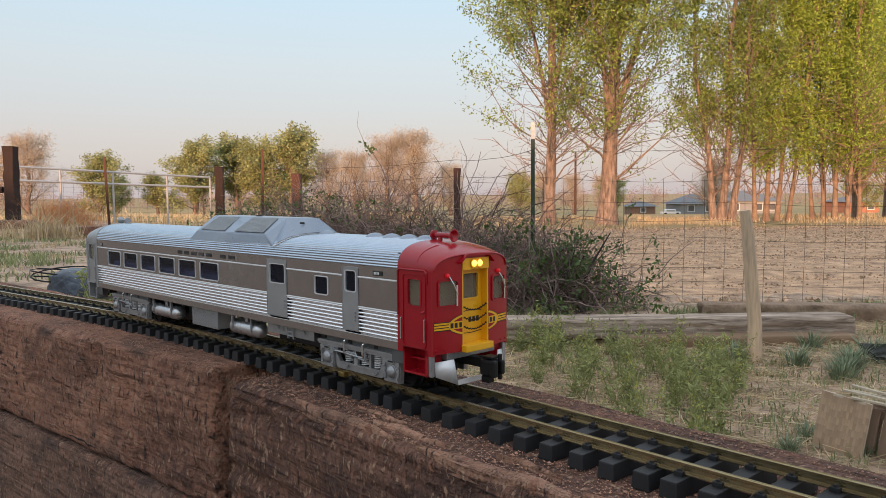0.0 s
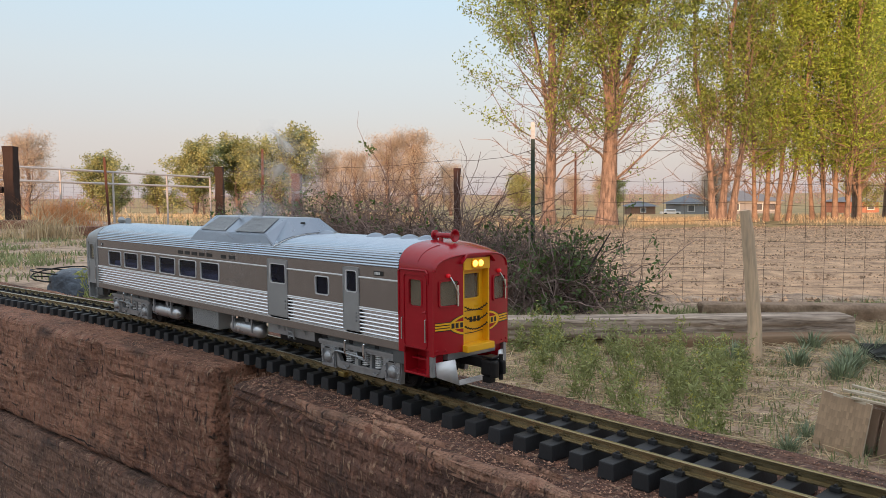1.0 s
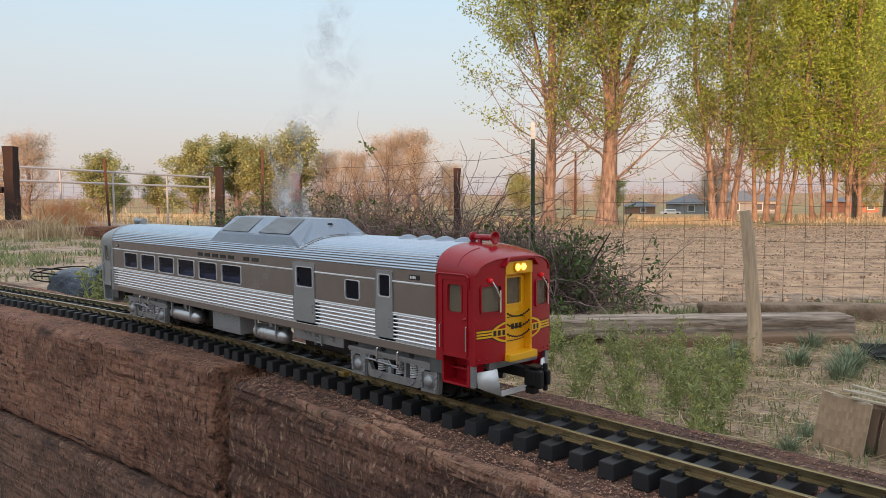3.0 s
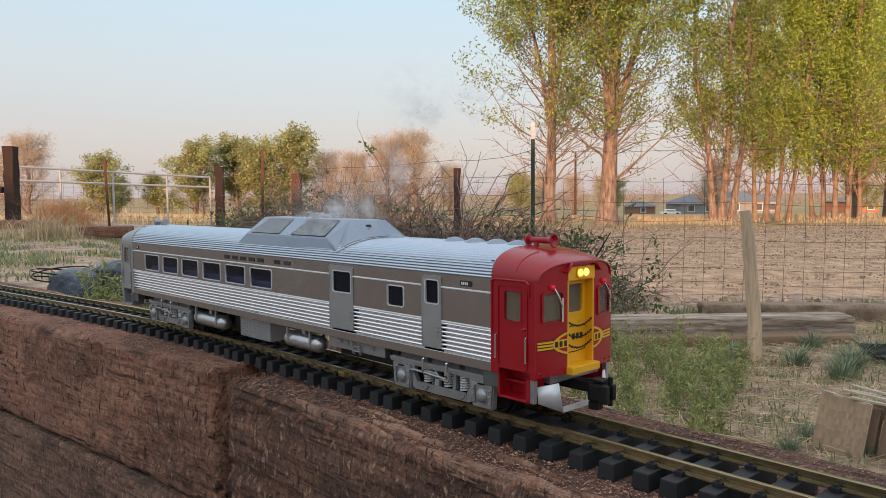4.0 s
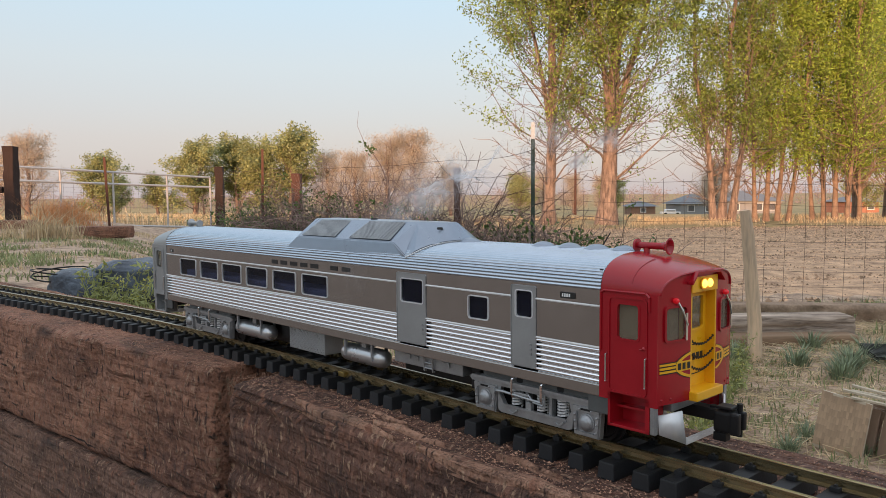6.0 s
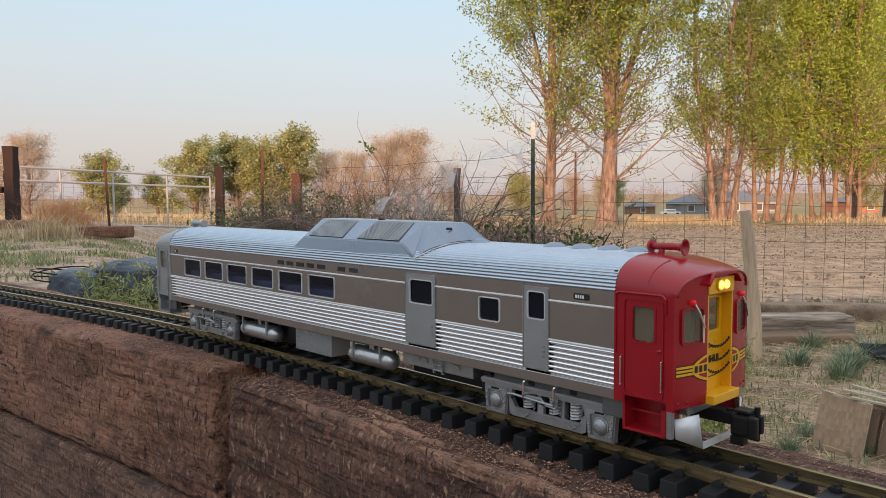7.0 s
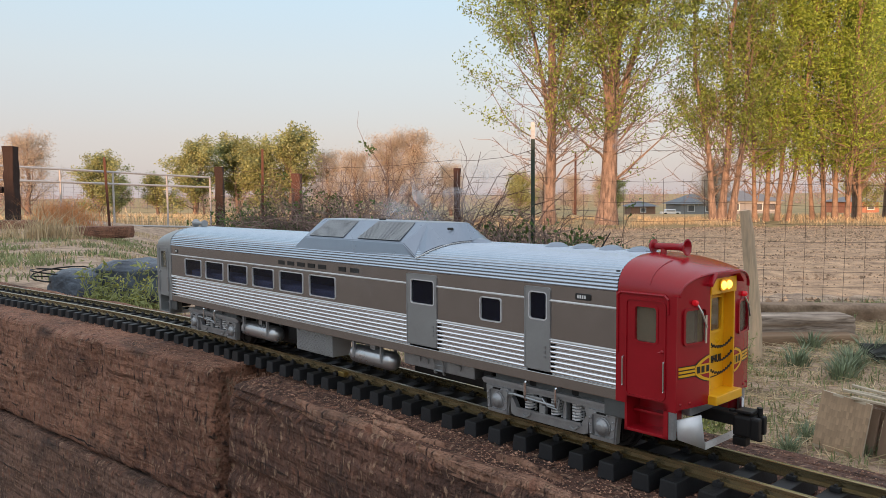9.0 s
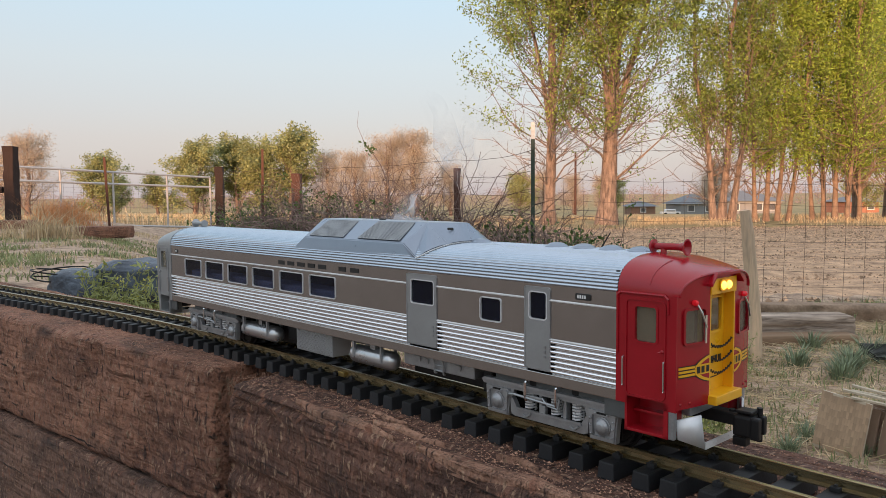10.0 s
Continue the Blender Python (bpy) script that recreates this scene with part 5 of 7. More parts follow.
def build_trees():
    R = Vector((0.6768, 0.7362, 0))

    def tr(rows):
        return [(R * a, R * b + Vector((0.2 * i, 0.1, h)), r) for i, (a, b, h, r) in enumerate(rows)]
    g = "cottonwoods along the field"
    lab = "tall cottonwood with warm-lit bark and fresh leaves"
    def fork(a, b, z0, h, r):
        return [(R * a + Vector((0, 0, z0)), R * b + Vector((0.1, 0.2, h)), r)]
    stand(tree("cottonwood_tree", lab, 3, tr([(0, 0.3, 13, 0.195)]) + fork(0.06, -1.5, 3.4, 11, 0.085) + fork(0.1, 1.5, 4.2, 12, 0.08), 0.09, LEAF, 0.060, 9, 0.13, (1.3, 4.4), 34, 0.05, 1.15, g, lim_low=3.1, bare=34), 3.55, 26.0)
    stand(tree("cottonwood_tree", lab, 8, tr([(0, 0.55, 14, 0.285)]) + fork(0.12, 2.3, 2.8, 12, 0.11) + fork(0.1, -1.2, 3.6, 12, 0.09), 0.09, LEAF, 0.060, 9, 0.13, (1.3, 4.4), 34, 0.05, 1.1, g, lim_low=3.1, bare=40), 5.50, 26.0)
    stand(tree("cottonwood_tree", "cottonwood with three diverging trunks", 14, tr([(-0.25, -1.6, 11, 0.115), (0, 0.5, 13, 0.135), (0.35, 1.3, 13, 0.115)]), 0.08, LEAF, 0.060, 8, 0.11, (0.9, 3.4), 32, 0.16, 0.8, g, lim_low=2.6, bare=30), 9.9, 27.5)
    gp = "poplars along the field"
    lp = "slim upright poplar clump with dense yellow-green leaves"
    one = tree("poplar_tree", lp, 21, tr([(-0.6, -1.2, 13, 0.075), (-0.2, -0.3, 14, 0.085), (0.2, 0.5, 14, 0.075), (0.6, 1.5, 13, 0.07)]), 0.04, LEAF_DENSE, 0.060, 6, 0.15, (0.7, 2.6), 34, 0.25, 0.6, gp, 6, lim_low=1.9, bare=26, bark=mat("poplar_bark", (0.33, 0.23, 0.165), 0.9, 0, 0.4, 4, 0.8, 12, alt=(0.15, 0.10, 0.075)))
    stand(one, 11.9, 28.0)
    for lat, dep, rz in ((14.0, 28.0, 130), (15.8, 29.5, 250), (17.9, 31.0, 75)):
        p = yard(lat, dep)
        copy_thing(one, pose(p.x, p.y, ground_z(p.x, p.y) - 0.05, 0, 0, rz))
    # across the far field
    gf = "trees beyond the field"
    a = tree("field_tree", "round olive-green tree beyond the field", 31, [((0, 0, 0), (0.4, 0.2, 6.2), 0.24)], 0.10, LEAF_FAR, 0.112, 9, 0.20, (1.6, 3.6), 30, 0.10, 1.0, gf, 4, bark=FARBARK)
    b = tree("budding_tree", "pinkish budding tree beyond the field", 37, [((0, 0, 0), (-0.3, 0.2, 6.2), 0.22)], 0.08, LEAF_PINK, 0.060, 7, 0.22, (1.6, 3.8), 34, 0.10, 1.0, gf, 5, bark=FARBARK)
    first = {"a": a, "b": b}
    for k, lat, dep, h, rz in (("b", -37.5, 70, 1.08, 0), ("b", -41.5, 72, 0.9, 60), ("a", -32.0, 72, 0.85, 40), ("a", -28.0, 76, 0.62, 140), ("a", -22.4, 70, 0.98, 10), ("a", -19.4, 74, 1.06, 200),
                               ("a", -16.4, 70, 0.95, 90), ("a", -13.6, 70, 1.1, 300), ("b", -10.6, 72, 0.86, 20), ("b", -7.6, 68, 0.80, 170), ("b", -5.0, 68, 0.98, 240), ("b", -2.2, 68, 1.05, 100),
                               ("b", 0.8, 74, 0.7, 10), ("a", 7.5, 76, 0.6, 50), ("b", 12.0, 92, 0.75, 20), ("b", 17.0, 100, 0.75, 90), ("b", 21.5, 105, 0.75, 190), ("a", 13.0, 60, 0.42, 30),
                               ("b", 24.5, 70, 0.7, 290), ("b", 33.0, 95, 0.7, 130), ("a", 43.0, 80, 0.8, 70), ("b", -25.2, 82, 0.62, 110), ("a", -34.5, 82, 0.62, 20)):
        p = yard(lat, dep)
        m = pose(p.x, p.y, ground_z(p.x, p.y) - 0.1, 0, 0, rz)
        if k in first:
            o = first.pop(k)
            o.matrix_basis = m
        else:
            o = copy_thing({"a": a, "b": b}[k], m)
        o.scale = (h * 1.3, h * 1.3, h)
    # low woods along the horizon, with haze put into their colour
    rng = random.Random(5)
    pts = []
    for i in range(900):
        lat = rng.uniform(-190, 190)
        p = yard(lat, 200 + rng.uniform(-8, 8))
        hh = 3.6 + 1.8 * noise.noise((lat * 0.06, 0, 1)) + 1.5 * noise.noise((lat * 0.2, 3, 1))
        for q in range(5):
            pts.append(Vector((p.x, p.y, ground_z(p.x, p.y) + rng.random() * hh)))
    o = leaf_cloud("far_woods", pts, 0.22, mat("far_woods_haze", (0.34, 0.275, 0.265), 0.9, 0, 0.2, 0.05, islands=0.15), None, rng, 12, 0.7)
    tagged(o, "low woods along the horizon, haze in their colour", "woods", kind="stuff")


def build_thicket():
    """The bare briar thicket along the fence, in clumps that arch and tangle."""
    rng = random.Random(77)
    th = thing("briar_thicket", "tangled leafless briar bush with some green leaves", "bush")
    th.matrix_basis = Matrix.Translation(yard(-0.4, 9.0, -0.9))
    inv = th.matrix_basis.inverted()
    V, F, leaves = [], [], []
    for i in range(3500):
        u = rng.random()
        if i < 420:
            lat, dep = rng.gauss(0.90, 0.34), rng.gauss(7.35, 0.22)
            hgt = rng.uniform(0.45, 1.0)
        else:
            lat = rng.uniform(-3.4, 1.05)
            dep = 7.6 + (1.0 - lat) * 1.35 + rng.uniform(-0.7, 0.5)
            hgt = rng.uniform(0.65, 1.40) * (0.8 if lat < -2.2 else 1.0 if lat < 0.5 else 0.7)
        b = yard(lat, dep)
        p = inv @ Vector((b.x, b.y, ground_z(b.x, b.y) - 0.03))
        a = rng.uniform(0, 6.283)
        d = Vector((math.cos(a) * 0.45, math.sin(a) * 0.45, 1)).normalized()
        sp, sr = stem(rng, p, d, hgt * rng.uniform(1.0, 1.5), rng.uniform(0.0035, 0.011), 9, 0.26, -0.12, 0.3)
        tube(V, F, sp, sr, 3)
        for w in range(4):
            k = rng.randint(2, 8)
            d2 = (sp[k + 1] - sp[k]).normalized() + Vector((rng.gauss(0, 0.8), rng.gauss(0, 0.8), rng.gauss(0.1, 0.6)))
            tp, trd = stem(rng, sp[k], d2.normalized(), rng.uniform(0.12, 0.42), sr[k] * 0.5, 4, 0.34, -0.02, 0.4)
            tube(V, F, tp, trd, 3)
            if (lat > 0.85 and rng.random() < 0.20) or (lat < -1.7 and rng.random() < 0.12) or rng.random() < 0.015:
                leaves += tp[1:]
    tagged(raw("briar_stem", V, F, BARE, th), kind="stuff")
    leaf_cloud("leaves", leaves, 0.030, LEAF_BUSH, th, rng, 4, 0.035)
    # one long whip with a tuft of leaves, and dark dead canes
    V, F = [], []
    P = [inv @ yard(*q) for q in ((-0.62, 9.0, 0.30), (-0.72, 9.0, 0.55), (-0.82, 9.0, 0.70), (-0.90, 9.0, 0.80), (-0.98, 9.0, 1.0), (-0.96, 9.0, 1.16))]
    tube(V, F, P, [0.006, 0.005, 0.004, 0.003, 0.002, 0.0012], 4)
    raw("whip", V, F, BARE, th)
    leaf_cloud("whip_leaves", [P[2], P[2] + Vector((0.03, 0, 0.02)), P[3]], 0.035, LEAF_BUSH, th, rng, 9, 0.03)
    for q in (((1.28, 7.0, -0.62), (1.35, 7.0, -0.45), (1.42, 7.0, -0.33), (1.52, 7.0, -0.16)), ((1.05, 7.1, -0.75), (1.16, 7.1, -0.62), (1.25, 7.1, -0.46), (1.3, 7.1, -0.38)), ((0.95, 7.0, -0.85), (1.02, 7.0, -0.6), (1.15, 7.0, -0.5), (1.2, 7.0, -0.3))):
        V, F = [], []
        tube(V, F, [inv @ yard(*c) for c in q], [0.014, 0.011, 0.009, 0.005], 6)
        raw("dead_cane", V, F, mat("dark_cane", (0.05, 0.038, 0.035), 0.9), th)


def blades(name, spots, h, w, material, label, lean=0.35, seed=1, kind="stuff"):
    """Grass blades: two-segment bent strips at the given feet."""
    g = np.random.RandomState(seed)
    n = len(spots)
    c = np.array(spots)
    a = g.uniform(0, 6.283, n)
    side = np.stack([np.cos(a), np.sin(a), np.zeros(n)], 1)
    ld = g.uniform(0, 6.283, n)
    ln = np.stack([np.cos(ld), np.sin(ld), np.zeros(n)], 1) * (g.uniform(0.1, 1, n) * lean)[:, None]
    hh = (h * g.uniform(0.4, 1.3, n))[:, None]
    ww = (w * g.uniform(0.6, 1.3, n))[:, None]
    upv = np.array([[0, 0, 1.0]])
    p1 = c + (upv + ln * 0.5) * hh * 0.55
    p2 = c + (upv * 0.92 + ln * 1.6) * hh
    v = np.stack([c - side * ww, c + side * ww, p1 + side * ww * 0.8, p1 - side * ww * 0.8, p2], 1).reshape(-1, 3)
    k = np.arange(n) * 5
    fs = [f for i in k for f in ((i, i + 1, i + 2, i + 3), (i + 3, i + 2, i + 4))]
    o = raw(name, v.tolist(), fs, material)
    return tagged(o, label, "grass", kind=kind)


def spots_in(rng, n, lat, dep, clump=0.0, keep=None):
    out = []
    while len(out) < n:
        a, b = rng.uniform(*lat), rng.uniform(*dep)
        k = 1 if not clump else rng.randint(5, 16)
        for _ in range(k):
            p = yard(a + rng.gauss(0, clump or 0.01), b + rng.gauss(0, clump or 0.01))
            if keep and not keep(p.x, p.y):
                continue
            out.append((p.x, p.y, ground_z(p.x, p.y) - 0.01))
    return out[:n]


def off_wall(x, y):
    return y > track_y(x) + 0.20


def green_patch(x, y):
    return off_wall(x, y) and noise.noise((x * 1.9, y * 1.9, 4)) > 0.02


def straw_patch(x, y):
    return off_wall(x, y) and noise.noise((x * 1.7, y * 1.7, 11)) > 0.05


def far_patch(x, y):
    return noise.noise((x * 0.45, y * 0.45, 7)) > 0.05


def build_grass():
    rng = random.Random(9)
    blades("grass", spots_in(rng, 13000, (-0.4, 4.2), (2.1, 5.8), 0.05, off_wall), 0.06, 0.0035, GRASSM, "patchy green grass in the yard", 0.5, 2)
    blades("grass", spots_in(rng, 6500, (0.5, 4.6), (5.9, 7.2), 0.10, green_patch), 0.11, 0.004, GRASSM, "green grass along the field edge", 0.5, 3)
    blades("grass", spots_in(rng, 12000, (-4.8, -0.6), (2.2, 9.0), 0.07, green_patch), 0.05, 0.005, GRASSM, "green grass on the bank", 0.5, 4)
    blades("dry_grass", spots_in(rng, 11000, (-7.2, -0.9), (2.6, 12.0), 0.06, straw_patch), 0.05, 0.0035, STRAW, "pale dry grass on the bank", 0.5, 5)
    blades("dry_grass", spots_in(rng, 13000, (-0.3, 4.4), (2.1, 6.8), 0.12, off_wall), 0.05, 0.003, STRAW, "short dry straw in the yard", 1.6, 6)
    blades("dry_grass", spots_in(rng, 8000, (1.0, 21.0), (23.0, 33.0), 0.35, far_patch), 0.24, 0.010, STRAW, "tall dry grass under the trees", 0.5, 7)
    blades("dry_grass", spots_in(rng, 16000, (-22.0, -1.0), (17.0, 44.0), 0.4), 0.36, 0.02, STRAW, "dry grass in the far field", 0.5, 8)
    blades("grass", spots_in(rng, 9000, (-24.0, -2.0), (24.0, 36.0), 0.6), 0.30, 0.03, GRASSM, "green strip in the far field", 0.5, 11)
    blades("weeds", [(*(yard(-5.7 + rng.gauss(0, 0.22), 11.6 + rng.gauss(0, 0.2)).xy), -0.26) for _ in range(1100)], 0.42, 0.003, mat("rust_weed", (0.66, 0.30, 0.12), 0.85, islands=0.3), "rust-coloured dry weed clump by the gate", 0.8, 12)
    for k, (lat, dep, n, h) in enumerate(((-3.95, 7.6, 190, 0.28), (-3.76, 7.6, 150, 0.30), (-4.40, 7.8, 110, 0.24))):
        spots = []
        for _ in range(n):
            p = yard(lat + rng.gauss(0, 0.10), dep + rng.gauss(0, 0.10))
            spots.append((p.x, p.y, ground_z(p.x, p.y) - 0.01))
        blades("straw_tuft", spots, h, 0.004, STRAW, "tall tuft of bleached straw on the bank", 0.7, 60 + k)
    # straw and twigs lying about
    V, F = [], []
    for s in spots_in(rng, 13000, (-0.2, 4.4), (2.0, 6.8), 0.15, off_wall):
        a, ln = rng.uniform(0, 6.283), rng.uniform(0.04, 0.20)
        p = Vector(s) + Vector((0, 0, 0.018))
        d = Vector((math.cos(a), math.sin(a), rng.uniform(-0.1, 0.25))) * ln
        tube(V, F, [p, p + d], [0.0026, 0.0016], 3)
    o = raw("straw_litter", V, F, STRAW)
    tagged(o, "scattered straw and stalks on the soil", "straw", kind="stuff")
    # clods on the tilled field
    V, F = [], []
    for s in spots_in(rng, 52000, (-0.5, 13.0), (7.6, 24.0)):
        lat, dep = to_yard(s[0], s[1])
        r = rng.uniform(0.008, 0.040) * (0.5 + dep / 20)
        c = Vector(s) + Vector((0, 0, 0.05))
        k = len(V)
        a0 = rng.uniform(0, 6)
        for i in range(4):
            a = a0 + i * 1.57
            V.append(c + Vector((math.cos(a) * r * rng.uniform(0.7, 1.5), math.sin(a) * r * rng.uniform(0.7, 1.5), -0.03)))
        V.append(c + Vector((0, 0, r * rng.uniform(0.3, 0.7) - 0.008)))
        F += [(k + i, k + (i + 1) % 4, k + 4) for i in range(4)]
    o = raw("soil_clods", V, F, mat("soil_clod", (0.52, 0.335, 0.21), 0.95, 0, 0.3, 3, islands=0.65))
    tagged(o, "dry clods of tilled soil", "soil", kind="stuff")


def weed_plant(seed, flowers):
    rng = random.Random(seed)
    w = thing("weed", "leafy green weed with small yellow flowers" if flowers else "low bushy green weed", "weed", "yard weeds")
    V, F, pts, tips = [], [], [], []
    for i in range(9):
        a = rng.uniform(0, 6.283)
        sp, sr = stem(rng, Vector((rng.gauss(0, 0.025), rng.gauss(0, 0.025), 0)), Vector((math.cos(a) * 0.35, math.sin(a) * 0.35, 1)).normalized(), rng.uniform(0.12, 0.27), 0.0026, 7, 0.08, 0.05, 0.4)
        tube(V, F, sp, sr, 4)
        pts += sp[1:]
        tips.append(sp[-1])
    tagged(raw("stem", V, F, WEEDM, w), kind="stuff")
    leaf_cloud("foliage", pts, 0.020, WEEDM, w, rng, 5, 0.018, 0.36)
    if flowers:
        tagged(leaf_cloud("flower", tips, 0.007, FLOWER, w, rng, 9, 0.010), kind="stuff")
    return w


def tuft_plant(seed):
    """A clump of grey-green bladed leaves."""
    rng = random.Random(seed)
    w = thing("leaf_clump", "clump of blue-green strap leaves in the soil", "plant", "yard plants")
    V, F = [], []
    for i in range(110):
        a = rng.uniform(0, 6.283)
        r = rng.uniform(0, 0.08)
        p = Vector((math.cos(a) * r, math.sin(a) * r, 0))
        d = Vector((math.cos(a) * rng.uniform(0.1, 0.7), math.sin(a) * rng.uniform(0.1, 0.7), 1)).normalized()
        ln, wd = rng.uniform(0.10, 0.22), 0.005
        s = Vector((-math.sin(a), math.cos(a), 0)) * wd
        q = p + d * ln * 0.6
        e = q + (d + Vector((math.cos(a), math.sin(a), -0.5)) * 0.5) * ln * 0.4
        k = len(V)
        V += [p - s, p + s, q + s * 0.8, q - s * 0.8, e]
        F += [(k, k + 1, k + 2, k + 3), (k + 3, k + 2, k + 4)]
    raw("leaves", V, F, mat("strap_leaf", (0.25, 0.30, 0.18), 0.6, islands=0.35, trans=0.25), w)
    return w


def build_weeds():
    rng = random.Random(41)
    kinds = [weed_plant(1, True), weed_plant(2, True), weed_plant(3, False)]
    tuft = tuft_plant(4)
    spots = [(0.75, 5.3), (0.95, 5.2), (1.30, 4.6), (1.55, 4.4), (1.35, 4.9), (1.75, 4.9), (1.60, 4.2), (1.85, 4.45), (1.45, 3.9), (1.05, 4.4), (0.80, 4.5), (0.60, 4.9), (1.10, 3.8),
             (0.95, 4.0), (1.70, 4.7), (1.90, 4.8), (0.70, 4.1), (1.25, 4.25), (1.80, 4.0), (1.20, 5.0), (0.85, 5.6), (1.55, 4.7), (2.0, 4.4), (0.55, 4.4), (1.4, 3.5), (1.15, 3.4), (0.85, 3.6), (1.65, 3.7), (1.5, 5.1), (1.1, 5.2), (0.45, 5.3), (0.35, 4.7), (0.75, 3.2), (1.0, 3.2), (1.3, 3.75), (1.55, 3.45), (1.75, 4.25), (1.95, 4.15), (1.2, 4.05), (0.9, 4.75), (1.4, 4.35), (1.72, 4.55), (0.62, 5.45), (0.68, 5.35), (-1.17, 3.12), (-1.22, 3.10), (-1.27, 3.14), (-1.33, 3.12), (-1.12, 3.16), (-1.39, 3.12), (-1.20, 3.05)]
    spots = [q for q in spots if q[0] / q[1] < 0.385]
    for i, (a, b) in enumerate(spots):
        k = kinds[i % 3]
        p = yard(a + rng.gauss(0, 0.03), b)
        m = pose(p.x, p.y, ground_z(p.x, p.y) - 0.01, 0, 0, rng.uniform(0, 360))
        o = copy_thing(k, m) if i > 2 else k
        if i <= 2:
            o.matrix_basis = m
        s = rng.uniform(0.75, 1.2)
        o.scale = (s, s, s)
    for i, (a, b) in enumerate(((2.45, 4.6), (2.62, 4.35), (2.3, 4.4), (1.95, 3.7), (1.45, 3.2), (1.35, 3.0), (1.6, 3.35), (2.1, 3.6), (2.55, 4.75), (2.2, 4.75), (2.8, 5.0), (1.75, 3.15), (1.15, 3.0), (2.55, 5.3), (1.9, 5.0))):
        p = yard(a, b)
        m = pose(p.x, p.y, ground_z(p.x, p.y) - 0.01, 0, 0, i * 77)
        o = copy_thing(tuft, m) if i else tuft
        if not i:
            o.matrix_basis = m
        k = 0.85 if b > 4.2 else 0.5
        o.scale = (k, k, k)


# ---- fences, posts and yard things ----
GREYWOOD = mat("weathered_grey_wood", (0.60, 0.475, 0.375), 0.9, 0, 0.4, 14, 1.0, 45, alt=(0.10, 0.068, 0.05), stretch=(0.08, 1, 1))
STAKEM = mat("tan_stake_wood", (0.78, 0.55, 0.36), 0.85, 0, 0.3, 6, 0.6, 50, alt=(0.36, 0.28, 0.20), stretch=(1, 1, 0.15))
DARKPOST = mat("dark_tie_post_wood", (0.045, 0.026, 0.021), 0.95, 0, 0.4, 8, 1.0, 40, stretch=(1, 1, 0.2))
REDPOST = mat("red_brown_post_wood", (0.12, 0.058, 0.042), 0.95, 0, 0.4, 8, 1.0, 40, stretch=(1, 1, 0.2))
RUST = mat("rusty_steel", (0.14, 0.065, 0.045), 0.8, 0.3, 0.4, 20, 0.3, 80)
GALV = mat("galvanised_pipe", (0.55, 0.53, 0.52), 0.5, 0.6, 0.2, 20)
WIRE = mat("rusty_wire", (0.09, 0.06, 0.05), 0.7, 0.5, 0.2, 30)
GREENP = mat("green_post_paint", (0.05, 0.075, 0.055), 0.6, 0.2, 0.2, 20)


def foot(lat, dep):
    p = yard(lat, dep)
    return Vector((p.x, p.y, ground_z(p.x, p.y)))


def tie_post(lat, dep, top, w, material, label, rz=0):
    f = foot(lat, dep)
    bm = bmesh.new()
    box(bm, -w / 2, w / 2, -w / 2, w / 2, -0.1, top - f.z, 0.012)
    bmesh.ops.subdivide_edges(bm, edges=[e for e in bm.edges if abs(e.verts[0].co.z - e.verts[1].co.z) > 0.3], cuts=14)
    for v in bm.verts:
        v.co += Vector((noise.noise(v.co * 7 + f), noise.noise(v.co * 7 - f), 0.4 * noise.noise(v.co * 5))) * 0.018
    o = part("fence_post", bm, material, None)
    o.matrix_basis = Matrix.Translation(f) @ pose(0, 0, 0, 0, 0, 42.6 + rz)
    return tagged(o, label, "post", "fence posts")


def t_post(lat, dep, top, tipcol, material, label, lean=0.0):
    f = foot(lat, dep)
    t = thing("steel_post", label, "post", "steel fence posts", Matrix.Translation(f) @ pose(0, 0, 0, 0, 0, 42.6) @ pose(0, 0, 0, 0, lean, 0))
    h = top - f.z
    bm = bmesh.new()
    box(bm, -0.019, 0.019, -0.003, 0.003, -0.1, h - (0.16 if tipcol else 0))
    box(bm, -0.003, 0.003, 0.0, 0.026, -0.1, h - (0.16 if tipcol else 0))
    for i in range(int(h / 0.055)):
        box(bm, -0.006, 0.006, -0.009, -0.003, 0.05 * i + 0.02, 0.05 * i + 0.032)
    part("shaft", bm, material, t)
    if tipcol:
        bm = bmesh.new()
        box(bm, -0.0195, 0.0195, -0.0035, 0.0035, h - 0.16, h)
        box(bm, -0.0035, 0.0035, 0.0, 0.0265, h - 0.16, h)
        part("tip", bm, tipcol, t, "white painted tip")
    return t


def wire_line(pts, r, parent, sag=0.02, seed=0):
    V, F = [], []
    P = []
    for a, b in zip(pts, pts[1:]):
        n = max(int((b - a).length / 0.25), 2)
        for i in range(n):
            u = i / n
            p = a.lerp(b, u)
            P.append(p + Vector((0, 0, -sag * 4 * u * (1 - u) + 0.012 * noise.noise((p.x * 2 + seed, p.y * 2, seed)))))
    P.append(pts[-1])
    tube(V, F, P, [r] * len(P), 4)
    return raw("wire", V, F, WIRE, parent)


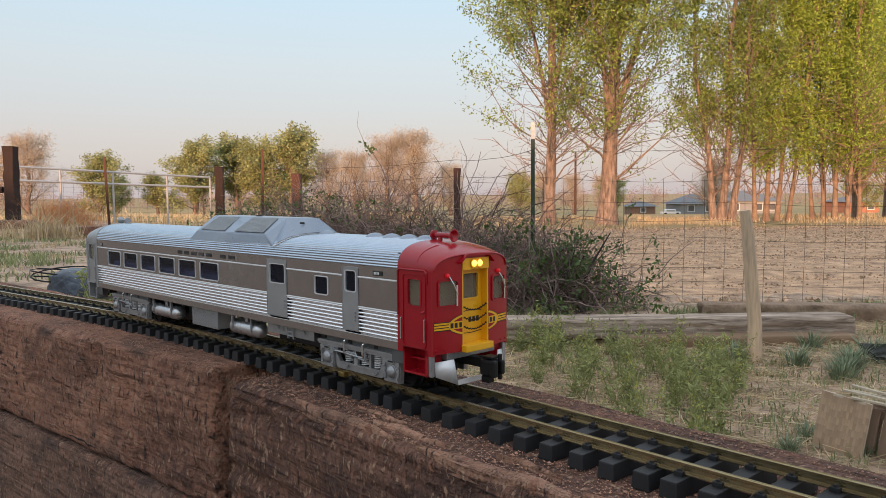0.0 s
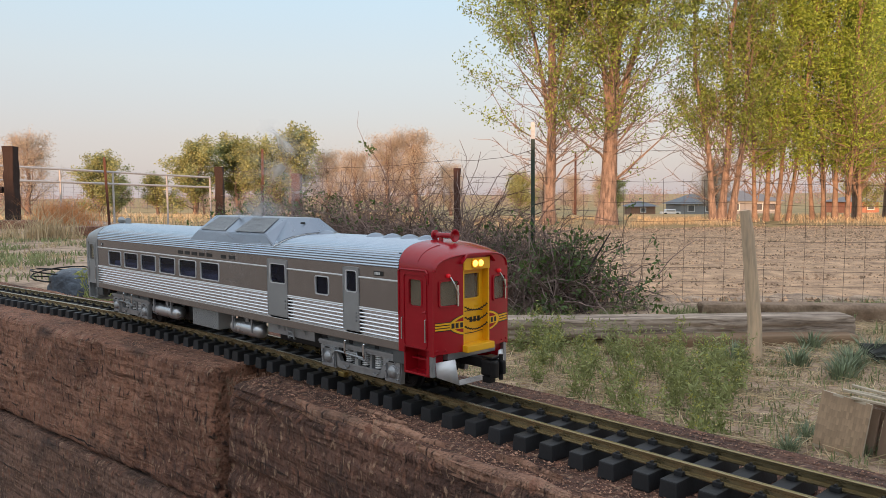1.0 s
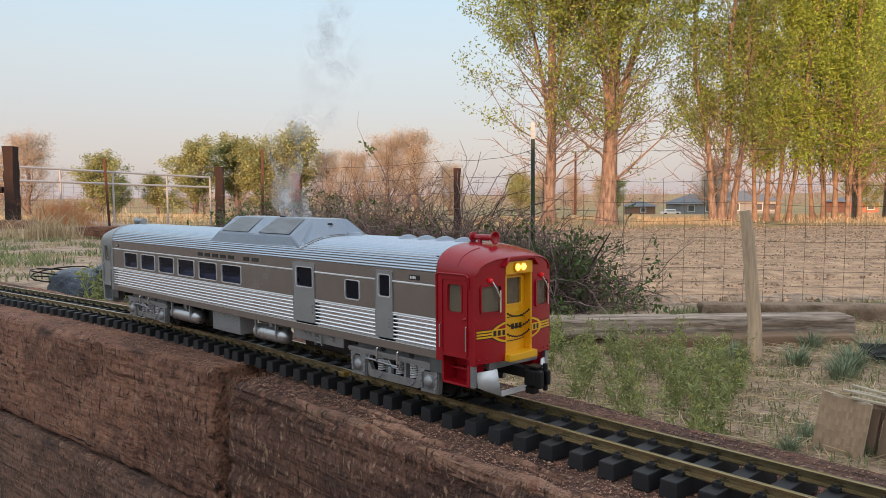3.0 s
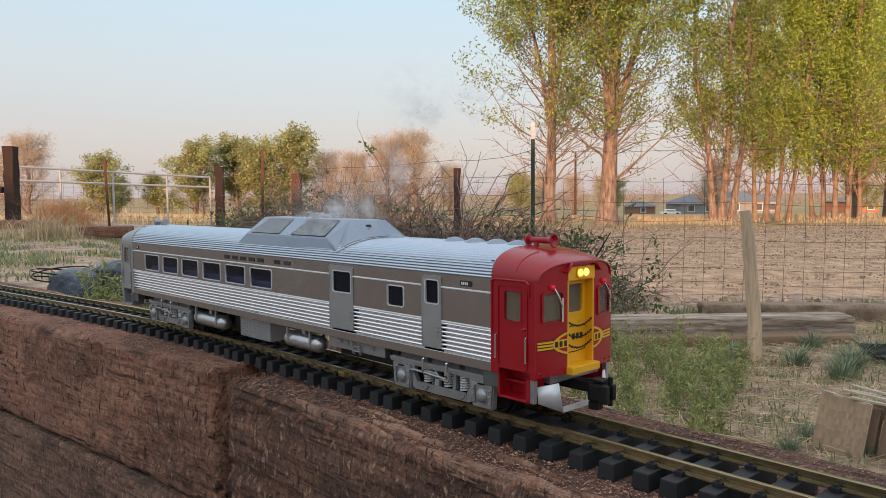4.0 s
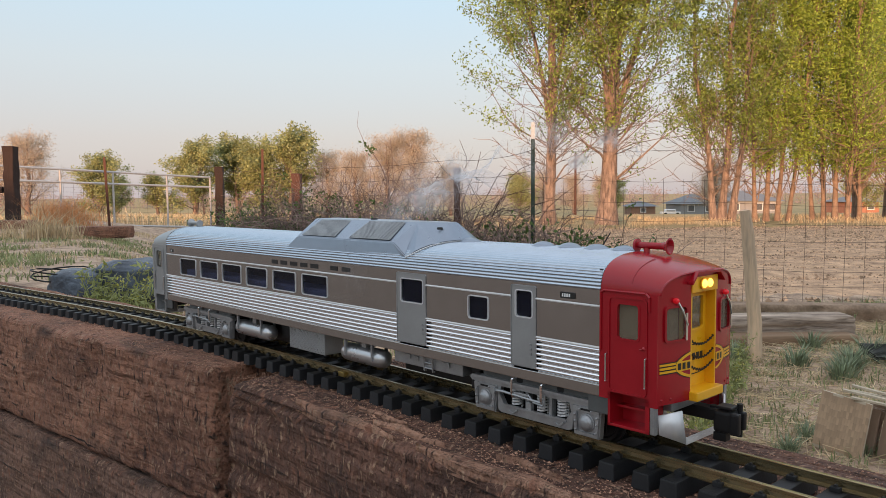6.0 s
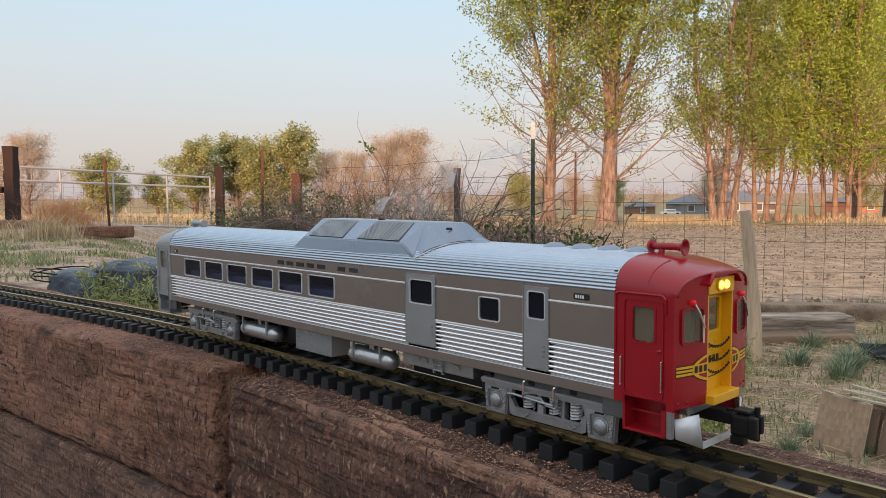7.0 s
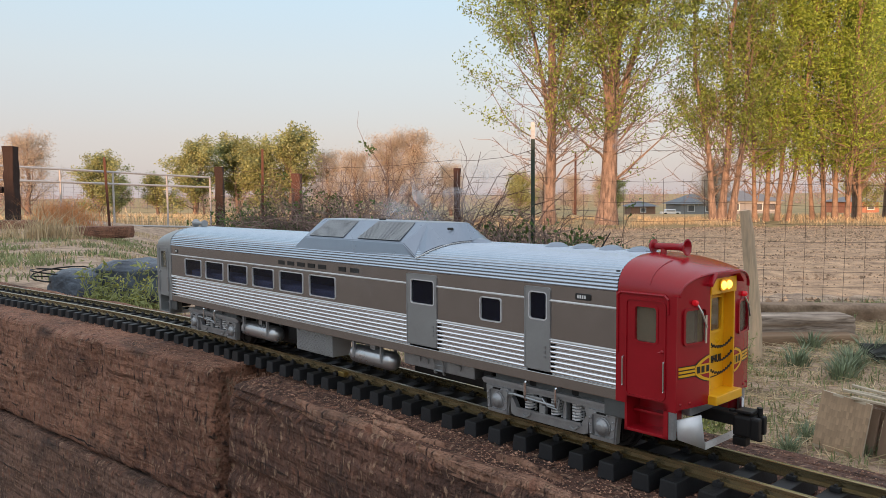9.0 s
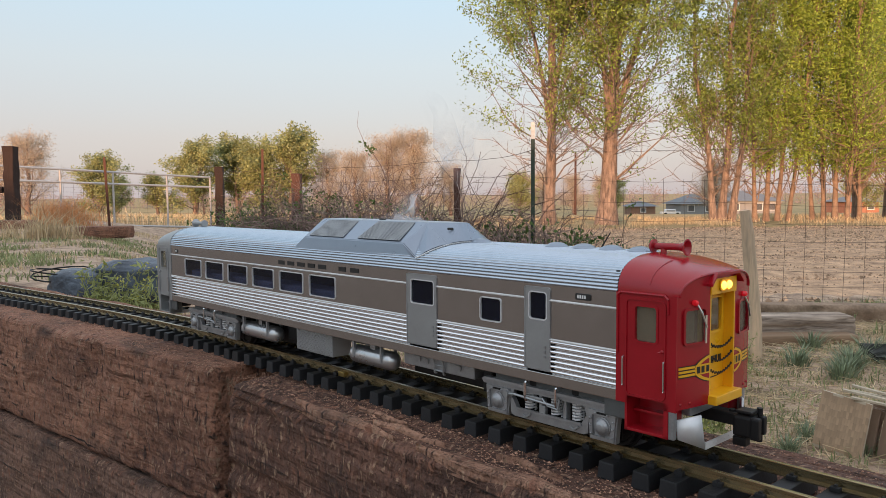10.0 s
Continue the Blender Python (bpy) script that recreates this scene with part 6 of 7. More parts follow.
def build_fences():
    tie_post(-6.66, 12.0, 0.985, 0.165, DARKPOST, "dark weathered tie post at the gate")
    tie_post(-4.60, 16.0, 0.80, 0.165, DARKPOST, "dark tie post where the gate ends", 10)
    tie_post(-2.82, 15.0, 0.62, 0.17, REDPOST, "short red-brown post in the thicket")
    tie_post(0.18, 9.6, 0.52, 0.08, REDPOST, "slim red-brown post behind the thicket")
    white = mat("white_post_tip", (0.7, 0.7, 0.68), 0.6)
    t_post(0.88, 7.55, 0.885, white, GREENP, "green steel fence post with a white tip")
    t_post(-5.0, 11.6, 0.79, None, RUST, "rusty leaning steel post by the gate", -2.5)
    t_post(-2.85, 12.2, 0.925, None, RUST, "rusty steel post in the thicket", 1.0)
    # pipe gate between the two tie posts
    a, b = foot(-7.55, 12.2), foot(-4.75, 15.85)
    g = thing("pipe_gate", "grey galvanised pipe gate with wire mesh", "gate", "", Matrix.Translation(a))
    d = b - a
    d.z = 0
    zl = [0.735, 0.50, -0.20]
    L0 = [Vector((0, 0, z - a.z)) for z in zl]
    L1 = [d + Vector((0, 0, z - a.z)) for z in (0.575, 0.375, -0.44)]
    for p, q in zip(L0, L1):
        part("rail", rod(bmesh.new(), p, q, 0.02, 0.02, 8), GALV, g)
    for u in (0.0, 0.335, 0.545, 0.785, 1.0):
        part("upright", rod(bmesh.new(), L0[0].lerp(L1[0], u), L0[2].lerp(L1[2], u), 0.02, 0.02, 8), GALV, g)
    for i in range(1, 9):
        u = i / 9
        wire_line([L0[1].lerp(L0[2], u), L1[1].lerp(L1[2], u)], 0.0018, g, 0.0, i)
    for i in range(1, 26):
        u = i / 26
        wire_line([L0[1].lerp(L1[1], u), L0[2].lerp(L1[2], u)], 0.0018, g, 0.0, i)
    # woven wire along the field
    f = thing("wire_fence", "sagging woven wire fence along the tilled field", "fence")
    line = [yard(0.88, 7.5), yard(2.6, 7.3), yard(4.6, 7.2)]
    for k, z in enumerate((0.60, 0.36, 0.16, -0.02, -0.18, -0.32, -0.46, -0.60, -0.72, -0.82)):
        wire_line([p + Vector((0, 0, z - (0.05 if k else 0) * i)) for i, p in enumerate(line)], 0.0020, f, 0.03 if k else 0.01, k)
    for i in range(20):
        u = (i + 0.5) / 20
        p = line[0].lerp(line[1], u / 0.46) if u < 0.46 else line[1].lerp(line[2], (u - 0.46) / 0.54)
        wire_line([p + Vector((0, 0, 0.36 - 0.10 * u)), p + Vector((0.01, 0.01, -0.2)), p + Vector((0, 0, -0.85))], 0.0018, f, 0, i + 40)
    far = [yard(-4.5, 16.0), yard(-2.75, 12.2), yard(0.18, 9.6), yard(0.88, 7.5)]
    for k, z in enumerate((0.62, 0.42, 0.22, 0.0)):
        wire_line([p + Vector((0, 0, z + 0.1 * (i == 0))) for i, p in enumerate(far)], 0.003, f, 0.04, k + 70)
    # rail fence piece past the dark post
    bm = bmesh.new()
    p, q = yard(-6.8, 12.0, 0.32), yard(-9.2, 12.0, 0.34)
    rod(bm, p, q, 0.05, 0.05, 8)
    o = part("fence_rail", bm, DARKPOST, None)
    tagged(o, "dark rail running from the tie post", "rail")


EARTHY = mat("bank_earth", (0.36, 0.25, 0.17), 0.95, 0, 0.4, 5, 1.0, 30, alt=(0.16, 0.105, 0.07))


def build_yard_things():
    # leaning stake, beams and panels
    f = foot(2.02, 4.95)
    V, F = [], []
    pts = [Vector((0, 0, -0.05)), Vector((-0.005, -0.005, 0.25)), Vector((-0.025, -0.028, 0.55)), Vector((-0.045, -0.048, 0.85)), Vector((-0.060, -0.062, 0.985))]
    tube(V, F, pts, [0.046, 0.045, 0.042, 0.039, 0.034], 12)
    F.append(tuple(range(len(V) - 12, len(V))))
    o = raw("wooden_stake", V, F, STAKEM, None, False)
    o.matrix_basis = Matrix.Translation(f)
    tagged(o, "bare tan wooden stake leaning in the soil", "stake")
    # old beam lying across the yard
    a, b = foot(0.35, 5.55), foot(2.98, 5.62)
    d = (b - a).normalized()
    m = Matrix.Translation((a.x, a.y, -0.72)) @ pose(0, 0, 0, 0, 0, math.degrees(math.atan2(d.y, d.x)))
    o = worn_beam("fallen_beam", 2.68, 0.24, 0.155, m, "split grey weathered beam lying on the ground", 3.1, 0.012, 0.020, "beam", along=1.6, crack_depth=0.028)
    o.data.materials.clear()
    o.data.materials.append(GREYWOOD)
    o["group"] = ""
    a, b = foot(1.25, 5.45), foot(2.95, 5.5)
    m = Matrix.Translation((a.x, a.y, -0.83)) @ pose(0, 0, 0, 0, 0, 47.6)
    o = worn_beam("fallen_beam", 1.72, 0.22, 0.09, m, "split brown underside plank below the grey beam", 5.1, 0.02, 0.008, "beam")
    o.data.materials.clear()
    o.data.materials.append(mat("brown_old_wood", (0.30, 0.19, 0.115), 0.9, 0, 0.4, 6, 0.9, 50, stretch=(0.15, 1, 1)))
    # low soil bank, shaped from a rough beam
    p = foot(2.2, 6.5)
    o = worn_beam("ground_edging", 3.2, 0.22, 0.20, Matrix.Translation((p.x, p.y, -0.75)) @ pose(0, 0, 0, 0, 0, 40.0), "low soil bank by the field", 9.3, 0.03, 0.035, "beam", EARTHY)
    p = foot(-7.3, 10.8)
    o = worn_beam("ground_edging", 1.6, 0.20, 0.13, Matrix.Translation((p.x, p.y, p.z + 0.12)) @ pose(0, 0, 0, 0, 0, 42), "dark timber edging on the bank", 10.3, 0.03, 0.01, "beam")
    p = foot(-3.82, 8.0)
    o = worn_beam("ground_edging", 0.55, 0.20, 0.12, Matrix.Translation((p.x, p.y, p.z + 0.11)) @ pose(0, 0, 0, 0, 0, 46), "short dark timber on the bank", 12.3, 0.03, 0.01, "beam")
    # leaning parquet panels
    pine = mat("parquet_wood", (0.48, 0.33, 0.21), 0.75, 0, 0.3, 9, 0.3, 80, objvar=0.16, stretch=(1, 1, 0.2))
    edge = mat("pale_board_edge", (0.55, 0.46, 0.34), 0.75, 0, 0.3, 9)
    base = foot(1.64, 3.16)
    strip = bpy.data.meshes.new("strip")
    bm = bbox(-0.0055, 0.0055, -0.0022, 0.0, -0.0142, 0.0142)
    bm.to_mesh(strip)
    bm.free()
    strip.materials.append(pine)
    brown = mat("brown_board_wood", (0.30, 0.20, 0.135), 0.8, 0, 0.3, 9, 0.4, 60, stretch=(1, 1, 0.15))
    for k in range(3):
        t = thing("parquet_panel" if not k else "leaning_board", "square panel of small wooden parquet strips" if not k else "brown board leaning behind the parquet panel", "wood panel" if not k else "board", "stacked panels",
                  Matrix.Translation(base + Vector((0.075, 0.060, 0)) * k + Vector((-0.004, -0.006, 0))) @ pose(0, 0, 0, 0, 0, -5 + 3 * k) @ pose(0, 0, 0, -7 - 1.5 * k, 0, 0) @ pose(0, 0, 0, 0, 6, 0))
        if k:
            for x0 in (-0.098, -0.018, 0.060):
                part("board", bbox(x0, x0 + 0.062, 0.0, 0.016, 0.0, 0.225 - 0.02 * k, 0.002), brown, t)
            part("cross_bar", bbox(-0.1, 0.122, 0.017, 0.030, 0.17, 0.20, 0.002), brown, t)
        else:
            part("board", bbox(-0.102, 0.102, 0.0, 0.012, 0.0, 0.245, 0.001), edge, t)
        if not k:
            for j in range(18):
                for i in range(8):
                    s = new("strip", strip)
                    s.parent = t
                    s.matrix_basis = pose(-0.0960 + 0.0113 * j, 0, 0.0180 + 0.0290 * i + (0.0 if (j // 4) % 2 else 0.009), 0, 0, 0)
    for k, (dx, dy, z, rz) in enumerate(((0.05, 0.05, 0.255, 22), (0.07, 0.09, 0.250, 34), (0.06, 0.12, 0.262, 12), (0.09, 0.03, 0.235, 28))):
        o = part("batten", bbox(-0.05, 0.34, -0.011, 0.011, 0.0, 0.009, 0.001), edge, None)
        o.matrix_basis = Matrix.Translation(base + Vector((dx, dy, z))) @ pose(0, 0, 0, 0, 9, rz)
        tagged(o, "pale wooden batten lying over the stacked boards", "batten", "pale battens")
    # slatted black tray
    p = foot(2.66, 4.70)
    t = thing("plastic_tray", "black slatted plastic tray lying on the soil", "tray", "", Matrix.Translation(p + Vector((0, 0, 0.04))) @ pose(0, 0, 0, 4, 0, 35))
    for i in range(12):
        part("slat", bbox(0.0, 0.6, 0.028 * i, 0.028 * i + 0.013, 0, 0.02), BLACKP, t)
    for x in (0.0, 0.29, 0.58):
        part("cross_bar", bbox(x, x + 0.02, 0.0, 0.325, -0.015, 0.0), BLACKP, t)
    # crumpled tarp and hose by the track's far end
    blue = mat("grey_blue_tarp", (0.10, 0.125, 0.165), 0.42, 0, 0.5, 9, 1.0, 22, alt=(0.035, 0.042, 0.055))
    for lat, dep, sx, sy, sz, seed, sq in ((-1.36, 3.45, 0.165, 0.13, 0.135, 1, 0.45), (-1.60, 3.38, 0.12, 0.09, 0.085, 5, 0.6)):
        p = foot(lat, dep)
        bm = bmesh.new()
        bmesh.ops.create_icosphere(bm, subdivisions=5, radius=1)
        for v in bm.verts:
            c = v.co.copy()
            c = Vector([math.copysign(abs(q) ** sq, q) for q in c])
            k = 1 + 0.10 * noise.noise(c * 1.5 + Vector((seed, 0, 0))) + 0.05 * noise.noise(c * 4)
            rim = 1 + 0.07 * math.exp(-((c.z - 0.75) / 0.12) ** 2)
            v.co = Vector((c.x * sx * k * rim, c.y * sy * k * rim, max(c.z, -0.3) * sz * k))
        o = part("tarp", bm, blue, None, smooth=True)
        o.matrix_basis = Matrix.Translation(p + Vector((0, 0, 0.03))) @ pose(0, 0, 0, 0, 0, 40)
        tagged(o, "crumpled grey-blue plastic tarp over a tub on the bank", "tarp")
    V, F = [], []
    p = foot(-1.70, 3.42)
    pts = [p + Vector((0.10 * math.cos(a * 0.5) * (1 + 0.1 * a / 12), 0.12 * math.sin(a * 0.5), 0.05 + 0.05 * (0.5 + 0.5 * math.sin(a * 0.37)))) for a in range(34)]
    tube(V, F, pts, [0.0035] * len(pts), 6)
    tagged(raw("garden_hose", V, F, BLACKP, None, True), "coil of black garden hose on the bank", "hose")
    # bark chips and grit on the timber top
    rng = random.Random(6)
    V, F = [], []
    for i in range(32000):
        x = rng.uniform(-1.9, 0.75)
        side = rng.random()
        y = track_y(x) + (rng.uniform(-0.100, -0.040) if side < 0.5 else rng.uniform(0.035, 0.115) if side < 0.88 else rng.uniform(-0.04, 0.04))
        if -0.625 < x < -0.565:
            continue
        r = rng.uniform(0.0003, 0.0007) if rng.random() < 0.97 else rng.uniform(0.0007, 0.0015)
        c = Vector((x, y, -0.0225 + r * 0.3 + 0.0012))
        k = len(V)
        a0 = rng.uniform(0, 6)
        for j in range(4):
            a = a0 + j * 1.57
            V.append(c + Vector((math.cos(a) * r * rng.uniform(0.6, 2.2), math.sin(a) * r * rng.uniform(0.6, 1.4), -r * 0.6)))
        V.append(c + Vector((0, 0, r * rng.uniform(0.2, 0.8))))
        F += [(k + j, k + (j + 1) % 4, k + 4) for j in range(4)]
    o = raw("bark_chips", V, F, mat("bark_chip", (0.46, 0.25, 0.165), 0.9, 0, 0.3, 40, islands=0.45))
    tagged(o, "red-brown bark chips and grit beside the track", "chips", kind="stuff")


# ---- far buildings ----
def house(name, lat, dep, w, d, wall_h, roof_h, wall_mat, roof_mat, label, wins, rz=0):
    f = foot(lat, dep)
    h = thing(name, label, "house", "", Matrix.Translation(f) @ pose(0, 0, 0, 0, 0, 47.4 + rz))
    bm = bmesh.new()
    box(bm, -w / 2, w / 2, -d / 2, d / 2, -0.5, wall_h)
    part("wall", bm, wall_mat, h)
    bm = bmesh.new()
    e = 0.5
    A = [bm.verts.new(v) for v in ((-w / 2 - e, -d / 2 - e, wall_h - 0.1), (w / 2 + e, -d / 2 - e, wall_h - 0.1), (w / 2 + e, d / 2 + e, wall_h - 0.1), (-w / 2 - e, d / 2 + e, wall_h - 0.1))]
    r0, r1 = bm.verts.new((-w / 2 + d * 0.35, 0, wall_h + roof_h)), bm.verts.new((w / 2 - d * 0.35, 0, wall_h + roof_h))
    for q in ((A[0], A[1], r1, r0), (A[2], A[3], r0, r1), (A[1], A[2], r1), (A[3], A[0], r0), tuple(A[::-1])):
        bm.faces.new(q)
    part("roof", bm, roof_mat, h)
    for x, z, ww, hh in wins:
        wd = part("window", bbox(x - ww / 2 - 0.1, x + ww / 2 + 0.1, -d / 2 - 0.06, -d / 2 + 0.02, z - hh / 2 - 0.1, z + hh / 2 + 0.1), WHITEP, h)
        part("pane", bbox(x - ww / 2, x + ww / 2, -d / 2 - 0.09, -d / 2 - 0.065, z - hh / 2, z + hh / 2), PANE, wd)
    return h


def build_far():
    grey = mat("grey_blue_siding", (0.27, 0.275, 0.285), 0.7, 0, 0.1, 2)
    slate = mat("grey_shingle", (0.19, 0.20, 0.215), 0.8, 0, 0.2, 3)
    brick = mat("red_house_wall", (0.42, 0.19, 0.12), 0.8, 0, 0.2, 3)
    tan = mat("brown_shed_wall", (0.24, 0.16, 0.12), 0.8, 0, 0.2, 3)
    house("house", 35.5, 110, 5.5, 7, 1.6, 1.3, grey, slate, "low grey-blue house with a hipped grey roof", [(-1.3, 0.9, 0.8, 0.8), (1.2, 0.9, 0.9, 0.8)])
    house("house", 44.0, 114, 8.0, 8, 1.9, 1.4, grey, slate, "wider grey house with a long grey roof", [(-2.5, 1.0, 1.2, 0.9), (0.8, 1.0, 1.2, 0.9), (2.8, 1.0, 0.9, 0.9)])
    house("house", 59.2, 112, 4.6, 6, 1.7, 0.8, brick, slate, "small red-brown house with a shallow roof", [(-1.0, 0.9, 0.8, 0.7), (1.1, 0.9, 0.8, 0.7)])
    house("shed", 28.0, 110, 3.4, 4, 1.3, 0.6, tan, slate, "small brown shed across the field", [(0, 0.7, 0.6, 0.5)])
    f = foot(30.6, 104)
    car = thing("parked_car", "white car parked before the houses", "car", "", Matrix.Translation(f) @ pose(0, 0, 0, 0, 0, 47))
    bm = bbox(-1.3, 1.3, -0.6, 0.6, 0.18, 0.5, 0.12)
    box(bm, -0.75, 0.65, -0.55, 0.55, 0.46, 0.82, 0.14)
    part("body", bm, WHITEP, car)
    part("windscreen", bbox(-0.62, 0.52, -0.565, 0.565, 0.54, 0.74, 0.04), PANE, car, "dark car windows")
    for x in (-0.8, 0.8):
        for y in (-0.6, 0.6):
            part("wheel", rod(bmesh.new(), (x, y - 0.08, 0.2), (x, y + 0.08, 0.2), 0.2, 0.2, 12), BLACKP, car)
    for lat, dep, top in ((12.0, 70, 3.9), (54.0, 110, 3.2)):
        f = foot(lat, dep)
        o = part("utility_pole", rod(bmesh.new(), (0, 0, -0.3), (0, 0, top - f.z), 0.12, 0.09, 8), REDPOST, None)
        o.matrix_basis = Matrix.Translation(f)
        tagged(o, "tall wooden utility pole beyond the field", "pole", "utility poles")
    # unseen wall added behind the stand to shade the yard from the low sun
    p = yard(-3.0, -27.0)
    s = thing("shade_house", "plain brown wall added behind the garden to shade it", "house", "", Matrix.Translation((p.x, p.y, ground_z(p.x, p.y))) @ pose(0, 0, 0, 0, 0, 47.4))
    part("wall", bbox(-45, 45, -0.3, 0.3, -0.3, 4.9), mat("shade_wall_tan", (0.30, 0.23, 0.17), 0.85, 0, 0.2, 2), s)


# ---- smoke ----
def smoke_mat():
    m = bpy.data.materials.new("thin_smoke")
    m.use_nodes = True
    N, K = m.node_tree.nodes, m.node_tree.links
    b = N["Principled BSDF"]
    b.inputs["Base Color"].default_value = (0.88, 0.89, 0.92, 1)
    b.inputs["Roughness"].default_value = 1.0
    b.inputs["Specular IOR Level"].default_value = 0.0
    uv = N.new("ShaderNodeTexCoord")
    at = N.new("ShaderNodeAttribute")
    at.attribute_name = "soft"
    no = N.new("ShaderNodeTexNoise")
    no.inputs["Scale"].default_value, no.inputs["Detail"].default_value = 28, 4
    K.new(uv.outputs["Object"], no.inputs[0])
    mr = N.new("ShaderNodeMapRange")
    mr.inputs[1].default_value, mr.inputs[2].default_value = 0.38, 0.74
    K.new(no.outputs[0], mr.inputs[0])
    mu = N.new("ShaderNodeMath")
    mu.operation = 'MULTIPLY'
    K.new(mr.outputs[0], mu.inputs[0])
    K.new(at.outputs["Fac"], mu.inputs[1])
    t = N.new("ShaderNodeBsdfTransparent")
    tl = N.new("ShaderNodeBsdfTranslucent")
    tl.inputs[0].default_value = (0.88, 0.89, 0.92, 1)
    add = N.new("ShaderNodeMixShader")
    add.inputs[0].default_value = 0.5
    K.new(b.outputs[0], add.inputs[1])
    K.new(tl.outputs[0], add.inputs[2])
    ms = N.new("ShaderNodeMixShader")
    K.new(mu.outputs[0], ms.inputs[0])
    K.new(t.outputs[0], ms.inputs[1])
    K.new(add.outputs[0], ms.inputs[2])
    K.new(ms.outputs[0], N["Material Output"].inputs[0])
    return m


SMOKE = smoke_mat()


def smoke_puff(seed, size, dense):
    """A wisp: a crumpled veil that fades to nothing at its rim."""
    rng = random.Random(seed)
    V, F, soft = [], [], []
    n = 10
    for k in range(1):
        q = Euler((rng.uniform(0, 6), rng.uniform(0, 6), rng.uniform(0, 6))).to_matrix()
        o = Vector((rng.gauss(0, 0.25), rng.gauss(0, 0.25), rng.gauss(0, 0.25))) * size
        k0 = len(V)
        for j in range(n + 1):
            for i in range(n + 1):
                a, b = 2 * i / n - 1, 2 * j / n - 1
                p = q @ Vector((a, b, 0.5 * noise.noise((a * 1.6 + seed, b * 1.6, k)))) * size
                V.append(p + o)
                soft.append(dense * max(1 - (a * a + b * b), 0) ** 1.5)
        F += [(k0 + j * (n + 1) + i, k0 + j * (n + 1) + i + 1, k0 + (j + 1) * (n + 1) + i + 1, k0 + (j + 1) * (n + 1) + i) for j in range(n) for i in range(n)]
    o = raw("smoke_puff", V, F, SMOKE, None, True)
    at = o.data.attributes.new("soft", 'FLOAT', 'POINT')
    at.data.foreach_set("value", soft)
    return tagged(o, "thin grey wisp of exhaust smoke", "smoke", "exhaust smoke")


def port(t):
    """Where the roof's exhaust port is at t seconds."""
    o = RUN[-1][1]
    for (t0, o0), (t1, o1) in zip(RUN, RUN[1:]):
        if t0 <= t <= t1:
            o = o0 + (o1 - o0) * (t - t0) / (t1 - t0)
    x = -0.392 - o
    return Vector((x, track_y(x), 0.150))


# ---- what moves ----
# seconds, metres still to go
RUN = [(0.00, 0.2588), (0.50, 0.2587), (0.75, 0.2584), (1.00, 0.2574), (1.25, 0.2552), (1.50, 0.2519), (1.75, 0.2473), (2.00, 0.2415), (2.25, 0.2349), (2.50, 0.2264), (2.75, 0.2150), (3.00, 0.2011), (3.25, 0.1855), (3.50, 0.1681), (3.75, 0.1490), (4.00, 0.1293), (4.25, 0.1089), (4.50, 0.0891), (4.75, 0.0712), (5.00, 0.0553), (5.25, 0.0421), (5.50, 0.0312), (5.75, 0.0221), (6.00, 0.0150), (6.25, 0.0099), (6.50, 0.0062), (6.75, 0.0036), (7.00, 0.0018), (7.25, 0.0005), (7.50, 0.0000), (10.00, 0.0000)]


def motions():
    rows = []
    for t, o in RUN:
        x = -o
        xa, xb = x - 0.119, x - 0.709
        ya, yb = track_y(xa), track_y(xb)
        m = (ya - yb) / (xa - xb)
        rows.append((t, pose(x, ya + m * (x - xa), 0, 0, 0, math.degrees(math.atan(m)))))
    walk(CAR, rows)
    for w in AXLES:
        x0 = w.matrix_basis.translation.x
        walk(w, [(t, pose(x0, 0, 0.016, 0, math.degrees(-o / 0.016), 0)) for t, o in RUN])
    smoke_runs()


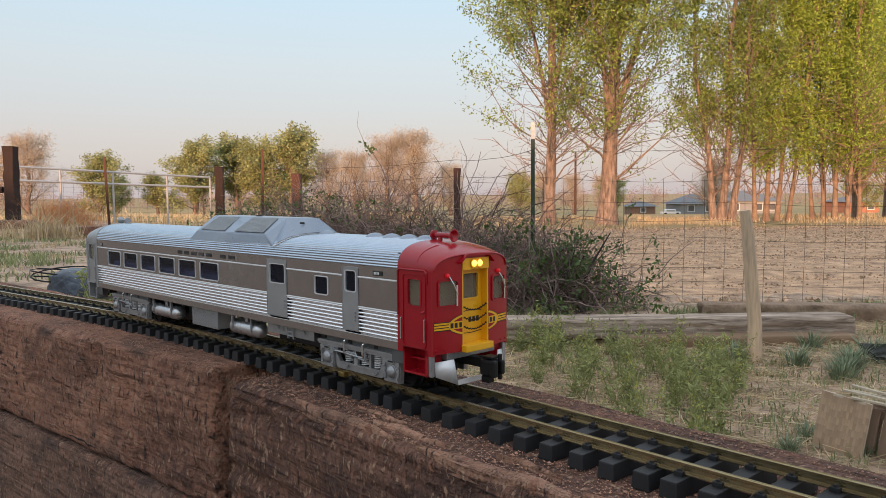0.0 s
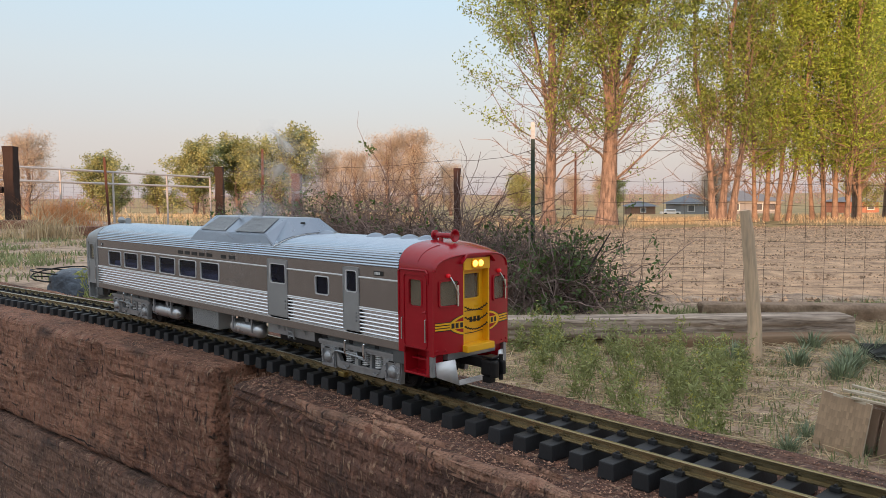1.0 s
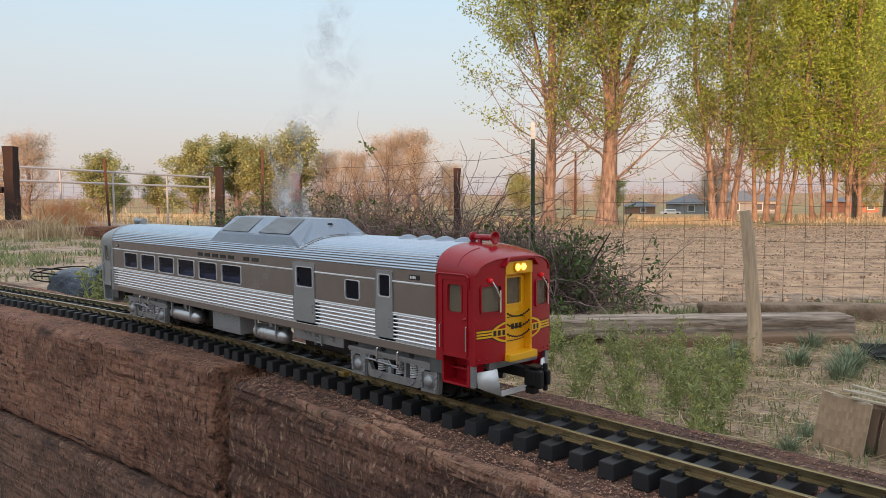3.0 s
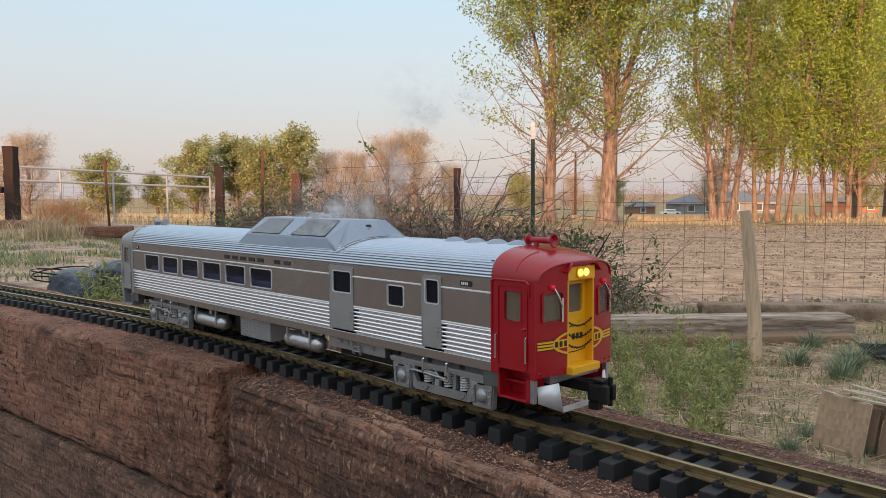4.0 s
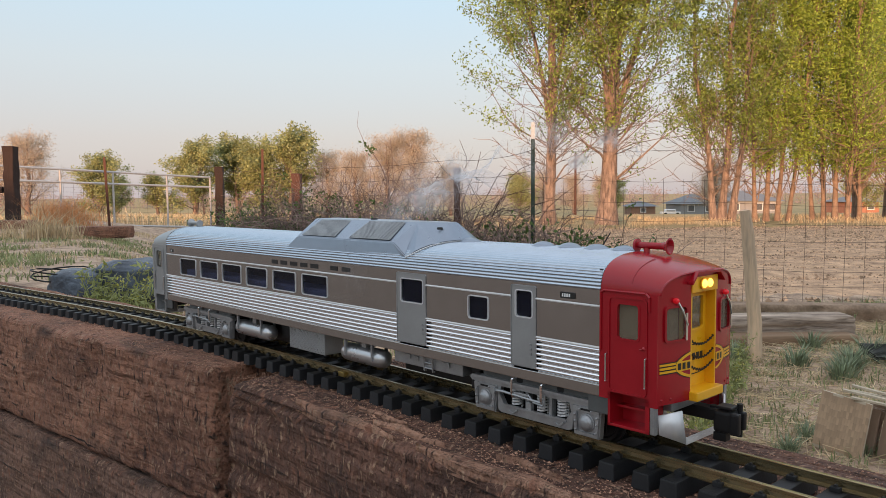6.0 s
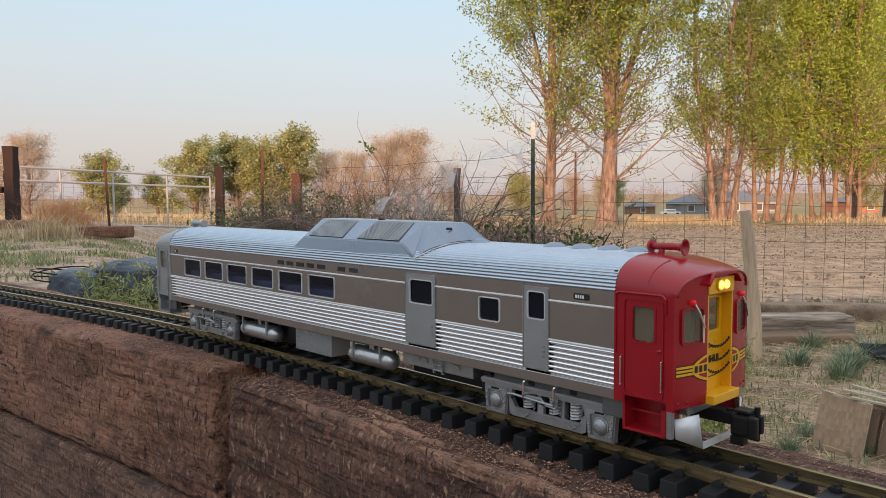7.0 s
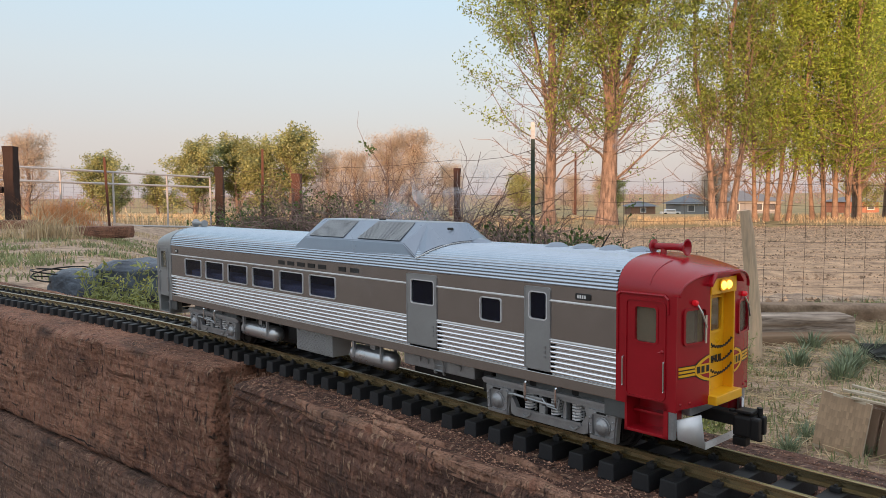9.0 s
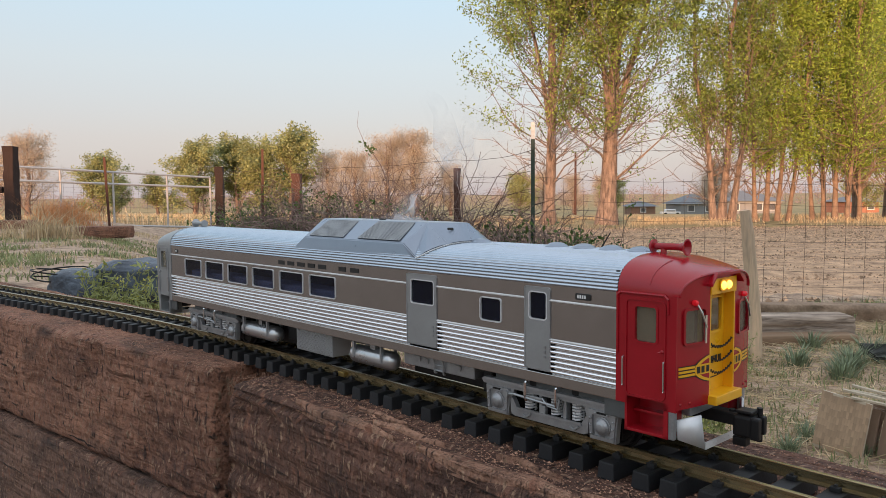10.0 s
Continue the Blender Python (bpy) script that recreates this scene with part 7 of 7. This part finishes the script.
def smoke_runs():
    """Each wisp waits under the roof, leaves by the port, rises, and is blown off over the field."""
    rng = random.Random(12)
    for i, born in enumerate([0.45 + 0.20 * k for k in range(12)] + [2.75 + 0.115 * k for k in range(28)] + [6.0 + 0.17 * k for k in range(23)]):
        early = born < 2.7
        size = (0.026, 0.048, 0.034, 0.060)[i % 4] * (1.4 if early else 1.0)
        puff = smoke_puff(100 + i, size, (0.95, 0.60, 0.80, 0.48)[i % 4] * (1.0 if born < 5.8 else 0.7))
        calm = 1 - step01(2.3, 3.4, born)
        gust = 1 - 0.45 * step01(5.6, 7.0, born)
        rise = 0.062 + 0.150 * calm
        wind = Vector((0.050, 0.046, 0)) * calm + Vector((0.105, 0.097, 0)) * gust * (1 - calm)
        rows = [(k * 0.5, Matrix.Translation(port(k * 0.5) + Vector((0, 0, -0.060)))) for k in range(0, int(born / 0.5) + 1)]
        rows = [r for r in rows if r[0] < born - 0.2]
        rows += [(born - 0.08, Matrix.Translation(port(born) + Vector((0, 0, -0.058)))), (born, Matrix.Translation(port(born) + Vector((0, 0, -0.025))))]
        p0 = port(born)
        age, sp = 0.0, rng.uniform(0.8, 1.2)
        while born + age + 0.25 < 10.0 and age < 5.0:
            age += 0.25
            go = age * (0.7 + 0.55 * age)
            far = max(age - (2.6 if early else 0.95), 0) ** 2
            p = p0 + Vector((0, 0, 0.016 + rise * go * sp + 0.35 * far)) + wind * go + Vector((-5.0, 7.5, 0)) * far
            p += Vector((noise.noise((i * 0.35, age, 0)), noise.noise((i * 0.35, age, 5)), 0.8 * noise.noise((i * 0.35, age, 9)))) * 0.045 * min(age, 2)
            rows.append((born + age, Matrix.Translation(p) @ pose(0, 0, 0, 12 * age, 9 * age, 20 * age)))
        rows.append((10.0, rows[-1][1] @ Matrix.Translation((0, 0, 0.01))))
        walk(puff, rows)


build_ground()
build_timbers()
build_track()
CAR, AXLES = build_railcar()
build_trees()
build_thicket()
build_fences()
build_yard_things()
build_weeds()
build_far()
build_grass()

motions()
